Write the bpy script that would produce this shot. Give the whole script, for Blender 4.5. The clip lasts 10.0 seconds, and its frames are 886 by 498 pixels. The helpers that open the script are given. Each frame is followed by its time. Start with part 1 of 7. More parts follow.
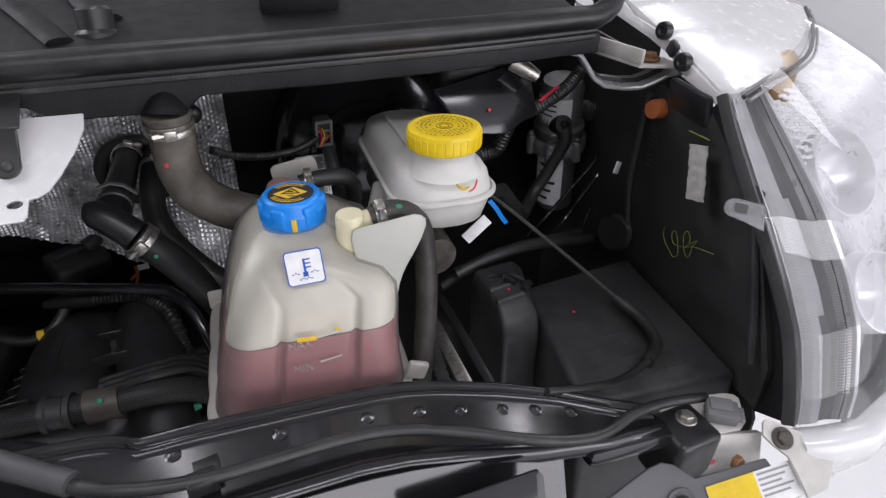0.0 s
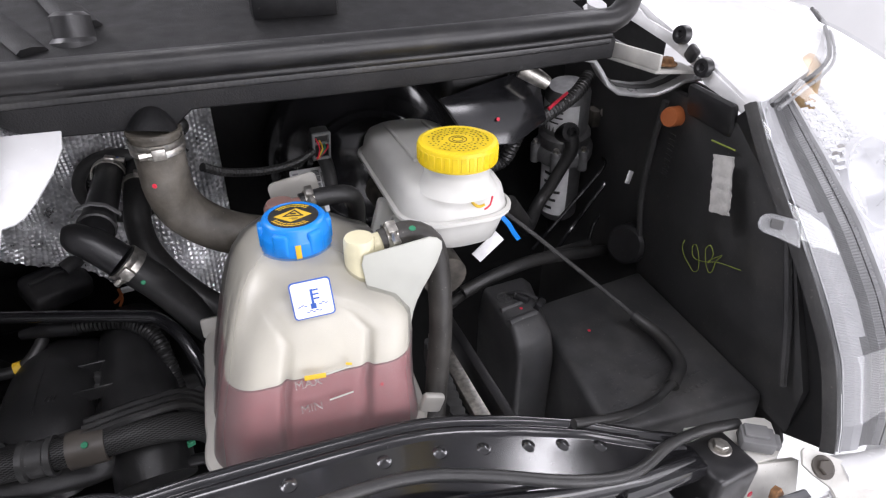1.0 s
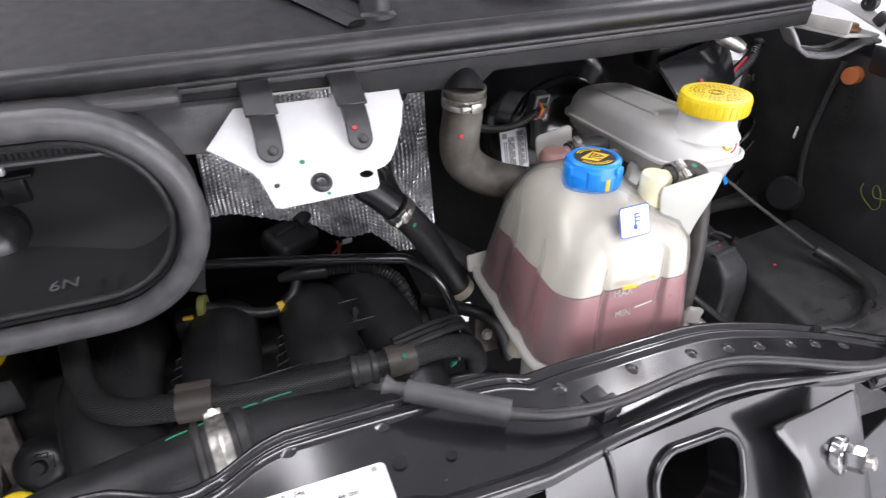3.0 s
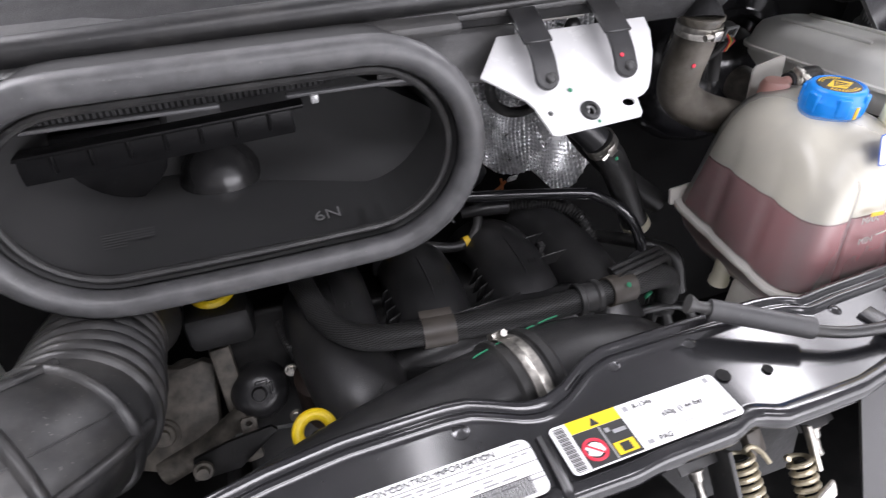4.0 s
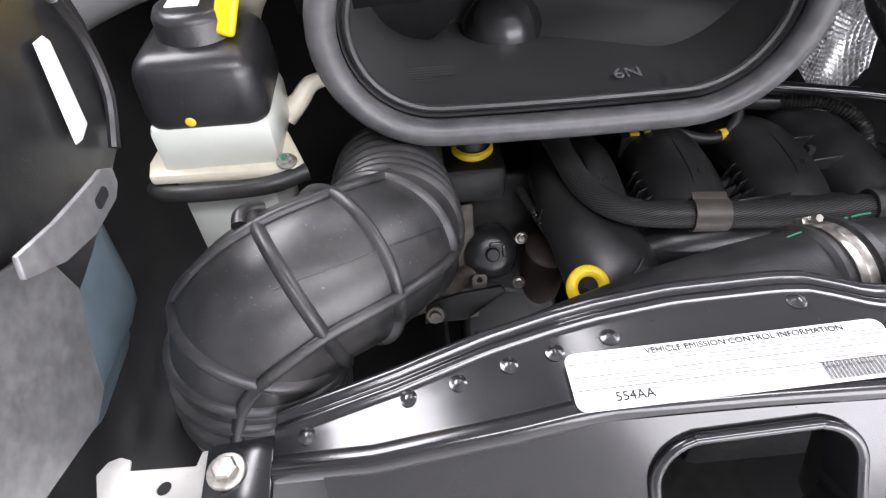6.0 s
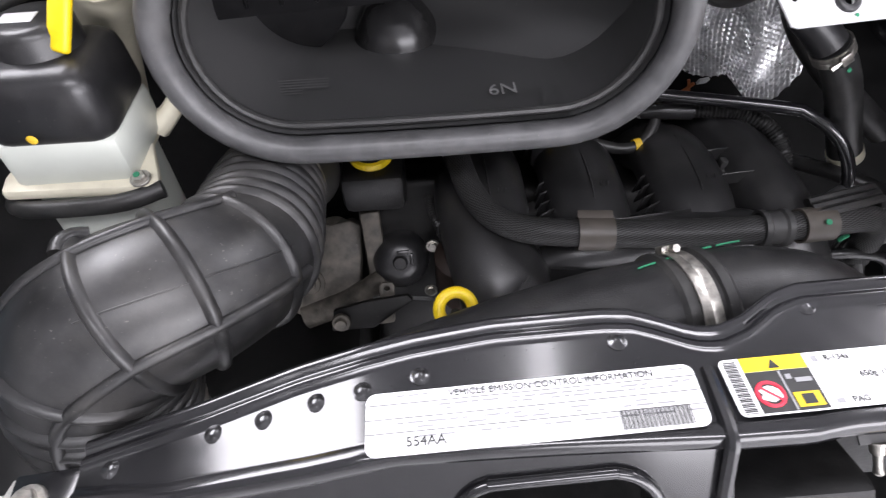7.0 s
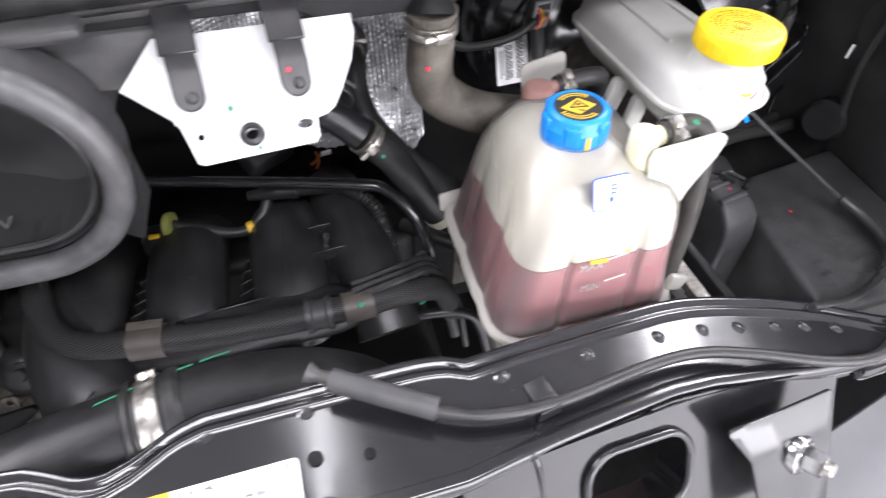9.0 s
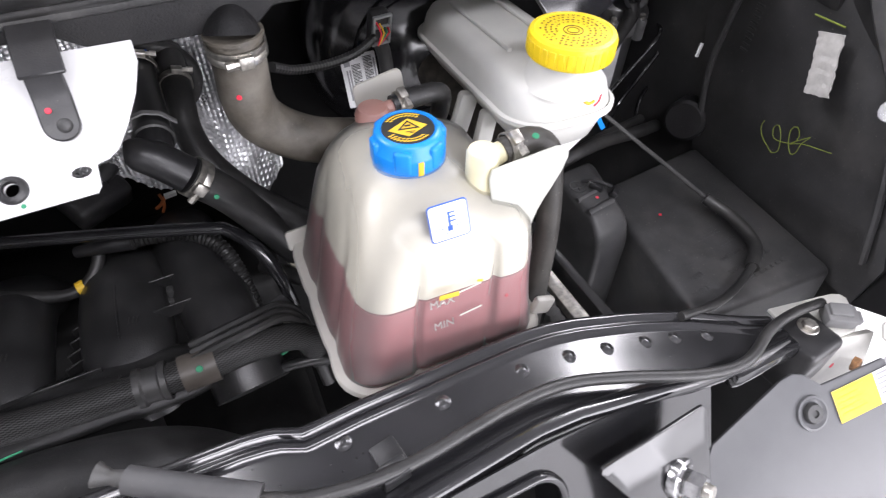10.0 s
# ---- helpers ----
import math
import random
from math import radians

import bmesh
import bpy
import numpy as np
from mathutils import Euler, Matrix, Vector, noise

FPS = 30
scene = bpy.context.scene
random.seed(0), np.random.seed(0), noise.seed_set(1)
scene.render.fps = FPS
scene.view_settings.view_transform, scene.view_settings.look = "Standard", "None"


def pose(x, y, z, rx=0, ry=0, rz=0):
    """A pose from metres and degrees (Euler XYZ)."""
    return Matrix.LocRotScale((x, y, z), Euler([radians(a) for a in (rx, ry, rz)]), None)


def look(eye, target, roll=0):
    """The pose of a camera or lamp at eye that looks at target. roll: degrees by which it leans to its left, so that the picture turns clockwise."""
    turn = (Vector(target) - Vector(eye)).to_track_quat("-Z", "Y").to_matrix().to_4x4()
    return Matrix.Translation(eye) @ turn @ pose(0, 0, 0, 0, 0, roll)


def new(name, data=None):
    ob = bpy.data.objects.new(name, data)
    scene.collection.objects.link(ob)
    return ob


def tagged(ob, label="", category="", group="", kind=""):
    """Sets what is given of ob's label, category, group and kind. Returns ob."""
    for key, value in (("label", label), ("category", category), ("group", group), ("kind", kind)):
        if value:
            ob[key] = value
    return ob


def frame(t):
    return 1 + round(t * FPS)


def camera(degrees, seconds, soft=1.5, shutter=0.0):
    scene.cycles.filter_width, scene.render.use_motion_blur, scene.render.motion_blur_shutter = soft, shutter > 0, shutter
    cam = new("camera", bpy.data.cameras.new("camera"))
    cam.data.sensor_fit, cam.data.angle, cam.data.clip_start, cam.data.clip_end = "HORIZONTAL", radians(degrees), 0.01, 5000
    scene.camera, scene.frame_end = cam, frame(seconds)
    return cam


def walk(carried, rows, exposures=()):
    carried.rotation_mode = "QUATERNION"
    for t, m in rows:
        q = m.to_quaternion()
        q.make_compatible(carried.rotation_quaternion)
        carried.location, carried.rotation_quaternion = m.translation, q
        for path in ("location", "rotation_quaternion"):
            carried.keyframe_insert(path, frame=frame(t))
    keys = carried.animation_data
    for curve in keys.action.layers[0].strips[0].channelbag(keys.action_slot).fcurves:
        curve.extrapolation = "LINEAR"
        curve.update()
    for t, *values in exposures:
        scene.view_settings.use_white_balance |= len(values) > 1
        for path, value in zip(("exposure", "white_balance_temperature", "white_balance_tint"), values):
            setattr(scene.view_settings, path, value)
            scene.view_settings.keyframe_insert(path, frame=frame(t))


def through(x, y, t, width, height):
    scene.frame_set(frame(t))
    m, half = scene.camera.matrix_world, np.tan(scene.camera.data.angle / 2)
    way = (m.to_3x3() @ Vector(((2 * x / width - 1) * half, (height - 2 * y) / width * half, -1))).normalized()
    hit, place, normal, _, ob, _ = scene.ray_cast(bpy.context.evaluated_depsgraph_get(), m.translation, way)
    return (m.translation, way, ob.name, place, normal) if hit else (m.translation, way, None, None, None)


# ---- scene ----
cam = camera(73.9, 10.0, 1.25, 0.25)
PATH = [
    (0, (0.0, 0.026, 1.39), (0.488, 1.646, 0.323), 0.4),
    (0.5, (-0.014, 0.075, 1.387), (0.509, 1.686, 0.323), 0.4),
    (1, (-0.014, 0.076, 1.385), (0.531, 1.679, 0.321), 0.5),
    (1.5, (-0.045, 0.075, 1.373), (0.52, 1.669, 0.305), 0.5),
    (2, (-0.113, 0.077, 1.37), (0.451, 1.671, 0.301), 0.2),
    (2.2, (-0.149, 0.073, 1.374), (0.41, 1.668, 0.305), 0.0),
    (3.3, (-0.373, 0.063, 1.397), (0.171, 1.615, 0.259), -0.3),
    (3.5, (-0.423, 0.081, 1.386), (0.109, 1.614, 0.218), -0.4),
    (4, (-0.526, 0.118, 1.386), (-0.024, 1.609, 0.151), -1.0),
    (4.5, (-0.62, 0.132, 1.372), (-0.159, 1.602, 0.097), -1.6),
    (5, (-0.692, 0.118, 1.347), (-0.374, 1.588, 0.029), -2.1),
    (5.2, (-0.701, 0.117, 1.347), (-0.447, 1.576, 0.003), -2.4),
    (6.3, (-0.645, 0.12, 1.347), (-0.613, 1.491, -0.109), -3.1),
    (6.5, (-0.618, 0.125, 1.349), (-0.595, 1.484, -0.117), -3.2),
    (7, (-0.552, 0.14, 1.36), (-0.518, 1.485, -0.12), -2.9),
    (7.5, (-0.493, 0.141, 1.371), (-0.44, 1.477, -0.117), -2.5),
    (8, (-0.431, 0.137, 1.4), (-0.356, 1.468, -0.091), -2.1),
    (8.5, (-0.35, 0.127, 1.425), (-0.19, 1.459, -0.058), -1.7),
    (8.8, (-0.264, 0.136, 1.435), (0.002, 1.444, -0.054), -0.9),
    (9, (-0.203, 0.139, 1.435), (0.131, 1.435, -0.051), -0.5),
    (9.2, (-0.155, 0.143, 1.429), (0.249, 1.427, -0.05), 0.1),
    (9.5, (-0.108, 0.152, 1.415), (0.388, 1.425, -0.047), 0.9),
    (9.7, (-0.089, 0.156, 1.416), (0.443, 1.411, -0.048), 1.0),
    (10, (-0.12, 0.163, 1.409), (0.453, 1.417, -0.04), 1.2),
]
EXPOSURES = [(0.0, -0.58), (0.5, -0.1), (1.0, 0.05), (2.0, 0.1), (3.5, 0.36), (4.0, 0.32), (4.5, 0.62), (5.0, 0.88), (6.5, 0.74), (7.0, 0.66), (7.5, 0.47), (8.5, 0.52), (9.0, 0.87), (9.5, 0.99), (10.0, 0.60)]
walk(cam, [(t, look(eye, target, roll)) for t, eye, target, roll in PATH],
     [(t, stops, 6450, 18) for t, stops in EXPOSURES])


# ---- world and light: a white workshop lit by ceiling panels and added fill lamps ----
world = bpy.data.worlds.new("world")
scene.world = world
world.use_nodes = True
world.node_tree.nodes["Background"].inputs[0].default_value = (1.0, 1.0, 1.0, 1)
world.node_tree.nodes["Background"].inputs[1].default_value = 0.25


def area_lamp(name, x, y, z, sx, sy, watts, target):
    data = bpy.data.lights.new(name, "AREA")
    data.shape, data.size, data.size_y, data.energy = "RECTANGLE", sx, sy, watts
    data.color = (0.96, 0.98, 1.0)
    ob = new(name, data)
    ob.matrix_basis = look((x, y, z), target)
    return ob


area_lamp("ceiling_panel_light", -2.1, 1.7, 3.1, 1.35, 1.9, 95, (-2.1, 1.7, 0))
area_lamp("ceiling_tube_light", -0.25, 1.8, 3.1, 0.10, 1.8, 9, (-0.25, 1.8, 0))
area_lamp("ceiling_tube_light", 2.3, 1.8, 3.1, 0.42, 1.9, 60, (2.3, 1.8, 0))
# added panel, stands in for the bright area that the right-hand panels reflect
area_lamp("right_fill_panel", 3.7, 1.8, 3.1, 1.3, 2.0, 40, (3.7, 1.8, 0))
# unseen fill panel added in front, only for diffuse light
area_lamp("ceiling_panel_light", 0.0, -1.3, 3.1, 2.4, 0.5, 50, (0.0, -1.3, 0))
# added frontal fill before the closed south wall, there is no doorway
area_lamp("front_fill_light", 1.4, -4.9, 1.6, 6.8, 2.6, 320, (1.0, 0, 1.4))
# added side fill to brighten the front faces, the east wall has no opening
area_lamp("east_fill_light", 4.9, -2.0, 1.6, 5.0, 2.6, 80, (0.0, -0.5, 1.4))

# ---- materials ----


def mat(name, color, rough=0.5, metal=0.0, var=0.25, scale=60.0, bump=0.0, bump_scale=400.0, coat=0.0, dust=0.0, spec=0.5):
    m = bpy.data.materials.new(name)
    m.use_nodes = True
    nt = m.node_tree
    b = nt.nodes["Principled BSDF"]
    tc = nt.nodes.new("ShaderNodeTexCoord")
    n1 = nt.nodes.new("ShaderNodeTexNoise")
    n1.inputs["Scale"].default_value, n1.inputs["Detail"].default_value = scale, 6
    nt.links.new(tc.outputs["Object"], n1.inputs["Vector"])
    ramp = nt.nodes.new("ShaderNodeValToRGB")
    ramp.color_ramp.elements[0].position, ramp.color_ramp.elements[1].position = 0.3, 0.75
    lo = [c * (1 - var) for c in color]
    hi = [min(1, c * (1 + var)) for c in color]
    ramp.color_ramp.elements[0].color, ramp.color_ramp.elements[1].color = (*lo, 1), (*hi, 1)
    nt.links.new(n1.outputs["Fac"], ramp.inputs[0])
    out = ramp.outputs[0]
    if dust:
        n3 = nt.nodes.new("ShaderNodeTexNoise")
        n3.inputs["Scale"].default_value, n3.inputs["Detail"].default_value, n3.inputs["Roughness"].default_value = scale * 0.3, 8, 0.7
        nt.links.new(tc.outputs["Object"], n3.inputs["Vector"])
        r3 = nt.nodes.new("ShaderNodeMapRange")
        r3.inputs[1].default_value, r3.inputs[2].default_value, r3.inputs[3].default_value, r3.inputs[4].default_value = 0.47, 0.72, 0, dust
        nt.links.new(n3.outputs["Fac"], r3.inputs[0])
        # fine specks of dust and scuffs
        n4 = nt.nodes.new("ShaderNodeTexNoise")
        n4.inputs["Scale"].default_value, n4.inputs["Detail"].default_value = 420, 2
        nt.links.new(tc.outputs["Object"], n4.inputs["Vector"])
        r4 = nt.nodes.new("ShaderNodeMapRange")
        r4.inputs[1].default_value, r4.inputs[2].default_value, r4.inputs[3].default_value, r4.inputs[4].default_value = 0.69, 0.77, 0, min(0.4, dust * 3)
        nt.links.new(n4.outputs["Fac"], r4.inputs[0])
        top = nt.nodes.new("ShaderNodeMath")
        top.operation = "MAXIMUM"
        nt.links.new(r3.outputs[0], top.inputs[0])
        nt.links.new(r4.outputs[0], top.inputs[1])
        mx = nt.nodes.new("ShaderNodeMixRGB")
        nt.links.new(top.outputs[0], mx.inputs[0])
        nt.links.new(out, mx.inputs[1])
        mx.inputs[2].default_value = (0.30, 0.28, 0.25, 1)
        out = mx.outputs[0]
    nt.links.new(out, b.inputs["Base Color"])
    b.inputs["Metallic"].default_value = metal
    b.inputs["Specular IOR Level"].default_value = spec
    rr = nt.nodes.new("ShaderNodeMapRange")
    rr.inputs[1].default_value, rr.inputs[2].default_value = 0.3, 0.7
    rr.inputs[3].default_value, rr.inputs[4].default_value = max(0.03, rough * 0.85), min(1, rough * 1.15)
    nt.links.new(n1.outputs["Fac"], rr.inputs[0])
    nt.links.new(rr.outputs[0], b.inputs["Roughness"])
    if coat:
        b.inputs["Coat Weight"].default_value, b.inputs["Coat Roughness"].default_value = coat, 0.1
    if bump:
        n2 = nt.nodes.new("ShaderNodeTexNoise")
        n2.inputs["Scale"].default_value, n2.inputs["Detail"].default_value = bump_scale, 3
        nt.links.new(tc.outputs["Object"], n2.inputs["Vector"])
        bp = nt.nodes.new("ShaderNodeBump")
        bp.inputs["Strength"].default_value, bp.inputs["Distance"].default_value = bump, 0.001
        nt.links.new(n2.outputs["Fac"], bp.inputs["Height"])
        nt.links.new(bp.outputs[0], b.inputs["Normal"])
    return m


def plain(name, color, rough=0.45, **sockets):
    m = mat(name, color, rough, var=0.08, scale=120)
    for key, value in sockets.items():
        m.node_tree.nodes["Principled BSDF"].inputs[key.replace("_", " ")].default_value = value
    return m


BLACK_PAINT = mat("gloss_black_paint", (0.012, 0.012, 0.0135), 0.16, var=0.15, scale=30, bump=0.015, bump_scale=40, dust=0.02, spec=0.72)
# black paint made paler and metallic, the lamp highlights on rivets are in the colour
RIVET_PAINT = mat("highlit_black_paint", (0.09, 0.09, 0.092), 0.22, 0.8, var=0.3, scale=200)
BLACK_PLASTIC = mat("black_plastic", (0.016, 0.016, 0.017), 0.33, var=0.2, bump=0.12, bump_scale=900, dust=0.05)
COWL_PLASTIC = mat("grained_black_plastic", (0.0075, 0.0075, 0.008), 0.58, var=0.15, bump=0.35, bump_scale=700, dust=0.03, spec=0.28)
GREY_PLASTIC = mat("dark_grey_plastic", (0.038, 0.038, 0.038), 0.48, var=0.15, bump=0.2, bump_scale=800, dust=0.08)
RUBBER = mat("black_rubber", (0.02, 0.02, 0.02), 0.42, var=0.25, bump=0.1, bump_scale=500, dust=0.08)
DUCT_RUBBER = mat("moulded_duct_rubber", (0.021, 0.021, 0.0215), 0.38, var=0.35, scale=40, bump=0.08, bump_scale=500, dust=0.10)
SEAL_RUBBER = mat("seal_rubber", (0.074, 0.074, 0.076), 0.42, var=0.3, scale=60, bump=0.1, bump_scale=600, dust=0.09)
HOOD_RUBBER = mat("hood_seal_rubber", (0.008, 0.008, 0.0085), 0.4, var=0.2, scale=80, bump=0.1, bump_scale=600, dust=0.06)
SCOOP_PLASTIC = mat("dusty_scoop_plastic", (0.054, 0.054, 0.0545), 0.33, var=0.08, scale=12, bump=0.08, bump_scale=700, dust=0.03, spec=0.5)
ENGINE_PLASTIC = mat("dark_engine_plastic", (0.014, 0.014, 0.0145), 0.42, var=0.25, bump=0.25, bump_scale=700, dust=0.04, spec=0.35)
# scoop plastic darkened, the shade deep inside the scoop is in the colour
SCOOP_SHADED = mat("shaded_scoop_plastic", (0.008, 0.008, 0.0085), 0.36, var=0.25, bump=0.1, bump_scale=700, dust=0.01, spec=0.12)
BATTERY_PLASTIC = mat("matt_battery_plastic", (0.044, 0.044, 0.045), 0.48, var=0.3, scale=40, bump=0.2, bump_scale=900, dust=0.12)
MANIFOLD_PLASTIC = mat("moulded_manifold_plastic", (0.021, 0.021, 0.0215), 0.33, var=0.3, scale=30, bump=0.2, bump_scale=700, dust=0.06, spec=0.6)
OLD_RUBBER = mat("dusty_brown_rubber", (0.075, 0.066, 0.052), 0.5, var=0.45, scale=38, bump=0.1, bump_scale=500, dust=0.45)
FENDER_LINER = mat("inner_fender_black", (0.038, 0.038, 0.039), 0.46, var=0.3, scale=25, bump=0.15, bump_scale=600, dust=0.10)
WHITE_PAINT = mat("white_paint", (0.72, 0.72, 0.72), 0.25, var=0.04, coat=0.5)
SOUND_MAT = mat("black_sound_mat", (0.011, 0.011, 0.011), 0.9, var=0.3, bump=0.3, bump_scale=150, spec=0.1)
WHITE_DUSTY = mat("dusty_white_paint", (0.62, 0.61, 0.57), 0.4, var=0.12, scale=40, dust=0.45)
CREAM = mat("cream_plastic", (0.70, 0.66, 0.52), 0.4, var=0.08, dust=0.12)
CREAM_SPOUT = mat("yellowed_cream_plastic", (0.70, 0.65, 0.44), 0.4, var=0.08, dust=0.05)
CREAM_INNER = mat("milky_core_fill", (0.71, 0.685, 0.61), 0.6, var=0.12, scale=25)
GREY_PANEL = mat("light_grey_plastic", (0.105, 0.107, 0.112), 0.4, var=0.05, bump=0.1, bump_scale=900)
ALU = mat("dull_aluminium", (0.30, 0.30, 0.30), 0.42, 0.7, var=0.2, scale=120)
STEEL = mat("zinc_steel", (0.48, 0.46, 0.42), 0.34, 0.9, var=0.35, scale=200)
CAST = mat("dirty_cast_aluminium", (0.075, 0.067, 0.056), 0.6, 0.1, var=0.7, scale=60, bump=0.5, bump_scale=250)
BLACK_METAL = mat("black_engine_metal", (0.008, 0.008, 0.008), 0.45, var=0.3, bump=0.2, bump_scale=300, dust=0.02, spec=0.25)
RUST = mat("rusty_steel", (0.25, 0.13, 0.06), 0.7, 0.3, var=0.5, scale=250)
BROWN = mat("dark_brown_plastic", (0.035, 0.022, 0.017), 0.55, var=0.2)
BROWN_CLIP = mat("grey_brown_clip", (0.075, 0.065, 0.055), 0.5, var=0.15)
YELLOW = plain("yellow_plastic", (0.74, 0.53, 0.008), 0.4)
YELLOW_PAINT = plain("yellow_marker", (0.75, 0.48, 0.03), 0.6)
BLUE = plain("blue_plastic", (0.004, 0.23, 0.74), 0.33)
RED = plain("red_marker", (0.7, 0.03, 0.06), 0.5)
GREEN = plain("green_marker", (0.02, 0.22, 0.11), 0.6)
LIME = plain("lime_chalk", (0.17, 0.21, 0.03), 0.8)
ORANGE = plain("orange_plastic", (0.45, 0.13, 0.04), 0.5)
LABEL_WHITE = plain("white_label", (0.80, 0.80, 0.80), 0.4)
DULL_PAPER = mat("dull_crumpled_paper", (0.46, 0.45, 0.43), 0.6, var=0.15, scale=120, bump=0.4, bump_scale=200)
LABEL_BLACK = plain("black_ink", (0.02, 0.02, 0.02), 0.5)
LABEL_GREY = plain("grey_ink", (0.30, 0.30, 0.31), 0.5)
LABEL_BLUE = plain("blue_ink", (0.02, 0.10, 0.45), 0.5)
OLIVE = plain("olive_plastic", (0.28, 0.30, 0.08), 0.5)
PRINT_GREY = mat("dull_moulded_print", (0.085, 0.085, 0.085), 0.5, var=0.2, scale=200)
GREY_HOSE = mat("grey_sleeve", (0.16, 0.16, 0.16), 0.55, var=0.12)
DARK_SLEEVE = mat("dark_grey_sleeve", (0.052, 0.052, 0.054), 0.5, var=0.15, bump=0.1, bump_scale=500, dust=0.06)
BLUE_TANK = mat("blue_washer_tank", (0.105, 0.145, 0.172), 0.45, var=0.15, dust=0.1)
FLOOR = mat("pale_floor", (0.72, 0.72, 0.72), 0.35, var=0.05, scale=3)
CEILING = mat("grey_ceiling", (0.36, 0.36, 0.37), 0.8, var=0.05, scale=2)
WALL = mat("white_wall", (0.8, 0.8, 0.8), 0.7, var=0.03, scale=2)


def milky(name, color, clear, rough=0.4, through=0.45, gloss=1.0):
    """Thin translucent plastic: part clear, part scattering."""
    m = bpy.data.materials.new(name)
    m.use_nodes = True
    nt = m.node_tree
    b = nt.nodes["Principled BSDF"]
    b.inputs["Roughness"].default_value = rough
    tc = nt.nodes.new("ShaderNodeTexCoord")
    n = nt.nodes.new("ShaderNodeTexNoise")
    n.inputs["Scale"].default_value, n.inputs["Detail"].default_value = 35, 6
    nt.links.new(tc.outputs["Object"], n.inputs["Vector"])
    ramp = nt.nodes.new("ShaderNodeValToRGB")
    ramp.color_ramp.elements[0].position, ramp.color_ramp.elements[1].position = 0.3, 0.8
    ramp.color_ramp.elements[0].color = (*[c * 0.88 for c in color], 1)
    ramp.color_ramp.elements[1].color = (*color, 1)
    nt.links.new(n.outputs["Fac"], ramp.inputs[0])
    nt.links.new(ramp.outputs[0], b.inputs["Base Color"])
    tl = nt.nodes.new("ShaderNodeBsdfTranslucent")
    tl.inputs[0].default_value = (*color, 1)
    tr = nt.nodes.new("ShaderNodeBsdfTransparent")
    tr.inputs[0].default_value = (*color, 1)
    m1, m2 = nt.nodes.new("ShaderNodeMixShader"), nt.nodes.new("ShaderNodeMixShader")
    m1.inputs[0].default_value, m2.inputs[0].default_value = through, clear
    nt.links.new(b.outputs[0], m1.inputs[1])
    nt.links.new(tl.outputs[0], m1.inputs[2])
    nt.links.new(m1.outputs[0], m2.inputs[1])
    nt.links.new(tr.outputs[0], m2.inputs[2])
    gl, fr, m3 = nt.nodes.new("ShaderNodeBsdfGlossy"), nt.nodes.new("ShaderNodeFresnel"), nt.nodes.new("ShaderNodeMixShader")
    gl.inputs["Roughness"].default_value, fr.inputs[0].default_value = 0.32, 1.45
    shine = nt.nodes.new("ShaderNodeMath")
    shine.operation = "MULTIPLY"
    shine.inputs[1].default_value = gloss
    nt.links.new(fr.outputs[0], shine.inputs[0])
    nt.links.new(shine.outputs[0], m3.inputs[0])
    nt.links.new(m2.outputs[0], m3.inputs[1])
    nt.links.new(gl.outputs[0], m3.inputs[2])
    nt.links.new(m3.outputs[0], nt.nodes["Material Output"].inputs[0])
    return m


TANK_PLASTIC = milky("milky_tank_plastic", (0.93, 0.925, 0.90), 0.80)
TANK_SEAM = milky("milky_seam_plastic", (0.88, 0.86, 0.80), 0.25)
RESERVOIR = milky("milky_reservoir_plastic", (0.86, 0.855, 0.81), 0.03, rough=0.6, through=0.25, gloss=0.4)
COOLANT = mat("pink_coolant", (0.37, 0.105, 0.123), 0.45, var=0.05)


def glass(name, tint=(1, 1, 1), rough=0.02):
    m = bpy.data.materials.new(name)
    m.use_nodes = True
    nt = m.node_tree
    tr, gl, mx, fr = (nt.nodes.new(k) for k in ("ShaderNodeBsdfTransparent", "ShaderNodeBsdfGlossy", "ShaderNodeMixShader", "ShaderNodeFresnel"))
    tr.inputs[0].default_value = (*tint, 1)
    gl.inputs["Roughness"].default_value = rough
    fr.inputs[0].default_value = 1.5
    nt.links.new(fr.outputs[0], mx.inputs[0])
    nt.links.new(tr.outputs[0], mx.inputs[1])
    nt.links.new(gl.outputs[0], mx.inputs[2])
    nt.links.new(mx.outputs[0], nt.nodes["Material Output"].inputs[0])
    return m


LENS = glass("clear_lens", (0.93, 0.94, 0.95))


def braided():
    m = mat("braided_sleeve", (0.03, 0.03, 0.031), 0.5, var=0.2, dust=0.06, spec=0.25)
    nt = m.node_tree
    uv = nt.nodes.new("ShaderNodeUVMap")
    ch = nt.nodes.new("ShaderNodeTexChecker")
    mp = nt.nodes.new("ShaderNodeMapping")
    mp.inputs["Scale"].default_value, mp.inputs["Rotation"].default_value = (900, 260, 1), (0, 0, radians(8))
    nt.links.new(uv.outputs[0], mp.inputs[0])
    nt.links.new(mp.outputs[0], ch.inputs[0])
    ch.inputs["Scale"].default_value = 1
    bp = nt.nodes.new("ShaderNodeBump")
    bp.inputs["Strength"].default_value, bp.inputs["Distance"].default_value = 0.8, 0.001
    nt.links.new(ch.outputs["Fac"], bp.inputs["Height"])
    nt.links.new(bp.outputs[0], nt.nodes["Principled BSDF"].inputs["Normal"])
    ch.inputs["Color1"].default_value, ch.inputs["Color2"].default_value = (0.007, 0.007, 0.007, 1), (0.055, 0.055, 0.055, 1)
    nt.links.new(ch.outputs["Color"], nt.nodes["Principled BSDF"].inputs["Base Color"])
    return m


BRAID = braided()


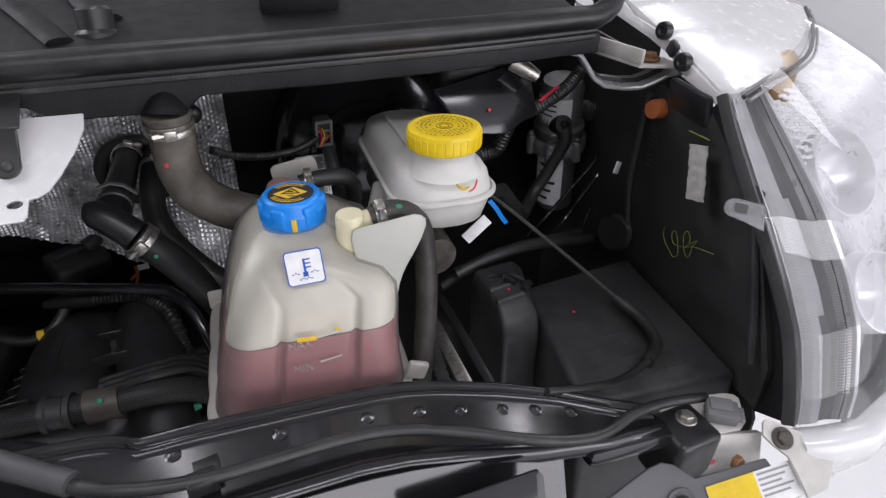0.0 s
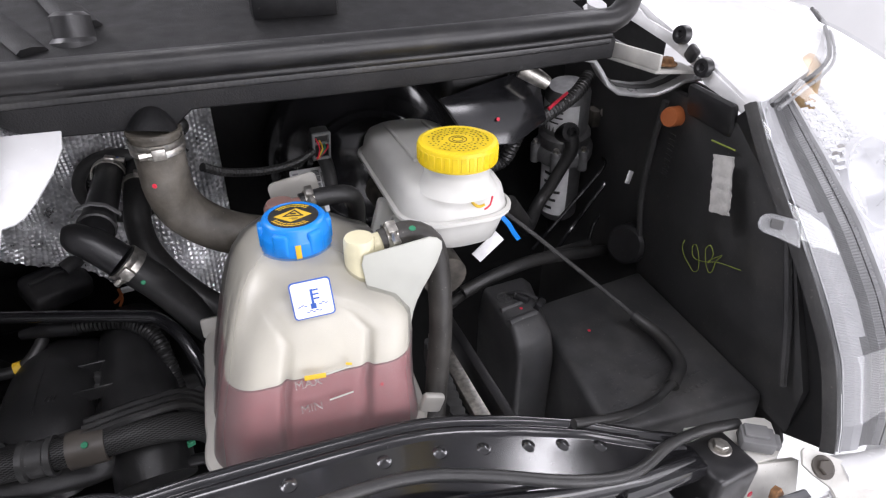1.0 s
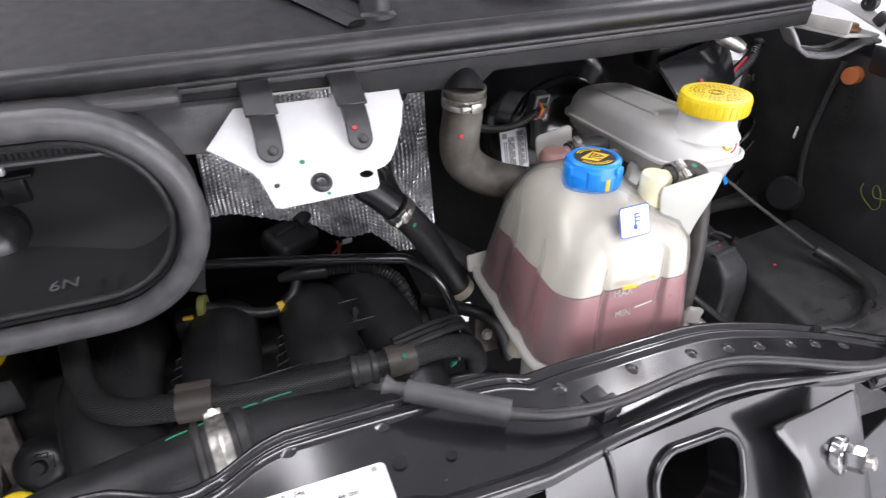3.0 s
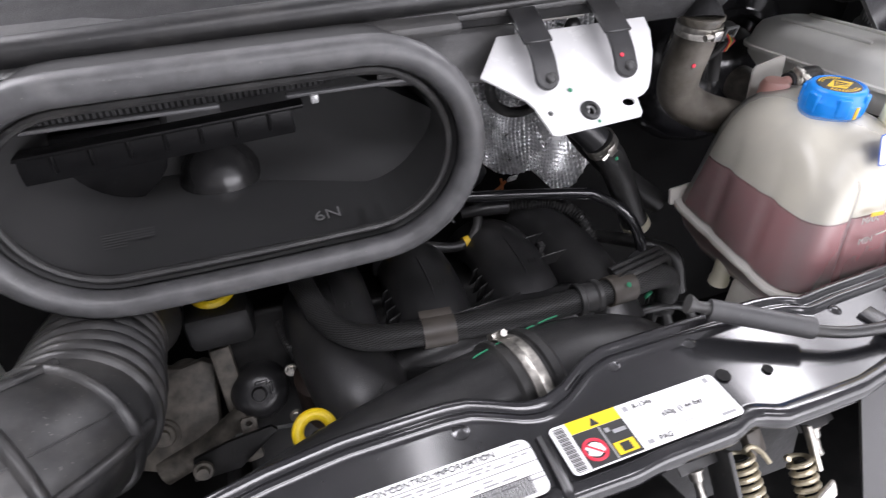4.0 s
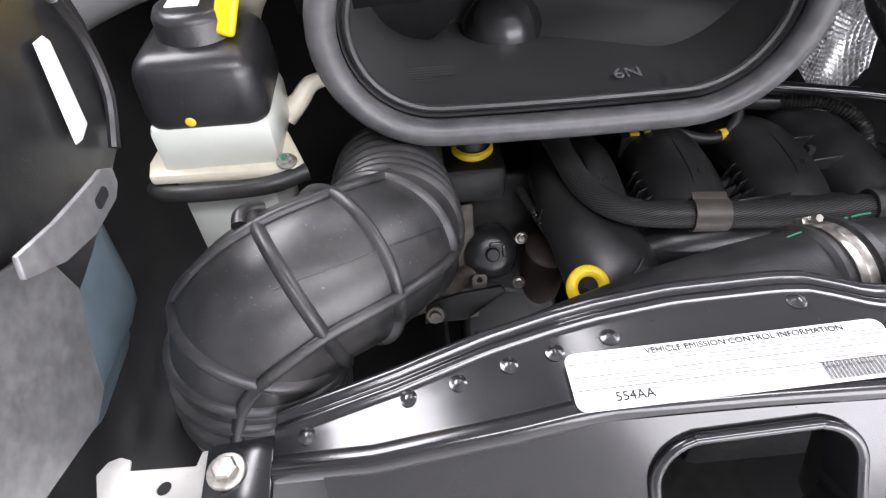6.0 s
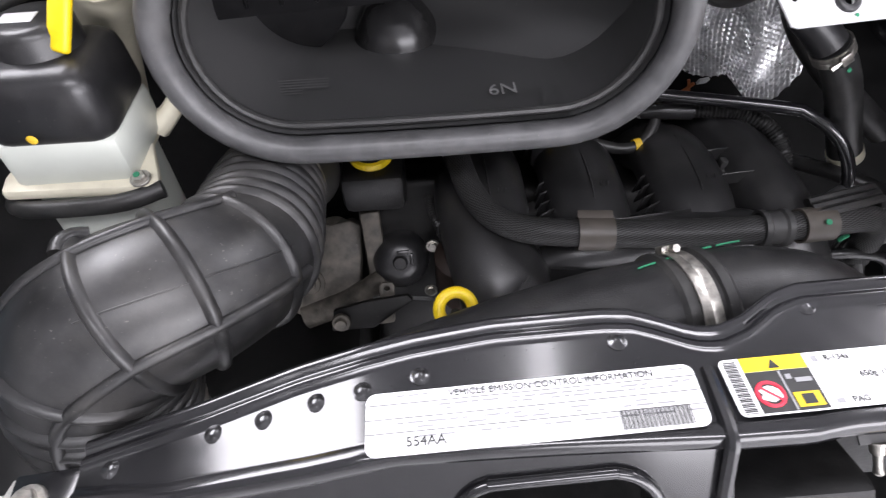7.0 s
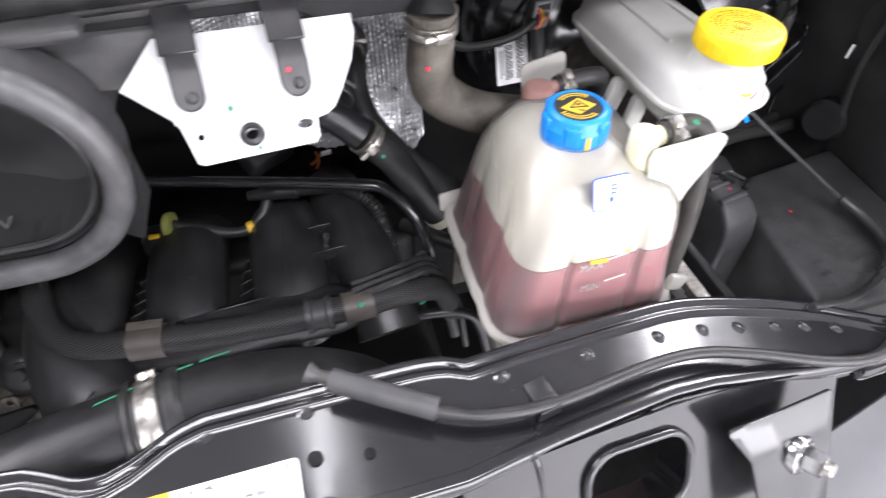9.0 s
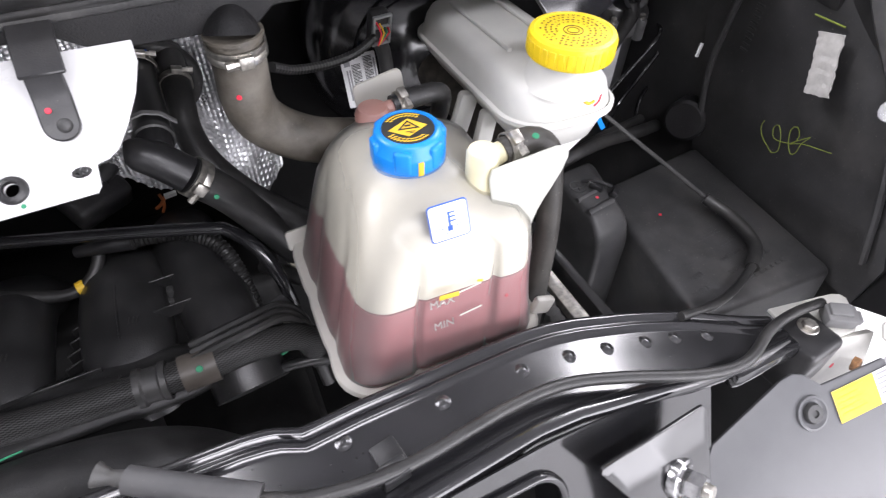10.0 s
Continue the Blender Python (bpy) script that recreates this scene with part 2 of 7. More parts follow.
def pleated():
    m = mat("pleated_filter_paper", (0.05, 0.05, 0.051), 0.6, var=0.2)
    nt = m.node_tree
    tc, wv, bp = nt.nodes.new("ShaderNodeTexCoord"), nt.nodes.new("ShaderNodeTexWave"), nt.nodes.new("ShaderNodeBump")
    wv.inputs["Scale"].default_value, wv.inputs["Distortion"].default_value = 60, 0.6
    nt.links.new(tc.outputs["Object"], wv.inputs["Vector"])
    nt.links.new(wv.outputs["Fac"], bp.inputs["Height"])
    bp.inputs["Strength"].default_value, bp.inputs["Distance"].default_value = 1.0, 0.004
    nt.links.new(bp.outputs[0], nt.nodes["Principled BSDF"].inputs["Normal"])
    return m


PLEATS = pleated()


def foil_material():
    m = mat("embossed_foil", (0.74, 0.74, 0.75), 0.31, 0.85, var=0.25, scale=60)
    nt = m.node_tree
    tc = nt.nodes.new("ShaderNodeTexCoord")
    mp = nt.nodes.new("ShaderNodeMapping")
    mp.inputs["Rotation"].default_value = (0, radians(45), 0)
    vo = nt.nodes.new("ShaderNodeTexVoronoi")
    vo.inputs["Scale"].default_value, vo.inputs["Randomness"].default_value = 170, 0.15
    nt.links.new(tc.outputs["Object"], mp.inputs[0])
    nt.links.new(mp.outputs[0], vo.inputs[0])
    bp = nt.nodes.new("ShaderNodeBump")
    bp.inputs["Strength"].default_value, bp.inputs["Distance"].default_value = 0.3, 0.001
    nt.links.new(vo.outputs["Distance"], bp.inputs["Height"])
    nt.links.new(bp.outputs[0], nt.nodes["Principled BSDF"].inputs["Normal"])
    return m


FOIL = foil_material()
HOLE = plain("painted_hole_black", (0.002, 0.002, 0.002), 0.9)
GREY_SATIN = mat("grey_fluted_plastic", (0.34, 0.34, 0.34), 0.3, 0.3, var=0.06)
STRIP_GREY = mat("clear_over_grey_plastic", (0.24, 0.24, 0.24), 0.2, 0.2, var=0.12, scale=40)
SATIN = mat("satin_silver_plastic", (0.78, 0.78, 0.79), 0.28, 0.2, var=0.04)


# ---- mesh tools ----


def thing(name, at, label, category, group="", kind=""):
    ob = new(name)
    ob.empty_display_size = 0.02
    ob.location = at
    return tagged(ob, label, category, group, kind)


def part(name, bm, material, parent=None, label="", sharp=40):
    me = bpy.data.meshes.new(name)
    bm.normal_update()
    bm.to_mesh(me)
    bm.free()
    me.materials.append(material)
    for p in me.polygons:
        p.use_smooth = True
    me.set_sharp_from_angle(angle=radians(sharp))
    ob = new(name, me)
    if parent is not None:
        ob.parent = parent
        if parent.type == "EMPTY":
            ob.matrix_parent_inverse = Matrix.Translation(-Vector(parent.location))
    return tagged(ob, label)


def join(*bms):
    out = bms[0]
    for b in bms[1:]:
        me = bpy.data.meshes.new("tmp")
        b.to_mesh(me)
        b.free()
        out.from_mesh(me)
        bpy.data.meshes.remove(me)
    return out


def moved(bm, m):
    bmesh.ops.transform(bm, matrix=m, verts=bm.verts)
    return bm


def box(sx, sy, sz, bevel=0.0, m=None, seg=2, top=(1, 1)):
    """A box round the origin, its top scaled by top, its edges rounded."""
    bm = bmesh.new()
    bmesh.ops.create_cube(bm, size=1, matrix=Matrix.Diagonal((sx, sy, sz, 1)))
    for v in bm.verts:
        if v.co.z > 0:
            v.co.x *= top[0]
            v.co.y *= top[1]
    if bevel:
        bmesh.ops.bevel(bm, geom=bm.edges[:], offset=bevel, segments=seg, affect="EDGES", profile=0.5)
    return moved(bm, m) if m is not None else bm


def lathe(profile, n=24, m=None):
    """Turns (radius, height) pairs round z; radius 0 closes an end."""
    bm = bmesh.new()
    rings = []
    for r, z in profile:
        if r <= 0:
            rings.append([bm.verts.new((0, 0, z))])
        else:
            rings.append([bm.verts.new((r * math.cos(2 * math.pi * i / n), r * math.sin(2 * math.pi * i / n), z)) for i in range(n)])
    for a, b in zip(rings, rings[1:]):
        for i in range(n):
            j = (i + 1) % n
            if len(a) == 1 and len(b) > 1:
                bm.faces.new((a[0], b[j], b[i]))
            elif len(b) == 1 and len(a) > 1:
                bm.faces.new((a[i], a[j], b[0]))
            elif len(a) > 1:
                bm.faces.new((a[i], a[j], b[j], b[i]))
    bmesh.ops.recalc_face_normals(bm, faces=bm.faces)
    return moved(bm, m) if m is not None else bm


def spline(pts, step=0.006, closed=False):
    """Catmull-Rom through the points, evenly resampled."""
    P = [Vector(p) for p in pts]
    out = []
    n = len(P)
    for i in range(n if closed else n - 1):
        if closed:
            p0, p1, p2, p3 = P[i - 1], P[i], P[(i + 1) % n], P[(i + 2) % n]
        else:
            p1, p2 = P[i], P[i + 1]
            p0 = P[i - 1] if i else p1 * 2 - p2
            p3 = P[i + 2] if i + 2 < n else p2 * 2 - p1
        k = max(2, int((p2 - p1).length / step))
        for j in range(k):
            t = j / k
            co = 0.5 * ((2 * p1) + (p2 - p0) * t + (2 * p0 - 5 * p1 + 4 * p2 - p3) * t * t + (3 * p1 - p0 - 3 * p2 + p3) * t ** 3)
            out.append((co, i + t))
    if not closed:
        out.append((P[-1], n - 1))
    return out


def frames(path, closed=False, up=None):
    """A turn-free frame (side, up) at each point of a path."""
    n = len(path)
    tang = []
    for i in range(n):
        a = path[i - 1] if (closed or i) else path[i]
        b = path[(i + 1) % n] if (closed or i + 1 < n) else path[i]
        tang.append((b - a).normalized())
    out = []
    ref = Vector(up) if up else (Vector((0, 0, 1)) if abs(tang[0].z) < 0.9 else Vector((0, 1, 0)))
    for t in tang:
        s = t.cross(ref)
        if s.length < 1e-4:
            s = t.orthogonal()
        s.normalize()
        u = s.cross(t).normalized()
        out.append((s, u))
        if not up:
            ref = u
    return out


def tube(pts, r, n=14, step=0.006, closed=False, ribs=None, cap=True, flat=(1, 1), up=None):
    """A hose along a spline. r: a radius or one for each point; ribs: (pitch, height); flat: squash of side and up."""
    sp = spline(pts, min(step, ribs[0] / 4) if ribs else step, closed)
    path = [c for c, _ in sp]
    fr = frames(path, closed, up)
    radii = r if isinstance(r, (list, tuple)) else [r] * (len(pts) + 1)
    bm = bmesh.new()
    uv = bm.loops.layers.uv.new()
    rings, runs, run = [], [], 0.0
    for k, ((co, u), (s, w)) in enumerate(zip(sp, fr)):
        if k:
            run += (path[k] - path[k - 1]).length
        i = min(int(u), len(radii) - 2)
        rad = radii[i] + (radii[i + 1] - radii[i]) * (u - i)
        if ribs:
            rad += ribs[1] * (0.5 + 0.5 * math.cos(2 * math.pi * run / ribs[0]))
        rings.append([bm.verts.new(co + (s * flat[0] * math.cos(2 * math.pi * j / n) + w * flat[1] * math.sin(2 * math.pi * j / n)) * rad) for j in range(n)])
        runs.append((run, rad))
    m = len(rings)
    for k in range(m if closed else m - 1):
        a, b = rings[k], rings[(k + 1) % m]
        for j in range(n):
            f = bm.faces.new((a[j], a[(j + 1) % n], b[(j + 1) % n], b[j]))
            c = 2 * math.pi * runs[k][1] / n
            for loop, q in zip(f.loops, ((j, k), (j + 1, k), (j + 1, k + 1), (j, k + 1))):
                loop[uv].uv = (q[0] * c, runs[q[1] % m][0])
    if cap and not closed:
        bm.faces.new(rings[0][::-1])
        bm.faces.new(rings[-1])
    bmesh.ops.recalc_face_normals(bm, faces=bm.faces)
    return bm


def loft(rings, close_start=True, close_end=True, cyclic=True):
    bm = bmesh.new()
    vs = [[bm.verts.new(p) for p in ring] for ring in rings]
    n = len(vs[0])
    for a, b in zip(vs, vs[1:]):
        for j in range(n if cyclic else n - 1):
            bm.faces.new((a[j], a[(j + 1) % n], b[(j + 1) % n], b[j]))
    if close_start:
        bm.faces.new(vs[0][::-1])
    if close_end:
        bm.faces.new(vs[-1])
    bmesh.ops.recalc_face_normals(bm, faces=bm.faces)
    return bm


def rrect(x0, x1, y0, y1, r, k=6):
    """A rounded rectangle as 2D points, anticlockwise."""
    r = min(r, (x1 - x0) / 2 - 1e-5, (y1 - y0) / 2 - 1e-5)
    out = []
    for cx, cy, a in ((x1 - r, y0 + r, -90), (x1 - r, y1 - r, 0), (x0 + r, y1 - r, 90), (x0 + r, y0 + r, 180)):
        for i in range(k + 1):
            t = radians(a + 90 * i / k)
            out.append((cx + r * math.cos(t), cy + r * math.sin(t)))
    return out


def prism(outline, thick, m=None, bevel=0.0, holes=()):
    """A flat plate: a 2D outline in xy, with holes, thickened along z from 0 down to -thick."""
    bm = bmesh.new()
    edges = []
    for loop_pts in (outline, *holes):
        vs = [bm.verts.new((x, y, 0)) for x, y in loop_pts]
        edges += [bm.edges.new((vs[i - 1], vs[i])) for i in range(len(vs))]
    bmesh.ops.triangle_fill(bm, use_beauty=True, use_dissolve=False, edges=edges)
    for f in bm.faces:
        if f.normal.z < 0:
            f.normal_flip()
    bm.normal_update()
    ext = bmesh.ops.extrude_face_region(bm, geom=bm.faces[:])
    for v in ext["geom"]:
        if isinstance(v, bmesh.types.BMVert):
            v.co.z -= thick
    bmesh.ops.recalc_face_normals(bm, faces=bm.faces)
    if bevel:
        sharp = [e for e in bm.edges if len(e.link_faces) == 2 and e.calc_face_angle() > 1.0]
        bmesh.ops.bevel(bm, geom=sharp, offset=bevel, segments=2, affect="EDGES", profile=0.5)
    return moved(bm, m) if m is not None else bm


def plane_pose(o, ex, ey):
    """A pose whose x runs along ex and whose y lies towards ey."""
    x = Vector(ex).normalized()
    z = x.cross(Vector(ey)).normalized()
    y = z.cross(x)
    return Matrix(((x.x, y.x, z.x, o[0]), (x.y, y.y, z.y, o[1]), (x.z, y.z, z.z, o[2]), (0, 0, 0, 1)))


def disc_pose(o, axis):
    """A pose at o whose z is the axis."""
    return Matrix.Translation(o) @ Vector(axis).to_track_quat("Z", "Y").to_matrix().to_4x4()


def lettering(name, text, size, m, material, parent=None, thick=0.0002, label=""):
    cu = bpy.data.curves.new(name, "FONT")
    cu.body, cu.size, cu.extrude, cu.align_x, cu.align_y = text, size, thick, "CENTER", "CENTER"
    tmp = bpy.data.objects.new(name, cu)
    me = bpy.data.meshes.new_from_object(tmp)
    bpy.data.objects.remove(tmp)
    bm = bmesh.new()
    bm.from_mesh(me)
    bpy.data.meshes.remove(me)
    return part(name, moved(bm, m), material, parent, label)


def bolt(name, at, axis, r, parent=None, material=None, group="", label="", washer=True):
    """A hexagon bolt head on its washer."""
    m = disc_pose(at, axis)
    hx = lathe([(0, r * 0.9), (r * 0.85, r * 0.9), (r, r * 0.75), (r, 0)], 6, m)
    if washer:
        hx = join(hx, lathe([(0, r * 0.25), (r * 1.4, r * 0.25), (r * 1.5, r * 0.12), (r * 1.5, -r * 0.1)], 18, m))
    ob = part(name, hx, material or STEEL, parent, label, sharp=30)
    if parent is None:
        tagged(ob, label or "zinc-plated steel bolt with washer", "bolt", group)
    return ob


def clamp(name, at, axis, r, width, parent=None, screw=(0, 0, 1), label="", material=None):
    """A worm-drive band round a hose with its screw housing."""
    m = disc_pose(at, axis)
    w = width / 2
    band = lathe([(r, -w), (r + 0.0012, -w), (r + 0.0012, -w * 0.2), (r + 0.0006, 0), (r + 0.0012, w * 0.2), (r + 0.0012, w), (r, w)], 32, m)
    s = Vector(screw)
    ax = Vector(axis).normalized()
    s = (s - ax * s.dot(ax)).normalized()
    t = ax.cross(s)
    o = Vector(at) + s * (r + 0.003)
    hs = box(0.011, width * 0.9, 0.0055, 0.0012, plane_pose(o, t, ax))
    sc = lathe([(0, 0.009), (0.0033, 0.009), (0.0033, 0.003), (0.0022, 0.003), (0.0022, -0.005), (0, -0.005)], 6, disc_pose(o + t * 0.006, t))
    if parent is None:
        th = thing(name, at, label or "stainless worm-drive hose clamp", "hose clamp")
    else:
        th = parent
    part("band", band, material or STEEL, th)
    part("screw_housing", hs, material or STEEL, th)
    part("screw", sc, material or STEEL, th)
    return th


def band(path, width, thick, wdir=(1, 0, 0)):
    """A flat bent strip along a path, its width along wdir."""
    P = [Vector(p) for p in path]
    w = Vector(wdir).normalized() * width / 2
    rings = []
    for k, p in enumerate(P):
        t = (P[min(k + 1, len(P) - 1)] - P[max(k - 1, 0)]).normalized()
        nrm = t.cross(w).normalized() * thick / 2
        rings.append([p - w - nrm, p + w - nrm, p + w + nrm, p - w + nrm])
    bm = loft(rings)
    bmesh.ops.bevel(bm, geom=[e for e in bm.edges if e.calc_face_angle(0) > 1.2], offset=thick * 0.3, segments=1, affect="EDGES")
    return bm


def dot(name, at, normal, r, material, parent=None):
    return part(name, lathe([(0, 0.0006), (r * 0.8, 0.0006), (r, 0)], 12, disc_pose(at, normal)), material, parent)


# ---- the workshop ----


def slab(name, x0, x1, y0, y1, z0, z1, material, label=""):
    ob = part(name, box(x1 - x0, y1 - y0, z1 - z0, 0, Matrix.Translation(((x0 + x1) / 2, (y0 + y1) / 2, (z0 + z1) / 2))), material)
    return tagged(ob, label, "", "", "structure")


slab("floor", -5, 5, -5, 5, -0.1, 0.0, FLOOR, "pale glossy workshop floor")
slab("ceiling", -5.1, 5.1, -5.1, 5.1, 3.2, 3.3, CEILING, "grey workshop ceiling")
slab("wall_south", -5.1, 5.1, -5.1, -5, 0, 3.2, WALL, "plain white workshop wall")
slab("wall_north", -5.1, 5.1, 5, 5.1, 0, 3.2, WALL, "plain white workshop wall")
slab("wall_east", 5, 5.1, -5, 5, 0, 3.2, WALL, "plain white workshop wall")
slab("wall_west", -5.1, -5, -5, 5, 0, 3.2, WALL, "plain white workshop wall")

# ---- engine bay shell ----


def sheet(name, pts, thick, material, label, kind="structure", category=""):
    """A flat plate through a ring of points in space."""
    P = [Vector(p) for p in pts]
    nrm = Vector((0, 0, 0))
    for i in range(len(P)):
        nrm += (P[i - 1] - P[0]).cross(P[i] - P[0])
    nrm.normalize()
    bm = loft([P, [p - nrm * thick for p in P]])
    return tagged(part(name, bm, material), label, category, "", kind)


def sheet_bm(pts, thick):
    P = [Vector(p) for p in pts]
    nrm = Vector((0, 0, 0))
    for i in range(len(P)):
        nrm += (P[i - 1] - P[0]).cross(P[i] - P[0])
    nrm.normalize()
    if nrm.z < 0:
        nrm = -nrm
    return loft([P, [p - nrm * thick for p in P]])


fw = part("firewall", prism([(-1.0, 0.0), (0.62, 0.0), (0.62, 1.24), (-1.0, 1.24)], 0.006, Matrix(((1, 0, 0, 0), (0, 0, -1, 0.866), (0, 1, 0, 0), (0, 0, 0, 1))),
                            0, [[(0.0, 0.655), (0.032, 0.648), (0.036, 0.70), (0.004, 0.705)], [(0.050, 0.600), (0.085, 0.592), (0.080, 0.625), (0.055, 0.630)]]), SOUND_MAT)
tagged(fw, "black steel firewall behind the engine", "", "", "structure")
sheet("inner_fender", [(0.45, 0.90, 1.22), (0.45, 0.56, 1.20), (0.45, 0.50, 1.15), (0.45, 0.40, 1.0), (0.45, 0.35, 0.90), (0.45, 0.30, 0.0), (0.45, 0.90, 0.0)], 0.004, FENDER_LINER, "black inner fender wall beside the battery")
sheet("inner_fender", [(-0.99, 0.90, 1.22), (-0.99, 0.24, 1.17), (-0.99, 0.24, 0.0), (-0.99, 0.90, 0.0)], 0.004, FENDER_LINER, "black inner fender wall beside the washer tank")
sheet("undertray", [(-1.0, 0.20, 0.45), (0.46, 0.20, 0.45), (0.46, 0.90, 0.45), (-1.0, 0.90, 0.45)], 0.004, BLACK_METAL, "dark splash tray under the engine")

# ---- front crossmember ----


def lerp_table(table, x):
    for (xa, a), (xb, b) in zip(table, table[1:]):
        if x <= xb:
            u = max(0, (x - xa) / (xb - xa))
            return a + (b - a) * u
    return table[-1][1]


REAR = [(-0.775, 0.304), (-0.70, 0.318), (-0.64, 0.333), (-0.57, 0.345), (-0.52, 0.350), (-0.45, 0.350), (-0.432, 0.348), (-0.416, 0.341), (-0.398, 0.332), (-0.382, 0.330), (-0.363, 0.337), (-0.338, 0.353),
        (-0.32, 0.359), (-0.25, 0.362), (-0.165, 0.366), (-0.146, 0.365), (-0.128, 0.358), (-0.09, 0.364), (-0.046, 0.369), (0.0, 0.375), (0.05, 0.381), (0.075, 0.382), (0.103, 0.380), (0.154, 0.372), (0.206, 0.360), (0.235, 0.349), (0.26, 0.340), (0.29, 0.332)]
FRONT = [(-0.775, 0.272), (-0.714, 0.267), (-0.63, 0.270), (-0.58, 0.274), (-0.49, 0.271), (-0.40, 0.267), (-0.35, 0.267), (-0.328, 0.270), (-0.268, 0.272), (-0.252, 0.278), (-0.243, 0.277), (-0.228, 0.271), (-0.19, 0.272),
         (-0.15, 0.274), (-0.08, 0.288), (0.025, 0.305), (0.062, 0.307), (0.17, 0.302), (0.235, 0.303), (0.29, 0.310)]


def top_z(x):
    return 1.05 - 0.165 * (x + 0.38) ** 2 - 0.075 * max(0, -0.6 - x)


def crossmember():
    th = thing("front_crossmember", (-0.25, 0.32, 1.0), "gloss black painted pressed-steel front crossmember over the radiator", "car body panel")
    rings = []
    n = 140
    for i in range(n + 1):
        x = -0.775 + 1.065 * i / n
        z, a, b = top_z(x), lerp_table(FRONT, x), lerp_table(REAR, x)
        # rear flange, groove, second bead, flat top, rolled front edge
        prof = [(b + 0.010, z - 0.045), (b + 0.010, z + 0.001), (b + 0.0085, z + 0.0042), (b + 0.006, z + 0.0050), (b + 0.003, z + 0.0040), (b + 0.0012, z + 0.0012), (b - 0.001, z + 0.0012), (b - 0.0028, z + 0.0034), (b - 0.005, z + 0.0040), (b - 0.0072, z + 0.0026), (b - 0.0095, z + 0.0002), (b - 0.0115, z),
                (b * 0.6 + a * 0.4, z), (a + 0.0135, z), (a + 0.0115, z + 0.0002), (a + 0.007, z + 0.0026), (a + 0.002, z + 0.0018), (a - 0.001, z - 0.004), (a, z - 0.012)]
        inner = [(y + (0.002 if k > 15 else (-0.002 if k < 2 else 0)), zz - (0.002 if 1 < k < 17 else 0)) for k, (y, zz) in enumerate(prof)]
        rings.append([(x, y, zz) for y, zz in prof + inner[::-1]])
    part("top_panel", loft(rings), BLACK_PAINT, th, sharp=60)
    return th


BEAM = crossmember()


def front_plate(x0, x1, ya, yb, depth, hole, name="front_panel"):
    """A hanging front face with a rounded opening and its raised rim, its upper edge along the beam's front edge."""
    za, zb = top_z(x0) - 0.010, top_z(x1) - 0.010
    ex = Vector((x1 - x0, yb - ya, zb - za))
    m = plane_pose((x0, ya, za), ex, (0, 0.5, 0.87))
    w = ex.length
    hx0, hx1, hz0, hz1, r = hole
    h = rrect(hx0, hx1, hz0, hz1, r, 12)
    inv, upper = m.inverted(), []
    for i in range(25):
        x = x1 + (x0 - x1) * i / 24
        p = inv @ Vector((x, lerp_table(FRONT, x) + 0.001, top_z(x) - 0.004))
        upper.append((p.x, max(p.y, hz1 + 0.004)))
    bm = prism([(0, -depth), (w, -depth)] + upper, 0.002, m, holes=[h])
    part(name, bm, BLACK_PAINT, BEAM)
    rim = [m @ Vector((x, y, 0.002)) for x, y in rrect(hx0 - 0.003, hx1 + 0.003, hz0 - 0.003, hz1 + 0.003, r + 0.003, 12)]
    part("opening_rim", tube(rim, 0.0036, 14, closed=True, step=0.004), BLACK_PAINT, BEAM)
    well = [[m @ Vector((x, y, z)) for x, y in h] for z in (-0.002, -0.03)]
    part("opening_well", loft(well, False, False), BLACK_PAINT, BEAM)


front_plate(-0.745, -0.395, 0.268, 0.2645, 0.16, (0.195, 0.308, -0.085, -0.006, 0.026))
front_plate(-0.155, 0.19, 0.273, 0.305, 0.15, (0.098, 0.186, -0.070, -0.006, 0.022))
part("seam_rib", tube([(-0.396, 0.312, 1.050), (-0.397, 0.285, 1.0515), (-0.398, 0.268, 1.051), (-0.399, 0.261, 1.042), (-0.402, 0.230, 0.985)], 0.004, 8), BLACK_PAINT, BEAM)
part("seam_rib", tube([(-0.104, 0.288, 1.0375), (-0.102, 0.284, 1.0365), (-0.099, 0.278, 1.028), (-0.097, 0.262, 0.995)], [0.001, 0.0018, 0.0018, 0.001], 8), BLACK_PAINT, BEAM)
for x, y in ((-0.754, 0.293), (-0.691, 0.305), (-0.660, 0.309), (-0.628, 0.315), (-0.600, 0.318), (-0.565, 0.324), (-0.443, 0.335), (-0.318, 0.351), (-0.250, 0.352), (-0.105, 0.348), (-0.031, 0.353), (0.037, 0.358),
             (0.080, 0.358), (0.115, 0.355), (0.152, 0.351), (0.181, 0.347), (0.213, 0.341)):
    part("rivet", lathe([(0, 0.0021), (0.0018, 0.002), (0.0034, 0.0014), (0.0046, 0.0005), (0.0062, 0.0)], 20, Matrix.Translation((x, y, top_z(x) + 0.0003))), RIVET_PAINT, BEAM)
# the holes aren't cut, black discs paint their dark insides
for x, y, r in ((-0.247, 0.316, 0.0066), (-0.211, 0.311, 0.0048)):
    part("hole_disc", lathe([(0, 0.0001), (r * 0.8, 0.0001), (r * 0.82, -0.0006)], 20, Matrix.Translation((x, y, top_z(x) + 0.0016))), HOLE, BEAM, "black disc painted for the dark of a punched hole")


def sticker(name, origin, ex, ey, w, h, label, category="label", r=0.004):
    """A thin label on a surface; returns it and its pose, x along the lower edge."""
    m = plane_pose(origin, ex, ey)
    ob = part(name, prism(rrect(0, w, 0, h, r, 4), 0.0005, m @ Matrix.Translation((0, 0, 0.0005))), LABEL_WHITE)
    return tagged(ob, label, category), m


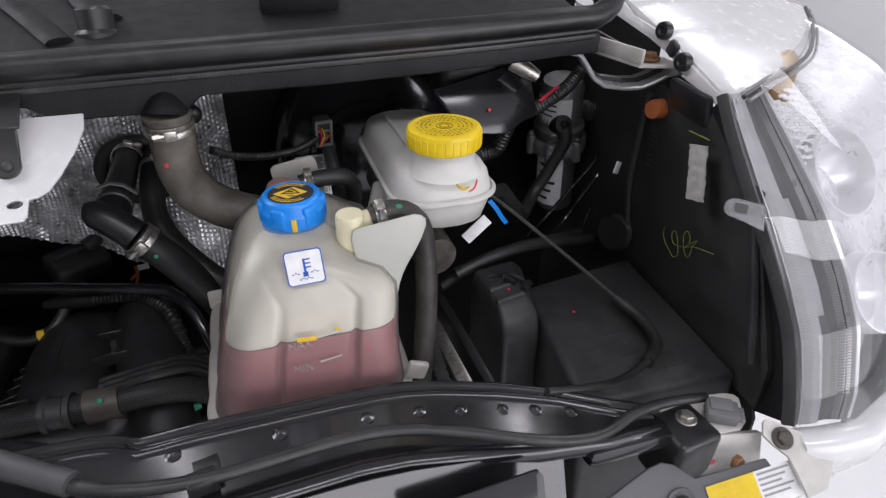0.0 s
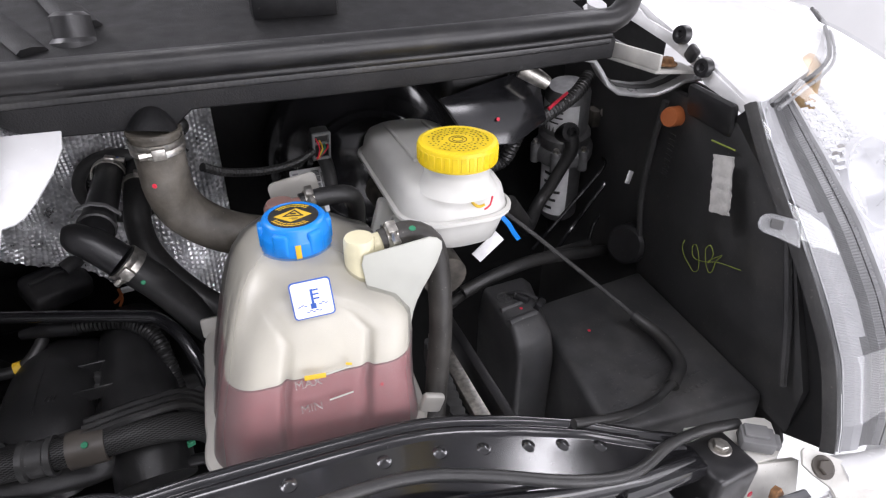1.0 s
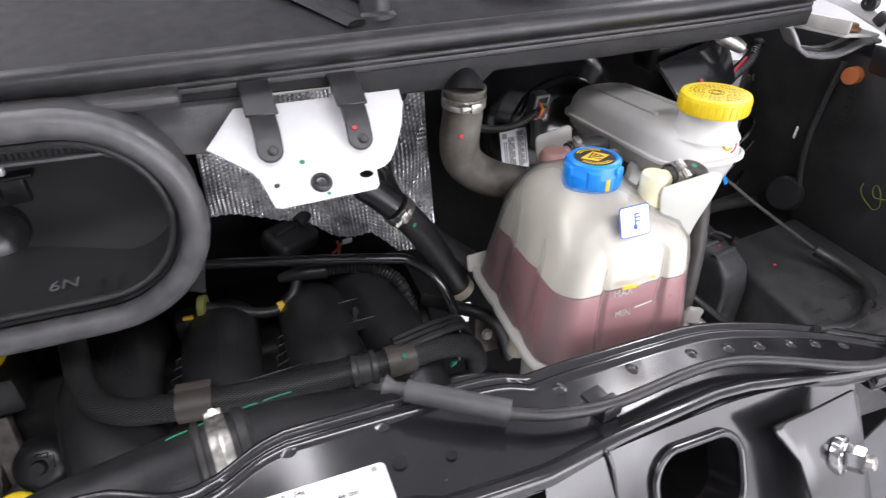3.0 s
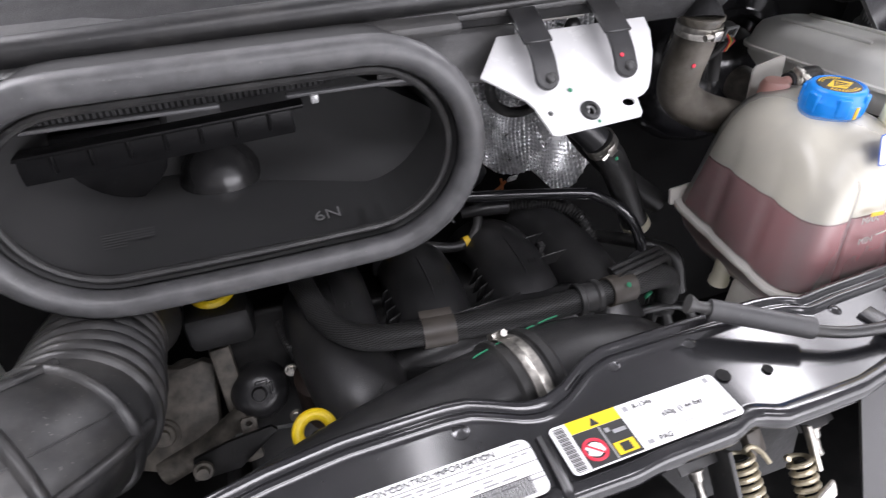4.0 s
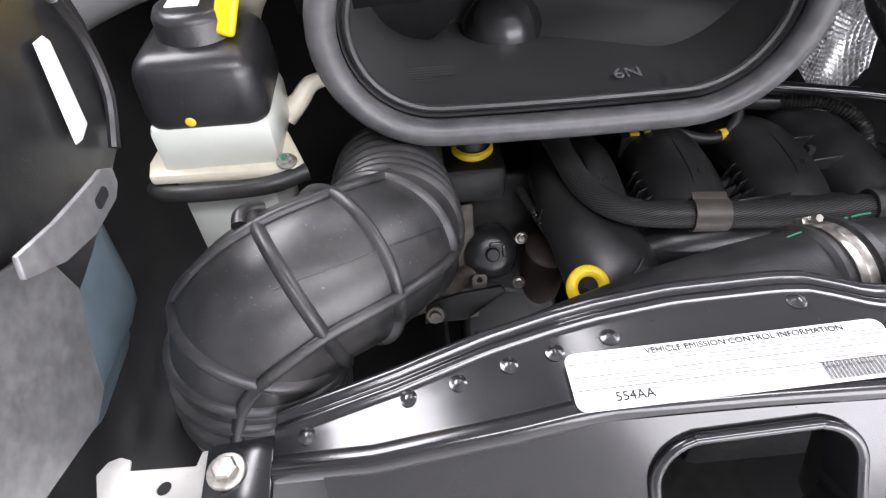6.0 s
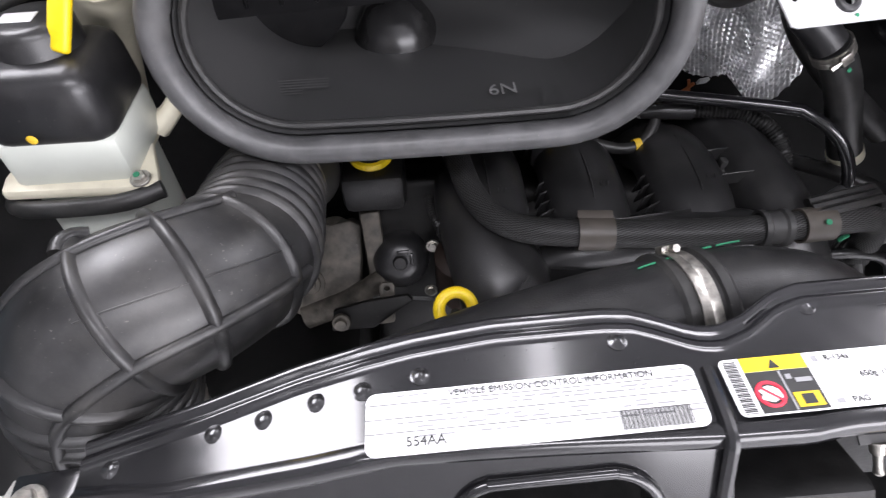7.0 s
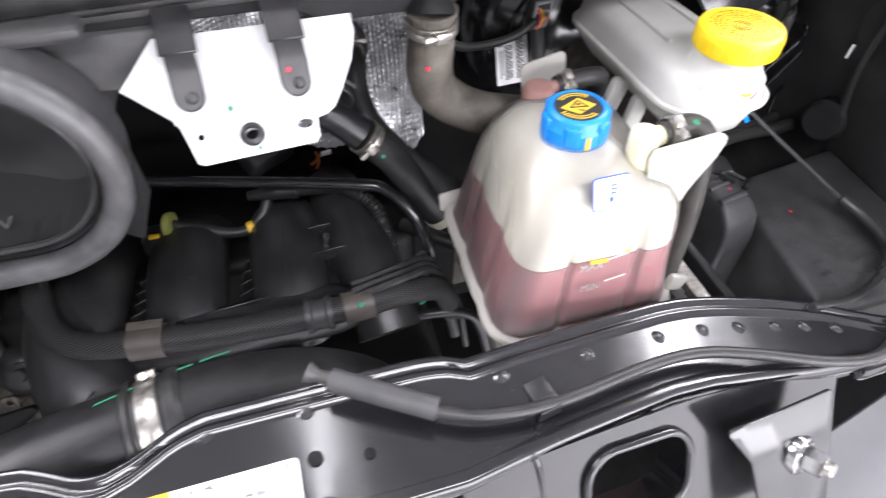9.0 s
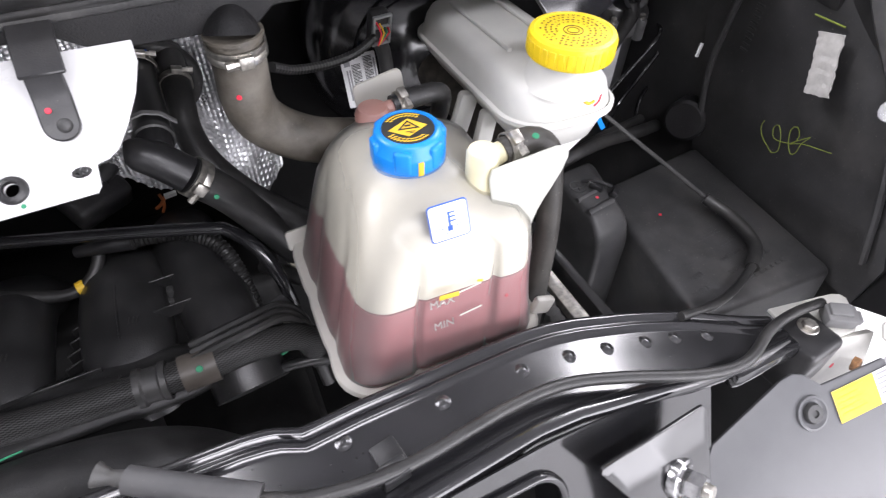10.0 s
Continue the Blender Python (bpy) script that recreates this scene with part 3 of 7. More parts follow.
def bars(m, parent, rows, material=LABEL_BLACK, z=0.0008, name="print"):
    """Unreadable print as plain bars: (x, y, width, height)."""
    bm = bmesh.new()
    for x, y, w, h in rows:
        vs = [bm.verts.new((x + a * w, y + b * h, z)) for a, b in ((0, 0), (1, 0), (1, 1), (0, 1))]
        bm.faces.new(vs)
    return part(name, moved(bm, m), material, parent)


# emission label
ems, em = sticker("emission_label", (-0.597, 0.2740, top_z(-0.597) + 0.0044), (0.190, 0.001, top_z(-0.407) - top_z(-0.597)), (0, 1, 0.0), 0.191, 0.0385,
                  "white emission control label with black print on the crossmember", r=0.006)
lettering("heading", "VEHICLE EMISSION CONTROL INFORMATION", 0.0058, em @ Matrix.Translation((0.108, 0.0345, 0.0008)), LABEL_BLACK, ems)
lettering("part_code", "554AA", 0.008, em @ Matrix.Translation((0.034, 0.007, 0.0008)), LABEL_BLACK, ems)
for y in (0.0305, 0.0215, 0.0130):
    bars(em, ems, [(0.0, y, 0.191, 0.0004)], LABEL_BLACK, name="rule_line")
random.seed(4)
rows = []
for y in (0.0350, 0.0275, 0.0250, 0.0180, 0.0152, 0.0095):
    x = 0.018
    while x < 0.185:
        w = random.uniform(0.003, 0.011)
        if random.random() < 0.55:
            rows.append((x, y, w, 0.0011))
        x += w + 0.002
bars(em, ems, rows, LABEL_GREY)
for i in range(50):
    bars(em, ems, [(0.142 + 0.0008 * i, 0.002, 0.00055 if i % 3 else 0.0003, 0.0115)], LABEL_BLACK, name="bar")

# refrigerant label
rfs, rm = sticker("refrigerant_label", (-0.3890, 0.2785, top_z(-0.389) + 0.003), (0.132, 0.0045, top_z(-0.257) - top_z(-0.389)), (0, 1, 0.0), 0.1325, 0.0360,
                  "white refrigerant label with yellow and black warning panels on the crossmember")

rm = rm @ Matrix.Diagonal((0.1325 / 0.137, 0.0360 / 0.0385, 1, 1))


def panel(m, parent, x, y, w, h, material, name, z=0.0006):
    return part(name, prism([(x, y), (x + w, y), (x + w, y + h), (x, y + h)], 0.0002, m @ Matrix.Translation((0, 0, z))), material, parent)


panel(rm, rfs, 0.013, 0.0285, 0.040, 0.010, YELLOW, "yellow_panel")
panel(rm, rfs, 0.013, 0.001, 0.040, 0.0273, LABEL_BLACK, "black_panel")
panel(rm, rfs, 0.0355, 0.003, 0.0155, 0.0095, YELLOW, "yellow_square", 0.0009)
panel(rm, rfs, 0.0395, 0.0045, 0.0075, 0.0065, LABEL_BLACK, "pictogram", 0.0012)
panel(rm, rfs, 0.033, 0.0015, 0.0012, 0.026, LABEL_GREY, "divider", 0.0009)
part("warning_triangle", prism([(0.029, 0.030), (0.036, 0.030), (0.0325, 0.0365)], 0.0002, rm @ Matrix.Translation((0, 0, 0.0009))), LABEL_BLACK, rfs)
part("red_circle", tube([rm @ Vector((0.0225 + 0.0078 * math.cos(a / 12 * math.pi), 0.013 + 0.0078 * math.sin(a / 12 * math.pi), 0.0006)) for a in range(24)], 0.0011, 6, closed=True), RED, rfs)
part("pale_pictogram", prism([(0.0225 + 0.0062 * math.cos(a / 6 * math.pi) * (1 + 0.3 * math.sin(3 * a)), 0.013 + 0.0055 * math.sin(a / 6 * math.pi)) for a in range(12)], 0.0002, rm @ Matrix.Translation((0, 0, 0.0009))), LABEL_WHITE, rfs)
part("red_slash", prism([(0.0165, 0.0175), (0.0175, 0.0187), (0.0285, 0.0085), (0.0275, 0.0073)], 0.0002, rm @ Matrix.Translation((0, 0, 0.0014))), RED, rfs)
lettering("refrigerant_type", "R-134a", 0.0055, rm @ Matrix.Translation((0.073, 0.0335, 0.0008)), LABEL_BLACK, rfs)
lettering("charge", "650g  (1.44 lbs)", 0.0055, rm @ Matrix.Translation((0.098, 0.0205, 0.0008)), LABEL_BLACK, rfs)
lettering("oil_type", "PAG", 0.0055, rm @ Matrix.Translation((0.073, 0.0045, 0.0008)), LABEL_BLACK, rfs)
bars(rm, rfs, [(0.053, 0.0095, 0.083, 0.0004)], LABEL_GREY, name="rule_line")
for i in range(32):
    bars(rm, rfs, [(0.0025, 0.0015 + 0.0011 * i, 0.008, 0.0007 if i % 3 else 0.0004)], LABEL_BLACK, name="bar")
for q in ((0.041, 0.019, 0.010, 0.003), (0.036, 0.0215, 0.0035, 0.0035), (0.120, 0.0035, 0.012, 0.002), (0.127, 0.032, 0.004, 0.004), (0.057, 0.0315, 0.004, 0.004), (0.058, 0.003, 0.005, 0.003)):
    bars(rm, rfs, [q], LABEL_GREY, 0.0010)

# hood release cable
cable = thing("hood_release_cable", (-0.05, 0.32, 1.03), "black hood release cable with a grey sleeve clipped to the crossmember", "cable")
CAB = [(-0.165, 0.326, 1.056), (-0.129, 0.314, 1.053), (-0.075, 0.313, 1.047), (0.009, 0.328, 1.037), (0.058, 0.331, 1.030), (0.104, 0.322, 1.023), (0.17, 0.304, 1.012),
       (0.218, 0.303, 1.003), (0.268, 0.323, 0.993), (0.31, 0.332, 0.985), (0.352, 0.334, 0.977)]
part("cable_jacket", tube(CAB, 0.0048, 10), RUBBER, cable)
part("sleeve", tube([(-0.228, 0.362, 1.066), (-0.20, 0.346, 1.063), (-0.160, 0.325, 1.057)], 0.0085, 14), DARK_SLEEVE, cable, "matt grey cable sleeve")
part("end_fitting", tube([(-0.243, 0.370, 1.070), (-0.236, 0.366, 1.068), (-0.226, 0.361, 1.066)], [0.008, 0.0045, 0.006], 10), GREY_PLASTIC, cable)
part("clip", join(box(0.020, 0.013, 0.014, 0.002, pose(-0.082, 0.3135, 1.0435, 0, 0, 12)), box(0.018, 0.024, 0.003, 0.0008, pose(-0.08, 0.327, 1.0375, 0, 0, 12))), BLACK_PLASTIC, cable)

# right-hand end of the crossmember
br = thing("end_bracket", (0.30, 0.32, 0.96), "black steel mounting bracket bolted beside the headlight", "bracket")
part("block", box(0.050, 0.046, 0.062, 0.007, pose(0.317, 0.314, 0.942, 0, 3, 8), 3), BLACK_PLASTIC, br)
dot("red_mark", (0.335, 0.2885, 0.945), (0.1, -1, 0.1), 0.003, RED, br)
part("arm", box(0.09, 0.03, 0.02, 0.007, pose(0.255, 0.315, 0.972, 0, 7, 5)), BLACK_PAINT, br)
bolt("bolt", (0.322, 0.320, 0.9725), (0, 0, 1), 0.0066, br)
bolt("stud", (0.352, 0.282, 0.948), (0.3, -1, 0.3), 0.007, br, RUST, label="rusty threaded stud", washer=False)
wb = thing("headlight_support", (0.37, 0.31, 0.95), "dusty white painted steel headlight support bracket", "bracket")
part("plate", prism([(-0.048, 0.030), (0.024, 0.020), (0.032, 0.016), (0.034, 0.010), (0.020, -0.016), (0.010, -0.022), (-0.030, -0.020), (-0.05, -0.018)], 0.004, pose(0.362, 0.325, 0.962, 0, 0, 0), 0.001), WHITE_DUSTY, wb)
part("apron", loft([[(0.325 + 0.065 * u, 0.306 - 0.010 * u - 0.022 * math.sin(v * 1.5), 0.962 - 0.10 * v - 0.004 * u) for v in (0, 0.15, 0.3, 0.5, 0.75, 1.0)] + [(0.325 + 0.065 * u, 0.312 - 0.010 * u - 0.022 * math.sin(v * 1.5), 0.959 - 0.10 * v - 0.004 * u) for v in (1.0, 0.75, 0.5, 0.3, 0.15, 0)] for u in (0, 0.25, 0.5, 0.75, 1.0)]), WHITE_DUSTY, wb)
part("connector", join(box(0.028, 0.019, 0.014, 0.002, pose(0.358, 0.317, 0.973, 8, 0, -30)), box(0.020, 0.013, 0.005, 0.0015, pose(0.357, 0.319, 0.981, 8, 0, -30)), box(0.006, 0.012, 0.008, 0.001, pose(0.372, 0.309, 0.973, 8, 0, -30))), GREY_HOSE, wb, "grey electrical connector")
part("wing", sheet_bm([(0.380, 0.291, 0.980), (0.384, 0.2925, 0.981), (0.390, 0.290, 0.980), (0.405, 0.280, 0.975), (0.424, 0.268, 0.968), (0.436, 0.268, 0.969), (0.429, 0.252, 0.956), (0.414, 0.238, 0.944), (0.393, 0.236, 0.941), (0.393, 0.251, 0.951), (0.391, 0.265, 0.961), (0.381, 0.275, 0.968), (0.375, 0.283, 0.974)], 0.003), WHITE_DUSTY, wb)
bolt("cross_screw", (0.391, 0.277, 0.9715), (-0.1, -0.6, 0.8), 0.0066, wb, BROWN_CLIP)

# grey cover in front of the headlight
cv = thing("grille_cover", (0.27, 0.24, 0.93), "light grey plastic grille cover with a recessed screw", "car trim")
COVER = plane_pose((0.287, 0.262, 0.936), (1, 0.0, 0.12), (0, 0.75, 0.66))
part("panel", prism([(-0.155, -0.16), (-0.122, -0.022), (-0.108, 0.006), (-0.100, 0.015), (-0.018, 0.038), (-0.004, 0.039), (0.006, 0.034), (0.020, 0.018), (0.09, 0.014), (0.14, -0.16)], 0.004, COVER, 0.0015), GREY_PANEL, cv)
part("screw_recess", lathe([(0.0, 0.001), (0.011, 0.001), (0.0135, 0.003), (0.0155, 0.0025), (0.016, 0)], 28, COVER), GREY_PANEL, cv)
part("screw", lathe([(0, 0.003), (0.003, 0.003), (0.0035, 0.0045), (0.008, 0.0045), (0.0095, 0.002), (0.0095, 0)], 24, COVER @ Matrix.Translation((0, 0, 0.0006))), GREY_PLASTIC, cv, "dark grey plastic push screw")
wl, wm = sticker("warning_label", COVER @ Vector((0.024, -0.021, 0.001)), COVER.to_3x3() @ Vector((1, -0.03, 0)), COVER.to_3x3() @ Vector((-0.2, 1, 0)), 0.088, 0.030,
                 "yellow and white warning label on the grille cover", r=0.001)
panel(wm, wl, 0.0, 0.0, 0.047, 0.030, YELLOW, "yellow_panel")
bars(wm, wl, [(0.004 + 0.0 * i, 0.026 - 0.005 * i, 0.030 - 0.006 * (i % 2), 0.0014) for i in range(5)], YELLOW_PAINT, 0.0009)
bars(wm, wl, [(0.049, 0.026 - 0.0045 * i, 0.032 - 0.005 * (i % 3), 0.0018) for i in range(5)], LABEL_GREY, 0.0009)

# gusset and latch in the front face
gs = thing("gusset", (0.12, 0.26, 0.95), "black steel gusset bracket with a large hexagon bolt", "bracket")
part("plate", prism([(0.038, 0.032), (0.043, 0.032), (0.0475, 0.0255), (0.044, -0.03), (0.040, -0.10), (-0.02, -0.10), (-0.0387, -0.0075), (-0.056, 0.017), (-0.0605, 0.023), (-0.059, 0.028), (-0.0447, 0.0285), (-0.0158, 0.0290)], 0.004, plane_pose((0.112, 0.262, 0.984), (1, 0.1, -0.1), (0, 0.55, 0.8)), 0.0012), BLACK_PAINT, gs)
BRIGHT_STEEL = mat("polished_zinc", (0.42, 0.42, 0.42), 0.16, 1.0, var=0.3, scale=150)
GB = disc_pose((0.123, 0.254, 0.969), (0.35, -0.75, 0.35))
part("bolt_flange", lathe([(0, 0.004), (0.0115, 0.004), (0.0128, 0.0015), (0.0140, 0.0035), (0.0165, 0.0025), (0.017, 0.0), (0.017, -0.004)], 32, GB), BRIGHT_STEEL, gs, "round zinc washer")
part("hexagon_head", lathe([(0.0108, 0.003), (0.0112, 0.005), (0.0112, 0.016), (0.0095, 0.0185), (0, 0.0185)], 6, GB), BRIGHT_STEEL, gs, "hexagon bolt head")
part("thread_end", lathe([(0.006, 0.018), (0.006, 0.024), (0.005, 0.025), (0, 0.025)], 16, GB), STEEL, gs)

SPRING_ZINC = mat("yellow_zinc", (0.55, 0.49, 0.36), 0.35, 0.6, var=0.25, scale=150)
lt = thing("hood_latch", (-0.26, 0.27, 0.97), "hood latch with two coil springs on a steel bracket", "latch")
part("back_plate", box(0.20, 0.004, 0.10, 0.001, pose(-0.26, 0.300, 0.975, -12, 0, 0)), BLACK_METAL, lt)
part("side_plate", box(0.004, 0.028, 0.06, 0.001, pose(-0.263, 0.268, 0.985, -40, 0, 0)), GREY_PLASTIC, lt)
part("side_plate", box(0.004, 0.006, 0.034, 0.001, pose(-0.1885, 0.268, 0.996, -42, 0, 0)), STEEL, lt)
part("top_bracket", box(0.024, 0.008, 0.002, 0.0006, pose(-0.178, 0.281, 1.0035, 20, 0, 4)), GREY_PLASTIC, lt)
part("rear_lug", box(0.016, 0.010, 0.020, 0.003, pose(-0.222, 0.290, 0.990, -40, 0, 10)), BROWN_CLIP, lt, "dull zinc lug")
for x, y, z, r, h in ((-0.2415, 0.2655, 0.973, 0.0104, 0.052), (-0.1985, 0.2560, 0.977, 0.0078, 0.036)):
    turns = int(h / 0.0054)
    m = disc_pose((x, y, z), (0.0, 0.74, 0.67))
    pts = [m @ Vector((r * math.cos(a * math.pi / 6), r * math.sin(a * math.pi / 6), -h / 2 + h * a / (12 * turns))) for a in range(12 * turns + 1)]
    part("spring", tube(pts, 0.0021, 8, step=0.003), SPRING_ZINC, lt, "yellow-zinc steel coil spring")
    part("spring_pin", tube([m @ Vector((0, 0, -h / 2 - 0.004)), m @ Vector((0, 0, h / 2 - 0.002))], r - 0.0035, 14), BLACK_METAL, lt)
part("spring_hook", tube([(-0.236, 0.284, 0.993), (-0.228, 0.286, 0.993), (-0.222, 0.280, 0.990), (-0.219, 0.273, 0.985)], 0.002, 8), SPRING_ZINC, lt)
for x, y, z in ((-0.285, 0.281, 1.000), (-0.179, 0.281, 1.000)):
    dn = Vector((0, -0.72, -0.69))
    c = Vector((x, y, z))
    part("hanger_plate", box(0.034, 0.010, 0.0016, 0.0005, pose(x + 0.004, y + 0.003, z + 0.003, 28, 0, 3)), GREY_PLASTIC, lt)
    part("nut", lathe([(0, 0.0), (0.0062, 0.0), (0.0062, 0.0014), (0.0048, 0.002), (0.0046, 0.007), (0.0040, 0.008), (0, 0.008)], 12, disc_pose(c, dn)), STEEL, lt, "zinc-plated flange nut")
    part("thread", lathe([(0.0030, 0.007), (0.0030, 0.017), (0.0034, 0.0175), (0.0034, 0.020), (0.0020, 0.0215), (0, 0.022)], 12, disc_pose(c, dn)), STEEL, lt)
part("lever", band([(-0.268, 0.236, 0.966), (-0.24, 0.234, 0.970), (-0.205, 0.238, 0.976), (-0.185, 0.244, 0.98)], 0.012, 0.004, (0, 0.6, 0.8)), STEEL, lt)
part("yellow_stroke", tube([(-0.262, 0.232, 0.972), (-0.238, 0.230, 0.975)], 0.002, 6), YELLOW_PAINT, lt)
# solid black block stands in for the shade of the hollow beside the latch
part("hollow_shade_block", box(0.12, 0.06, 0.09, 0.01, pose(-0.36, 0.262, 0.955, -20, 0, 0)), BLACK_METAL, lt)

# left-hand end of the crossmember
lb = thing("corner_bracket", (-0.82, 0.28, 0.98), "white steel corner bracket bolted to the crossmember", "bracket")
part("plate", prism([(-0.055, 0.006), (-0.050, 0.014), (-0.043, 0.0165), (-0.036, 0.014), (-0.035, 0.007), (0.006, 0.006), (0.008, 0.015), (0.054, 0.020), (0.054, -0.06), (-0.045, -0.06), (-0.046, -0.02)], 0.003, pose(-0.832, 0.283, 0.999), 0.001,
                    [[(-0.011 + 0.0045 * math.cos(a), -0.006 + 0.0045 * math.sin(a)) for a in [i * math.pi / 6 for i in range(12)]]]), WHITE_DUSTY, lb)
part("mount_plate", box(0.042, 0.05, 0.006, 0.002, pose(-0.796, 0.274, 1.004, 0, -4, 3)), BLACK_PAINT, lb)
bolt("bolt", (-0.803, 0.279, 1.008), (0, 0, 1), 0.0078, lb)
# ---- coolant expansion tank ----


def tank_ring(z, x0, x1, y0, y1, r, groove):
    out = []
    for x, y in rrect(x0, x1, y0, y1, r, 9):
        out.append((x, y))
    # even resampling round the outline
    P = [Vector((*p, 0)) for p in out]
    lens = [0.0]
    for i in range(len(P)):
        lens.append(lens[-1] + (P[(i + 1) % len(P)] - P[i]).length)
    total, n, res, k = lens[-1], 300, [], 0
    for i in range(n):
        s = total * i / n
        while lens[k + 1] < s:
            k += 1
        u = (s - lens[k]) / max(1e-9, lens[k + 1] - lens[k])
        p = P[k].lerp(P[(k + 1) % len(P)], u)
        f = max(0.0, min(1.0, (y0 + 0.03 - p.y) / 0.02))
        cx = (x0 + x1) / 2
        q = p.x - cx
        d = 1.1 * groove * f * (math.exp(-((q + 0.029) / 0.003) ** 2) + math.exp(-((q - 0.034) / 0.003) ** 2))
        if groove:
            middle = max(0.0, min(1.0, (0.034 - abs(q - 0.0025)) / 0.005))
            lobe = max(0.0, 1 - ((abs(q - 0.0025) - 0.055) / 0.026) ** 2)
            d += groove * f * (0.35 * middle - 0.3 * lobe)
        lb = groove * 0.8 * max(0.0, 1 - abs(p.x - x0) / 0.02) * (math.exp(-((p.y - y0 - 0.055) / 0.008) ** 2) + math.exp(-((p.y - y0 - 0.115) / 0.008) ** 2))
        res.append((p.x + lb, p.y + d, z))
    return res


TANK_SECTIONS = [(0.950, -0.062, 0.062, 0.425, 0.565, 0.03, 0.0), (0.975, -0.078, 0.078, 0.408, 0.578, 0.028, 0.001), (0.9935, -0.085, 0.083, 0.402, 0.582, 0.026, 0.002),
                 (1.000, -0.085, 0.083, 0.402, 0.582, 0.026, 0.003), (1.025, -0.078, 0.081, 0.407, 0.582, 0.027, 0.004), (1.050, -0.071, 0.082, 0.413, 0.582, 0.028, 0.004), (1.072, -0.064, 0.084, 0.419, 0.582, 0.026, 0.0030),
                 (1.090, -0.058, 0.084, 0.425, 0.582, 0.025, 0.0018), (1.105, -0.051, 0.076, 0.431, 0.582, 0.030, 0.0006), (1.118, -0.043, 0.055, 0.439, 0.580, 0.034, 0.0), (1.128, -0.033, 0.041, 0.452, 0.572, 0.032, 0.0),
                 (1.134, -0.020, 0.030, 0.470, 0.560, 0.028, 0.0), (1.136, -0.006, 0.016, 0.488, 0.545, 0.02, 0.0)]


def grown(sec, d):
    z, x0, x1, y0, y1, r, g = sec
    return (z, x0 - d, x1 + d, y0 - d, y1 + d, max(0.004, r + d), g)


BLADE_PLASTIC = milky("thin_milky_plastic", (0.86, 0.87, 0.80), 0.20, through=0.35)


def coolant_tank():
    th = thing("coolant_tank", (0, 0.49, 0.95), "milky translucent coolant expansion tank half full of pink coolant", "coolant tank")
    body = part("body", loft([tank_ring(*s) for s in TANK_SECTIONS]), TANK_PLASTIC, th, sharp=80)
    level = 1.061
    secs = [grown(s, -0.0015) for s in TANK_SECTIONS if s[0] < level - 0.002]
    last = [s for s in TANK_SECTIONS if s[0] < level][-1]
    nxt = [s for s in TANK_SECTIONS if s[0] >= level][0]
    u = (level - last[0]) / (nxt[0] - last[0])
    secs.append(grown(tuple(a + (b - a) * u for a, b in zip(last, nxt)), -0.0015))
    part("coolant", loft([tank_ring(*s) for s in secs]), COOLANT, th, "pink coolant up to the middle of the tank", sharp=50)
    # opaque core added above the coolant, stands in for light scattered in the shell
    up = [grown(tuple(a + (b - a) * u for a, b in zip(last, nxt)), -0.002)[1:]]
    core_rings = [(level + 0.0015, *up[0])] + [grown(s, -0.0025) for s in TANK_SECTIONS if s[0] > level + 0.004]
    core_rings = [(z - 0.002 * (k > 0), *r) for k, (z, *r) in enumerate(core_rings)]
    part("milky_core", loft([tank_ring(*s) for s in core_rings]), CREAM_INNER, th, "opaque pale core added above the coolant for the milky look", sharp=80)
    def seam(z, d):
        """One ring of the seam, which climbs along one side towards the back."""
        return [(x, y, h + 0.010 * max(0.0, min(1.0, (y - 0.44) / 0.14)) * max(0.0, min(1.0, -x / 0.07))) for x, y, h in tank_ring(z, *grown(base, d)[1:])]

    flange = [(0.9895, -0.014), (0.9895, 0.006), (0.9905, 0.0075), (0.9925, 0.0065), (0.9935, 0.008), (0.9955, 0.0065), (0.9965, -0.014)]
    base = (0, -0.085, 0.083, 0.402, 0.582, 0.026, 0.0015)
    part("seam_flange", loft([seam(z, d) for z, d in flange], False, False), TANK_SEAM, th, sharp=30)
    part("foot", box(0.05, 0.05, 0.06, 0.008, pose(-0.045, 0.455, 0.928), 3), TANK_SEAM, th)
    part("foot", box(0.045, 0.04, 0.06, 0.008, pose(0.02, 0.44, 0.928), 3), BLADE_PLASTIC, th)
    part("outlet_stub", lathe([(0.010, 0.02), (0.010, -0.012), (0.0115, -0.014), (0.0115, -0.02), (0, -0.02)], 18, pose(-0.062, 0.50, 0.95)), CREAM, th, "cream plastic outlet stub")
    part("side_tab", box(0.02, 0.008, 0.018, 0.003, pose(0.094, 0.42, 1.002, 0, 20, 0)), TANK_SEAM, th)
    part("ear", prism(rrect(-0.012, 0.022, -0.014, 0.006, 0.003, 3), 0.004, plane_pose((-0.082, 0.576, 1.0125), (1, 0.1, 0), (0, 0.3, 1)), 0.001), TANK_SEAM, th)
    # blade and spout beside the neck
    part("blade", prism([(0.004, -0.040), (-0.002, 0.006), (0.0, 0.014), (0.052, 0.023), (0.058, 0.0215), (0.0618, 0.018), (0.0620, 0.012), (0.0575, 0.0), (0.051, -0.012), (0.045, -0.022), (0.040, -0.032), (0.0365, -0.042), (0.034, -0.054), (0.012, -0.054)], 0.0025,
                        plane_pose((0.050, 0.451, 1.127), (1, -0.08, 0), (0, 0.12, 1)), 0.001), BLADE_PLASTIC, th)
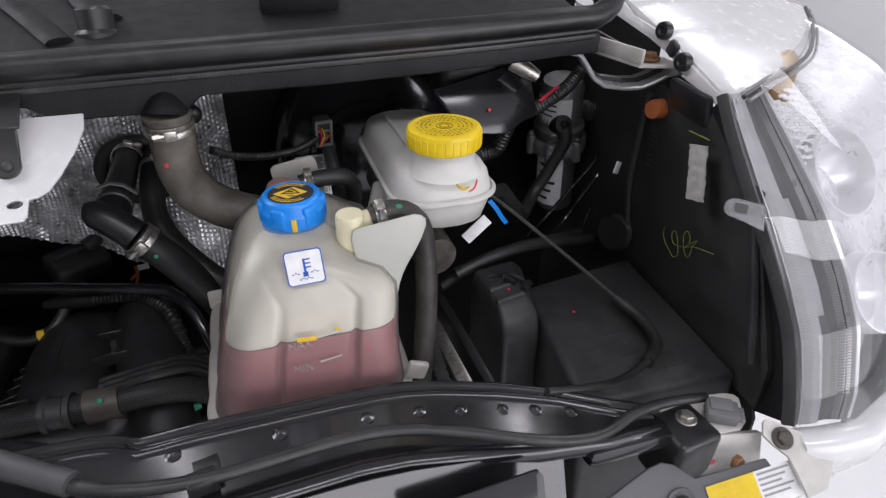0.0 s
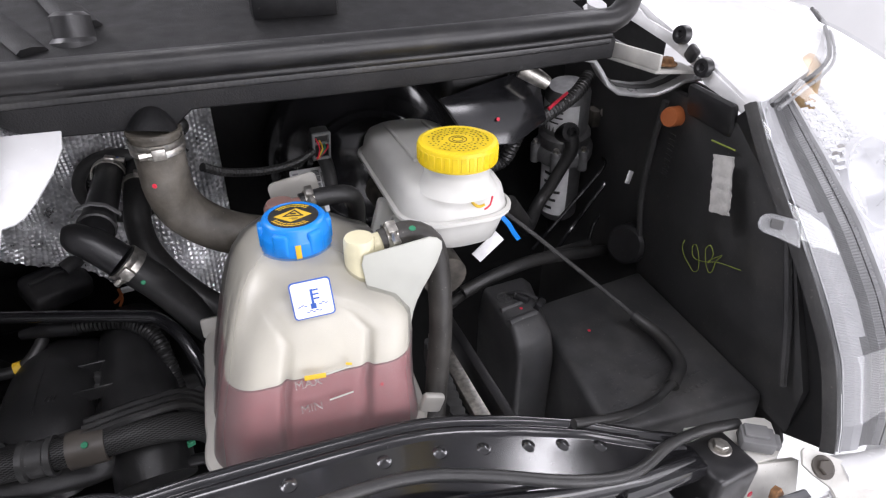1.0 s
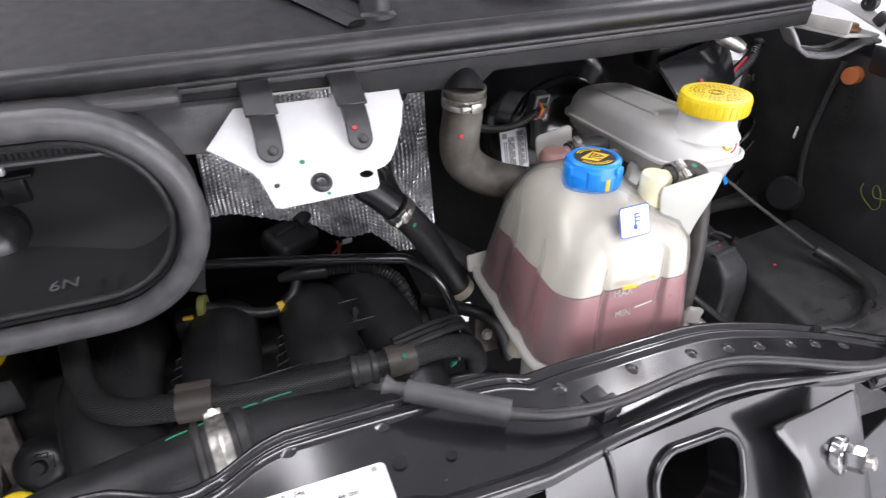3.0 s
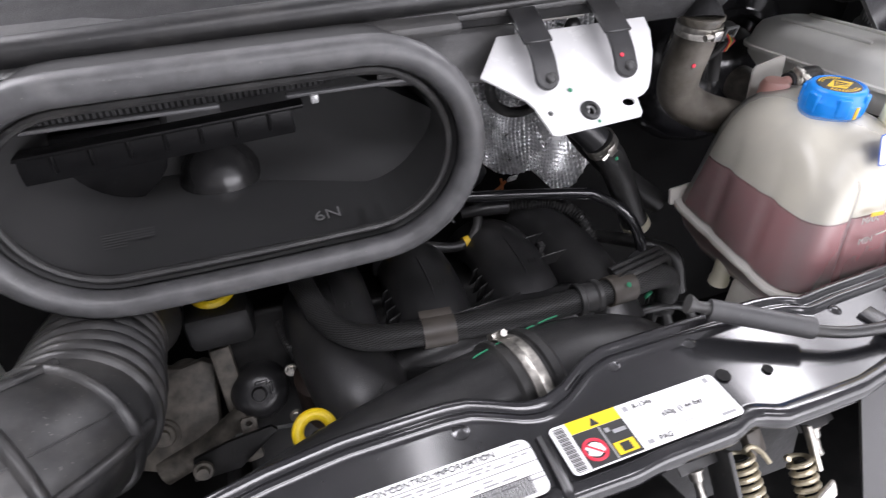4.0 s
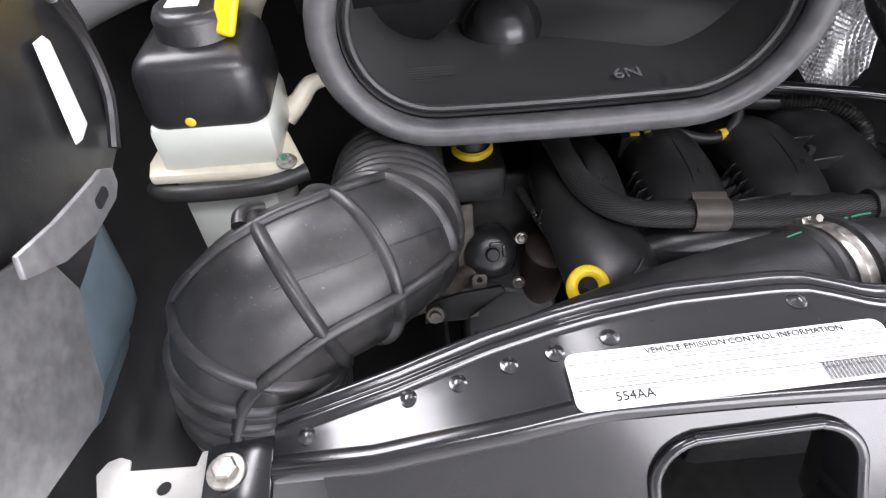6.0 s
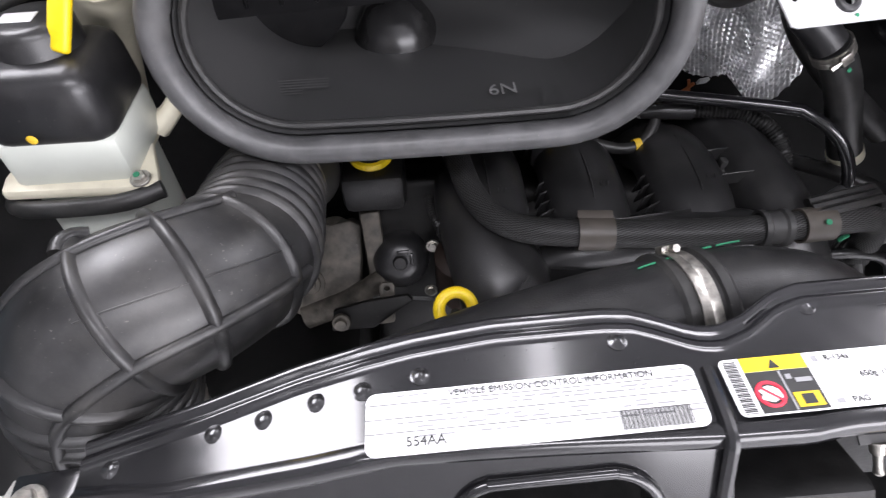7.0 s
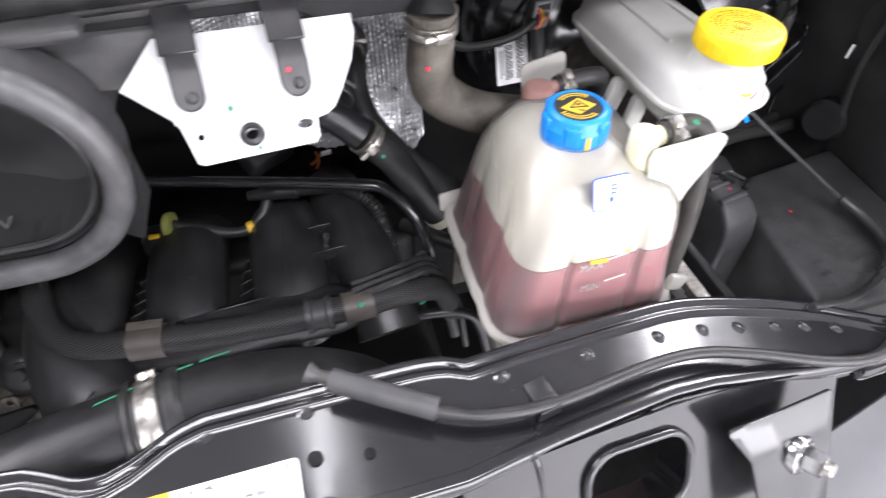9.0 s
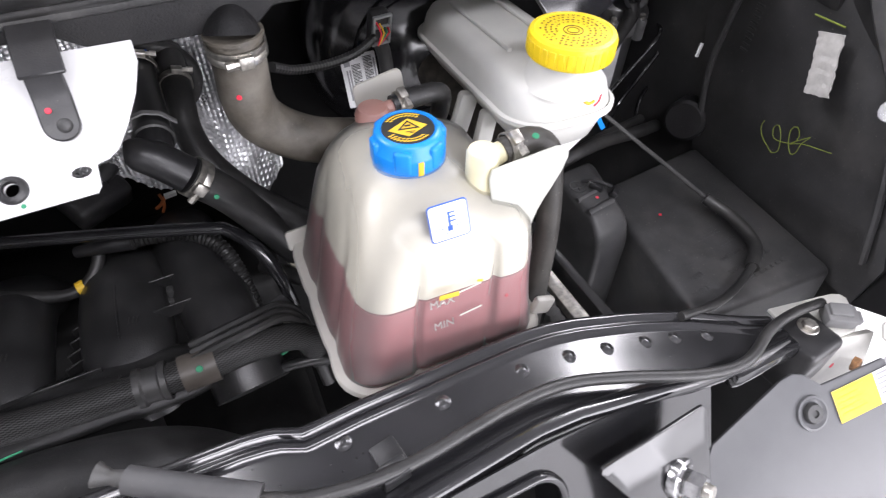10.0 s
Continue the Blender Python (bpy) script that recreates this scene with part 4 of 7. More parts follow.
    part("spout", join(lathe([(0.013, -0.02), (0.0125, 0.024), (0.0112, 0.027), (0, 0.027)], 20, pose(0.050, 0.468, 1.122)), tube([(0.050, 0.468, 1.137), (0.066, 0.472, 1.139), (0.078, 0.474, 1.140)], 0.0085, 12)), CREAM_SPOUT, th, "cream plastic outlet spout")
    part("nipple", join(lathe([(0.016, -0.015), (0.015, 0.012), (0.012, 0.017), (0, 0.018)], 20, pose(-0.002, 0.566, 1.122)), tube([(-0.002, 0.566, 1.133), (0.012, 0.568, 1.134), (0.024, 0.570, 1.134)], 0.006, 12)),
         milky("pink_stained_plastic", (0.75, 0.42, 0.36), 0.1), th, "pink-stained return nipple")
    part("rear_plate", prism(rrect(0, 0.046, -0.03, 0.020, 0.006, 3), 0.002, plane_pose((-0.008, 0.592, 1.125), (1, 0.1, 0.15), (0, 0, 1))), TANK_SEAM, th)
    # level marks
    part("max_line", tube([(0.008, 0.4135, 1.0665), (0.027, 0.4145, 1.0685)], 0.0007, 6), BLADE_PLASTIC, th)
    part("min_line", tube([(0.008, 0.4090, 1.044), (0.027, 0.4100, 1.046)], 0.0007, 6), BLADE_PLASTIC, th)
    face = plane_pose((-0.006, 0.4072, 1.042), (1, 0.0, 0.02), (0, 0.22, 1))
    lettering("min_mark", "MIN", 0.0095, face, TANK_PLASTIC, th, 0.0004)
    lettering("max_mark", "MAX", 0.0095, plane_pose((-0.006, 0.4118, 1.063), (1, 0.0, 0.02), (0, 0.22, 1)), TANK_PLASTIC, th, 0.0004)
    part("yellow_mark", join(box(0.016, 0.0008, 0.004, 0.0003, pose(0.0, 0.4122, 1.068, -12, 4, 0)), box(0.005, 0.0008, 0.002, 0.0003, pose(0.026, 0.4140, 1.072, -12, 20, 0))), YELLOW_PAINT, th, "smear of yellow marker")
    dot("red_dot", (0.05, 0.412, 1.045), (0, -1, 0.2), 0.0016, RED, th)
    # screw cap
    cap = part("screw_cap", lathe([(0.0272, -0.012), (0.0282, -0.010), (0.0282, 0.008), (0.0278, 0.010), (0.0262, 0.012), (0.0255, 0.0185), (0.0240, 0.0205), (0.0215, 0.0212), (0.0212, 0.0202), (0, 0.0202)], 48, pose(0.005, 0.503, 1.137)), BLUE, th, "blue plastic screw cap")
    for k in range(6):
        a = 60 * k - 90 + 30
        part("grip_lug", box(0.007, 0.013, 0.019, 0.0025, pose(0.005, 0.503, 1.1445) @ pose(0, 0, 0, 0, 0, a) @ Matrix.Translation((0.0254, 0, 0)), 3), BLUE, cap)
    part("cap_neck", lathe([(0.024, -0.012), (0.024, 0.004), (0, 0.004)], 32, pose(0.005, 0.503, 1.127)), TANK_SEAM, th)
    disc = pose(0.005, 0.503, 1.1574)
    part("cap_disc", lathe([(0, 0.0004), (0.0195, 0.0004), (0.0198, 0)], 40, disc), LABEL_BLACK, cap, "black round warning disc")
    turn = disc @ pose(0, 0, 0, 0, 0, -8)
    part("warning_sign", prism([(-0.0150, -0.0015), (-0.0015, -0.0115), (0.0145, -0.0005), (0.0020, 0.0105)], 0.0002, turn @ Matrix.Translation((0, 0, 0.0008))), YELLOW_PAINT, cap)
    part("warning_triangle", prism([(-0.0085, -0.0030), (0.0085, -0.0030), (0.0010, 0.0080)], 0.0002, turn @ Matrix.Translation((0, 0, 0.0011)), 0, [[(-0.0058, -0.0016), (0.0058, -0.0016), (0.0009, 0.0058)]]), LABEL_BLACK, cap)
    bars(turn, cap, [(-0.0022, 0.0, 0.0045, 0.0022), (-0.0006, -0.0085, 0.004, 0.0008), (-0.0030, -0.0068, 0.007, 0.0008)], LABEL_BLACK, 0.0012, "sign_print")
    ring = [(r * math.cos(a) - 0.0012, r * math.sin(a) - 0.0006, 0.0025, 0.0013) for r, count in ((0.0172, 13), (0.0145, 9)) for a in [0.75 + 1.7 * i / count for i in range(count)] + [3.5 + 1.9 * i / count for i in range(count)]]
    bars(disc, cap, ring, YELLOW_PAINT, 0.0006, "rim_print")
    part("chalk_mark", box(0.0045, 0.0008, 0.012, 0.0003, pose(0.004, 0.4747, 1.140)), YELLOW_PAINT, cap)
    # temperature label
    lm = plane_pose((-0.0075, 0.4295, 1.1105), (1, -0.03, 0.06), (0, 0.32, 1))
    lab = part("temperature_label", prism(rrect(0, 0.030, 0, 0.029, 0.003, 4), 0.0006, lm @ Matrix.Translation((0, 0, 0.0026))), LABEL_BLUE, th, "white label with a blue thermometer sign")
    part("label_field", prism(rrect(0.001, 0.029, 0.001, 0.028, 0.0025, 4), 0.0003, lm @ Matrix.Translation((0, 0, 0.0030))), LABEL_WHITE, lab)
    bars(lm, lab, [(0.0142, 0.0085, 0.0018, 0.0135), (0.016, 0.0205, 0.0042, 0.0012), (0.016, 0.0172, 0.0042, 0.0012), (0.016, 0.0139, 0.0042, 0.0012), (0.013, 0.007, 0.004, 0.004)], LABEL_BLUE, 0.0032, "thermometer")
    wave = [(0.004 + 0.0022 * i, 0.0095 + 0.0009 * (i % 2), 0.0021, 0.0007) for i in range(3)] + [(0.019 + 0.0022 * i, 0.0095 + 0.0009 * (i % 2), 0.0021, 0.0007) for i in range(3)] + [(0.0095 + 0.0022 * i, 0.0045 + 0.0009 * (i % 2), 0.0021, 0.0007) for i in range(5)]
    bars(lm, lab, wave, LABEL_BLUE, 0.0032, "wave_lines")
    return th


coolant_tank()

WORN_RUBBER = mat("worn_black_rubber", (0.03, 0.028, 0.025), 0.5, var=0.3, scale=50, bump=0.1, bump_scale=500, dust=0.12)
rh = thing("return_hose", (0.08, 0.475, 1.14), "black rubber coolant hose clamped to the tank spout", "hose")
part("hose", tube([(0.068, 0.472, 1.139), (0.092, 0.474, 1.142), (0.110, 0.473, 1.130), (0.116, 0.470, 1.10), (0.115, 0.46, 1.05), (0.108, 0.45, 0.99), (0.10, 0.44, 0.92)], 0.0105, 16), WORN_RUBBER, rh)
clamp("hose_clamp", (0.076, 0.473, 1.141), (1, 0.1, 0.05), 0.0108, 0.009, rh, (0, -0.5, 1))
dot("green_mark", (0.093, 0.467, 1.150), (0, -0.3, 1), 0.003, GREEN, rh)
vh = thing("vent_hose", (0.03, 0.575, 1.135), "short black rubber vent hose clamped to the tank", "hose")
part("hose", tube([(0.016, 0.569, 1.134), (0.040, 0.572, 1.136), (0.062, 0.576, 1.132), (0.07, 0.59, 1.11), (0.072, 0.61, 1.07)], 0.0088, 14), RUBBER, vh)
clamp("hose_clamp", (0.024, 0.570, 1.1345), (1, 0.1, 0.02), 0.0092, 0.008, vh, (0, -0.4, 1))

# ---- brake fluid reservoir ----


def oval(z, x0, x1, y0, y1, r):
    return [(x, y, z) for x, y in rrect(x0, x1, y0, y1, r, 8)]


DARK_YELLOW = plain("dark_yellow_print", (0.13, 0.085, 0.004), 0.5)


def brake_reservoir():
    th = thing("brake_fluid_reservoir", (0.15, 0.60, 1.07), "milky white brake fluid reservoir with a yellow screw cap", "fluid reservoir")

    def sh(sec, k=0.0):
        z, x0, x1, y0, y1, r = sec
        return [(x + 0.0 * (y - 0.6), y, zz + 0.018 - 0.07 * (y - 0.50)) for x, y, zz in oval(z, x0, x1, y0, y1, r)]

    part("lower_half", loft([sh(s) for s in ((1.076, 0.125, 0.185, 0.515, 0.70, 0.025), (1.082, 0.115, 0.193, 0.506, 0.72, 0.03), (1.10, 0.103, 0.199, 0.500, 0.735, 0.035), (1.113, 0.101, 0.200, 0.498, 0.737, 0.036))]), RESERVOIR, th, sharp=60)
    part("upper_half", loft([sh(s) for s in ((1.113, 0.100, 0.201, 0.497, 0.738, 0.036), (1.131, 0.104, 0.197, 0.500, 0.736, 0.036), (1.139, 0.108, 0.192, 0.506, 0.732, 0.034), (1.143, 0.116, 0.184, 0.516, 0.724, 0.028), (1.1445, 0.128, 0.172, 0.53, 0.71, 0.02))]), RESERVOIR, th, sharp=60)
    part("seam_flange", loft([sh(s) for s in ((1.1105, 0.1, 0.201, 0.497, 0.738, 0.036), (1.1105, 0.0955, 0.2055, 0.4925, 0.7425, 0.04), (1.114, 0.0955, 0.2055, 0.4925, 0.7425, 0.04), (1.115, 0.099, 0.202, 0.496, 0.739, 0.036))], False, False), RESERVOIR, th)
    part("neck", lathe([(0.036, 0.018), (0.032, 0.0235), (0.0292, 0.030), (0.0285, 0.05), (0, 0.05)], 36, pose(0.150, 0.523, 1.136)), RESERVOIR, th)
    cap = part("screw_cap", lathe([(0.0335, -0.0065), (0.0345, -0.0055), (0.0345, 0.009), (0.0335, 0.011), (0.030, 0.0118), (0.0295, 0.0112), (0, 0.0112)], 64, pose(0.149, 0.519, 1.187)), YELLOW, th, "yellow plastic screw cap with embossed ring of print")
    bm = bmesh.new()
    for k in range(32):
        bm = join(bm, box(0.0009, 0.0046, 0.0125, 0.0004, pose(0.149, 0.519, 1.187) @ pose(0, 0, 0, 0, 0, 360 / 32 * k) @ Matrix.Translation((0.0345, 0, 0.0018)), 1))
    part("grip_rib", bm, YELLOW, cap)
    top = pose(0.149, 0.519, 1.1984)
    for r, q in ((0.0075, 0.0004), (0.0045, 0.0004)):
        part("embossed_ring", tube([top @ Vector((r * math.cos(i / 12 * math.pi), r * math.sin(i / 12 * math.pi), 0)) for i in range(24)], q, 6, closed=True), DARK_YELLOW, cap)
    random.seed(7)
    pr = []
    for r in (0.0125, 0.0165, 0.0205, 0.0245):
        a = 0.0
        while a < 6.2:
            if random.random() < 0.9:
                pr.append((r, a, random.uniform(0.06, 0.16) * 0.0165 / r))
            a += 0.24 * 0.0165 / r
    bm = bmesh.new()
    for r, a, w in pr:
        vs = [bm.verts.new(top @ Vector(((r + dr) * math.cos(a + w * e), (r + dr) * math.sin(a + w * e), 0.0003))) for dr, e in ((0, 0), (0.0016, 0), (0.0016, 1), (0, 1))]
        bm.faces.new(vs)
    bmesh.ops.recalc_face_normals(bm, faces=bm.faces)
    part("ring_print", bm, DARK_YELLOW, cap)

    for x in (0.128, 0.172):
        part("top_rib", tube([(x, 0.575, 1.1585), (x, 0.64, 1.154), (x, 0.70, 1.1495)], 0.0022, 8), RESERVOIR, th)

    def on_face(x, z):
        return (x, 0.497 + (z - 1.131) * 0.17 + 0.036 - math.sqrt(0.036 ** 2 - max(0.0, x - 0.161) ** 2) - 0.0006, z)

    part("yellow_stroke", tube([on_face(0.155, 1.150), on_face(0.158, 1.145), on_face(0.163, 1.142), on_face(0.168, 1.143)], 0.0013, 6), YELLOW_PAINT, th)
    part("red_tick", tube([on_face(0.177, 1.148), on_face(0.174, 1.141), on_face(0.168, 1.1385)], 0.0009, 6), RED, th)
    return th


brake_reservoir()
part_mc = thing("master_cylinder", (0.15, 0.66, 1.05), "dark cast brake master cylinder under the reservoir", "brake cylinder")
part("cylinder_body", tube([(0.13, 0.76, 1.05), (0.14, 0.68, 1.045), (0.15, 0.55, 1.035)], 0.024, 18), CAST, part_mc)
part("mount_lug", join(box(0.02, 0.012, 0.045, 0.005, pose(0.098, 0.60, 1.088, 0, 15, 0)), box(0.018, 0.012, 0.05, 0.005, pose(0.106, 0.57, 1.082, 0, 10, 0))), RESERVOIR, part_mc, "white plastic lug")
bolt("bolt", (0.075, 0.63, 1.095), (-0.3, -1, 0.3), 0.007, part_mc)

bo = thing("brake_booster", (0.10, 0.80, 1.07), "large round gloss black brake servo on the firewall", "brake booster")
part("drum", lathe([(0, 0.085), (0.045, 0.082), (0.06, 0.072), (0.10, 0.06), (0.118, 0.045), (0.124, 0.02), (0.128, 0.015), (0.128, 0.0), (0.12, -0.03), (0, -0.04)], 56, disc_pose((0.118, 0.828, 1.06), (0, -1, 0.08))), BLACK_PAINT, bo)
part("ridge", lathe([(0.07, 0.072), (0.074, 0.075), (0.080, 0.072), (0.082, 0.066)], 48, disc_pose((0.118, 0.828, 1.06), (0, -1, 0.08))), BLACK_PAINT, bo)
CONNECTOR_GREY = mat("pale_grey_connector", (0.26, 0.27, 0.27), 0.5, var=0.15, dust=0.1)
SENS = pose(0.0545, 0.716, 1.132, 14, 0, 8)
part("sensor", join(box(0.021, 0.014, 0.036, 0.004, SENS), tube([(0.056, 0.722, 1.118), (0.062, 0.724, 1.095), (0.064, 0.722, 1.07)], 0.008, 12)), GREY_PLASTIC, bo, "grey sensor with coloured wires")
part("sensor_frame", join(*[box(w, 0.004, h, 0.001, SENS @ Matrix.Translation((dx, -0.0085, dz))) for dx, dz, w, h in ((-0.009, 0, 0.003, 0.034), (0.009, 0, 0.003, 0.034), (0, 0.016, 0.021, 0.003), (0, -0.016, 0.021, 0.003), (0, 0.004, 0.018, 0.002))]), CONNECTOR_GREY, bo, "pale grey connector frame")
for k, m in enumerate((RED, YELLOW_PAINT, GREEN, RED)):
    part("wire", tube([SENS @ Vector((-0.006 + 0.004 * k, -0.006, 0.010 - 0.003 * k)), SENS @ Vector((-0.004 + 0.003 * k, -0.016, 0.002)), SENS @ Vector((-0.008, -0.018, -0.010))], 0.0010, 6), m, bo)
lab, bmx = sticker("booster_label", (0.0205, 0.732, 1.032), (1, 0.03, 0.03), (0, 0.28, 1), 0.040, 0.057, "white bar-code label on the brake servo", r=0.002)
bars(bmx, lab, [(0.011, 0.006 + 0.0016 * i, 0.010 if i % 7 else 0.006, 0.0009) for i in range(26)], LABEL_BLACK, name="bar_code")
bars(bmx, lab, [(0.025, 0.006 + 0.0016 * i, 0.010 if i % 5 else 0.006, 0.0009) for i in range(30)], LABEL_BLACK, name="bar_code")
for q in ((0.003, 0.046, 0.007, 0.007), (0.0045, 0.008, 0.0018, 0.034), (0.0075, 0.012, 0.0018, 0.03), (0.0365, 0.008, 0.0016, 0.042)):
    bars(bmx, lab, [q], LABEL_GREY)
cw = tube([(-0.066, 0.640, 1.150), (-0.045, 0.655, 1.135), (-0.01, 0.675, 1.123), (0.022, 0.688, 1.122), (0.046, 0.700, 1.128)], 0.0040, 8, ribs=(0.004, 0.0007))
tagged(part("sensor_harness", cw, RUBBER), "thin black corrugated sensor harness", "cable")

# ---- cowl ----


def cowl():
    th = thing("cowl_cover", (-0.2, 0.66, 1.2), "grained black plastic cowl cover below the windscreen", "car trim")
    rings = []
    n = 190
    for i in range(n + 1):
        x = -1.0 + 1.352 * i / n
        q = max(0.0, x - 0.12)
        y, z = 0.597 + 0.25 * q * q, 1.234 + 0.016 * (x + 0.2)
        drop = lerp_table([(-1.0, 1.222), (-0.205, 1.221), (-0.180, 1.206), (-0.075, 1.206), (-0.060, 1.219), (0.05, 1.2195), (0.33, 1.228)], x)
        rings.append([(x, *p) for p in ((y + 0.36, z + 0.075), (y + 0.05, z + 0.018), (y + 0.012, z + 0.014), (y + 0.002, z + 0.006), (y + 0.0, z + 0.002), (y + 0.002, drop + 0.0015), (y + 0.004, drop), (y + 0.022, drop), (y + 0.026, z - 0.004), (y + 0.36, z + 0.065))])
    part("panel", loft(rings), COWL_PLASTIC, th, sharp=35)
    return th


COWL = cowl()
SEAL_Y = [(x, 0.600 + 0.25 * max(0.0, x - 0.12) ** 2, 1.2545 + 0.022 * (x + 0.2)) for x in (-1.0, -0.8, -0.6, -0.4, -0.2, 0.0, 0.12, 0.2, 0.27, 0.32, 0.345)]
se = thing("hood_seal", (-0.2, 0.6, 1.24), "long black rubber hood seal along the cowl edge", "rubber seal")
part("seal_bulb", tube([*SEAL_Y, (0.366, 0.622, 1.276), (0.376, 0.632, 1.292), (0.380, 0.642, 1.312)], 0.0125, 16, step=0.02), HOOD_RUBBER, se)
part("seal_lip", tube([(x, y - 0.003, z - 0.0135) for x, y, z in SEAL_Y], 0.0042, 10, step=0.02, flat=(0.8, 1.0)), HOOD_RUBBER, se)
part("seal_base", tube([(x, y - 0.003, z - 0.019) for x, y, z in SEAL_Y], 0.0034, 8, step=0.002, flat=(0.6, 1.0), ribs=(0.0042, 0.0003)), RUBBER, se)
part("wiper_spindle_cap", lathe([(0, 0.022), (0.012, 0.0215), (0.0165, 0.018), (0.0172, 0.0), (0.022, -0.004), (0.024, -0.02)], 28, pose(-0.152, 0.70, 1.262, -12, 0, 0)), BLACK_PLASTIC, COWL, "round black wiper spindle cap")
part("rib_arc", tube([(-0.26, 0.80, 1.285), (-0.215, 0.73, 1.27), (-0.18, 0.67, 1.258)], 0.008, 8, flat=(1.6, 0.6)), COWL_PLASTIC, COWL)
part("rib_arc", tube([(-0.20, 0.86, 1.297), (-0.175, 0.78, 1.282), (-0.145, 0.715, 1.268)], 0.010, 8, flat=(1.6, 0.6)), COWL_PLASTIC, COWL)
part("buffer", join(box(0.085, 0.06, 0.03, 0.006, pose(0.045, 0.735, 1.285, 12, 0, 0)), box(0.04, 0.03, 0.014, 0.003, pose(0.045, 0.73, 1.30, 12, 0, 0))), BLACK_PLASTIC, COWL, "square black rubber hood buffer")
part("drain_collar", tube([(-0.090, 0.607, 1.2235), (-0.091, 0.604, 1.218), (-0.092, 0.600, 1.211), (-0.093, 0.597, 1.204)], [0.0070, 0.0125, 0.0178, 0.0213], 28), COWL_PLASTIC, COWL)

dr = thing("drain_hose", (-0.07, 0.61, 1.1), "thick dusty rubber drain hose clamped under the cowl", "hose")
part("hose", tube([(-0.093, 0.597, 1.2075), (-0.0935, 0.600, 1.175), (-0.094, 0.606, 1.148), (-0.088, 0.611, 1.123), (-0.070, 0.610, 1.104), (-0.043, 0.606, 1.091), (0.0, 0.612, 1.075), (0.05, 0.62, 1.055)], [0.0205, 0.0205, 0.0212, 0.0215, 0.0212, 0.0208, 0.0205, 0.0205], 28), OLD_RUBBER, dr)
clamp("hose_clamp", (-0.093, 0.5975, 1.1945), (0, 0.06, -1), 0.0212, 0.011, dr, (0.12, -1, 0))
part("hose_lip", lathe([(0.0207, -0.002), (0.0222, -0.0015), (0.0222, 0.0015), (0.0207, 0.002)], 28, pose(-0.093, 0.597, 1.2055)), OLD_RUBBER, dr)
dot("red_dot", (-0.1012, 0.5815, 1.1623), (-0.3, -1, 0.1), 0.0022, RED, dr)

# white bracket with its two black straps
pb = thing("wiper_bracket", (-0.25, 0.55, 1.16), "white painted steel wiper mounting plate with two black straps", "bracket")
PL = plane_pose((-0.251, 0.527, 1.163), (1, 0.01, 0), (0, 0.062, 0.044))
hl = [[(0.0045 * math.cos(i * math.pi / 8), 0.0045 * math.sin(i * math.pi / 8)) for i in range(16)], [(0.040 + 0.0062 * math.cos(i * math.pi / 6), 0.002 + 0.0038 * math.sin(i * math.pi / 6)) for i in range(12)], [(-0.037 + 0.0025 * math.cos(i * math.pi / 6), 0.004 + 0.0025 * math.sin(i * math.pi / 6)) for i in range(12)]]
part("plate", prism([(-0.042, -0.016), (-0.037, -0.018), (0.046, -0.014), (0.049, -0.010), (0.050, 0.005), (0.058, 0.007), (0.065, 0.012), (0.074, 0.026), (0.085, 0.048), (0.092, 0.070), (0.092, 0.086), (-0.06, 0.086), (-0.082, 0.056), (-0.088, 0.048), (-0.078, 0.040), (-0.055, 0.020), (-0.050, 0.012)], 0.003, PL, 0.001, hl), WHITE_PAINT, pb)
part("grommet", lathe([(0.0045, 0.0005), (0.005, 0.003), (0.0075, 0.0028), (0.009, 0.0015), (0.0095, 0)], 28, PL), BLACK_PLASTIC, pb, "dark rubber grommet")
for q in ((-0.012, 0.022, 0.0022), (0.004, -0.012, 0.0016)):
    dot("green_mark", PL @ Vector((q[0], q[1], 0.0012)), PL.to_3x3() @ Vector((0, 0, 1)), q[2], GREEN, pb)
part("upper_flange", box(0.15, 0.004, 0.022, 0.001, pose(-0.285, 0.626, 1.222, -20, 0, 0)), WHITE_DUSTY, pb)
for x in (-0.288, -0.211):
    path = [(x, 0.5425, 1.1923), (x, 0.5520, 1.2045), (x - 0.001, 0.562, 1.215), (x - 0.002, 0.580, 1.225), (x - 0.003, 0.603, 1.236)]
    st = join(band(path, 0.022, 0.0035), band([(px, py - 0.0012, pz + 0.0009) for px, py, pz in path[2:]], 0.027, 0.003), lathe([(0, 0.00175), (0.010, 0.00175), (0.011, 0.0008), (0.011, -0.00175)], 24, disc_pose(path[0], (0, -0.79, 0.61))))
    part("strap", st, BLACK_PLASTIC, pb, "black plastic strap")
    part("strap_rivet", lathe([(0, 0.003), (0.0025, 0.003), (0.004, 0.002), (0.0046, 0)], 16, disc_pose((x + 0.002, 0.5397, 1.1925), (0, -0.79, 0.61))), GREY_PLASTIC, pb)
    if x > -0.25:
        dot("red_dot", (x - 0.004, 0.5455, 1.2010), (0, -0.79, 0.61), 0.002, RED, pb)
# ---- cold-air scoop ----


SCOOP_GLOSS = mat("glossy_scoop_plastic", (0.02, 0.02, 0.0205), 0.22, var=0.2, dust=0.04)


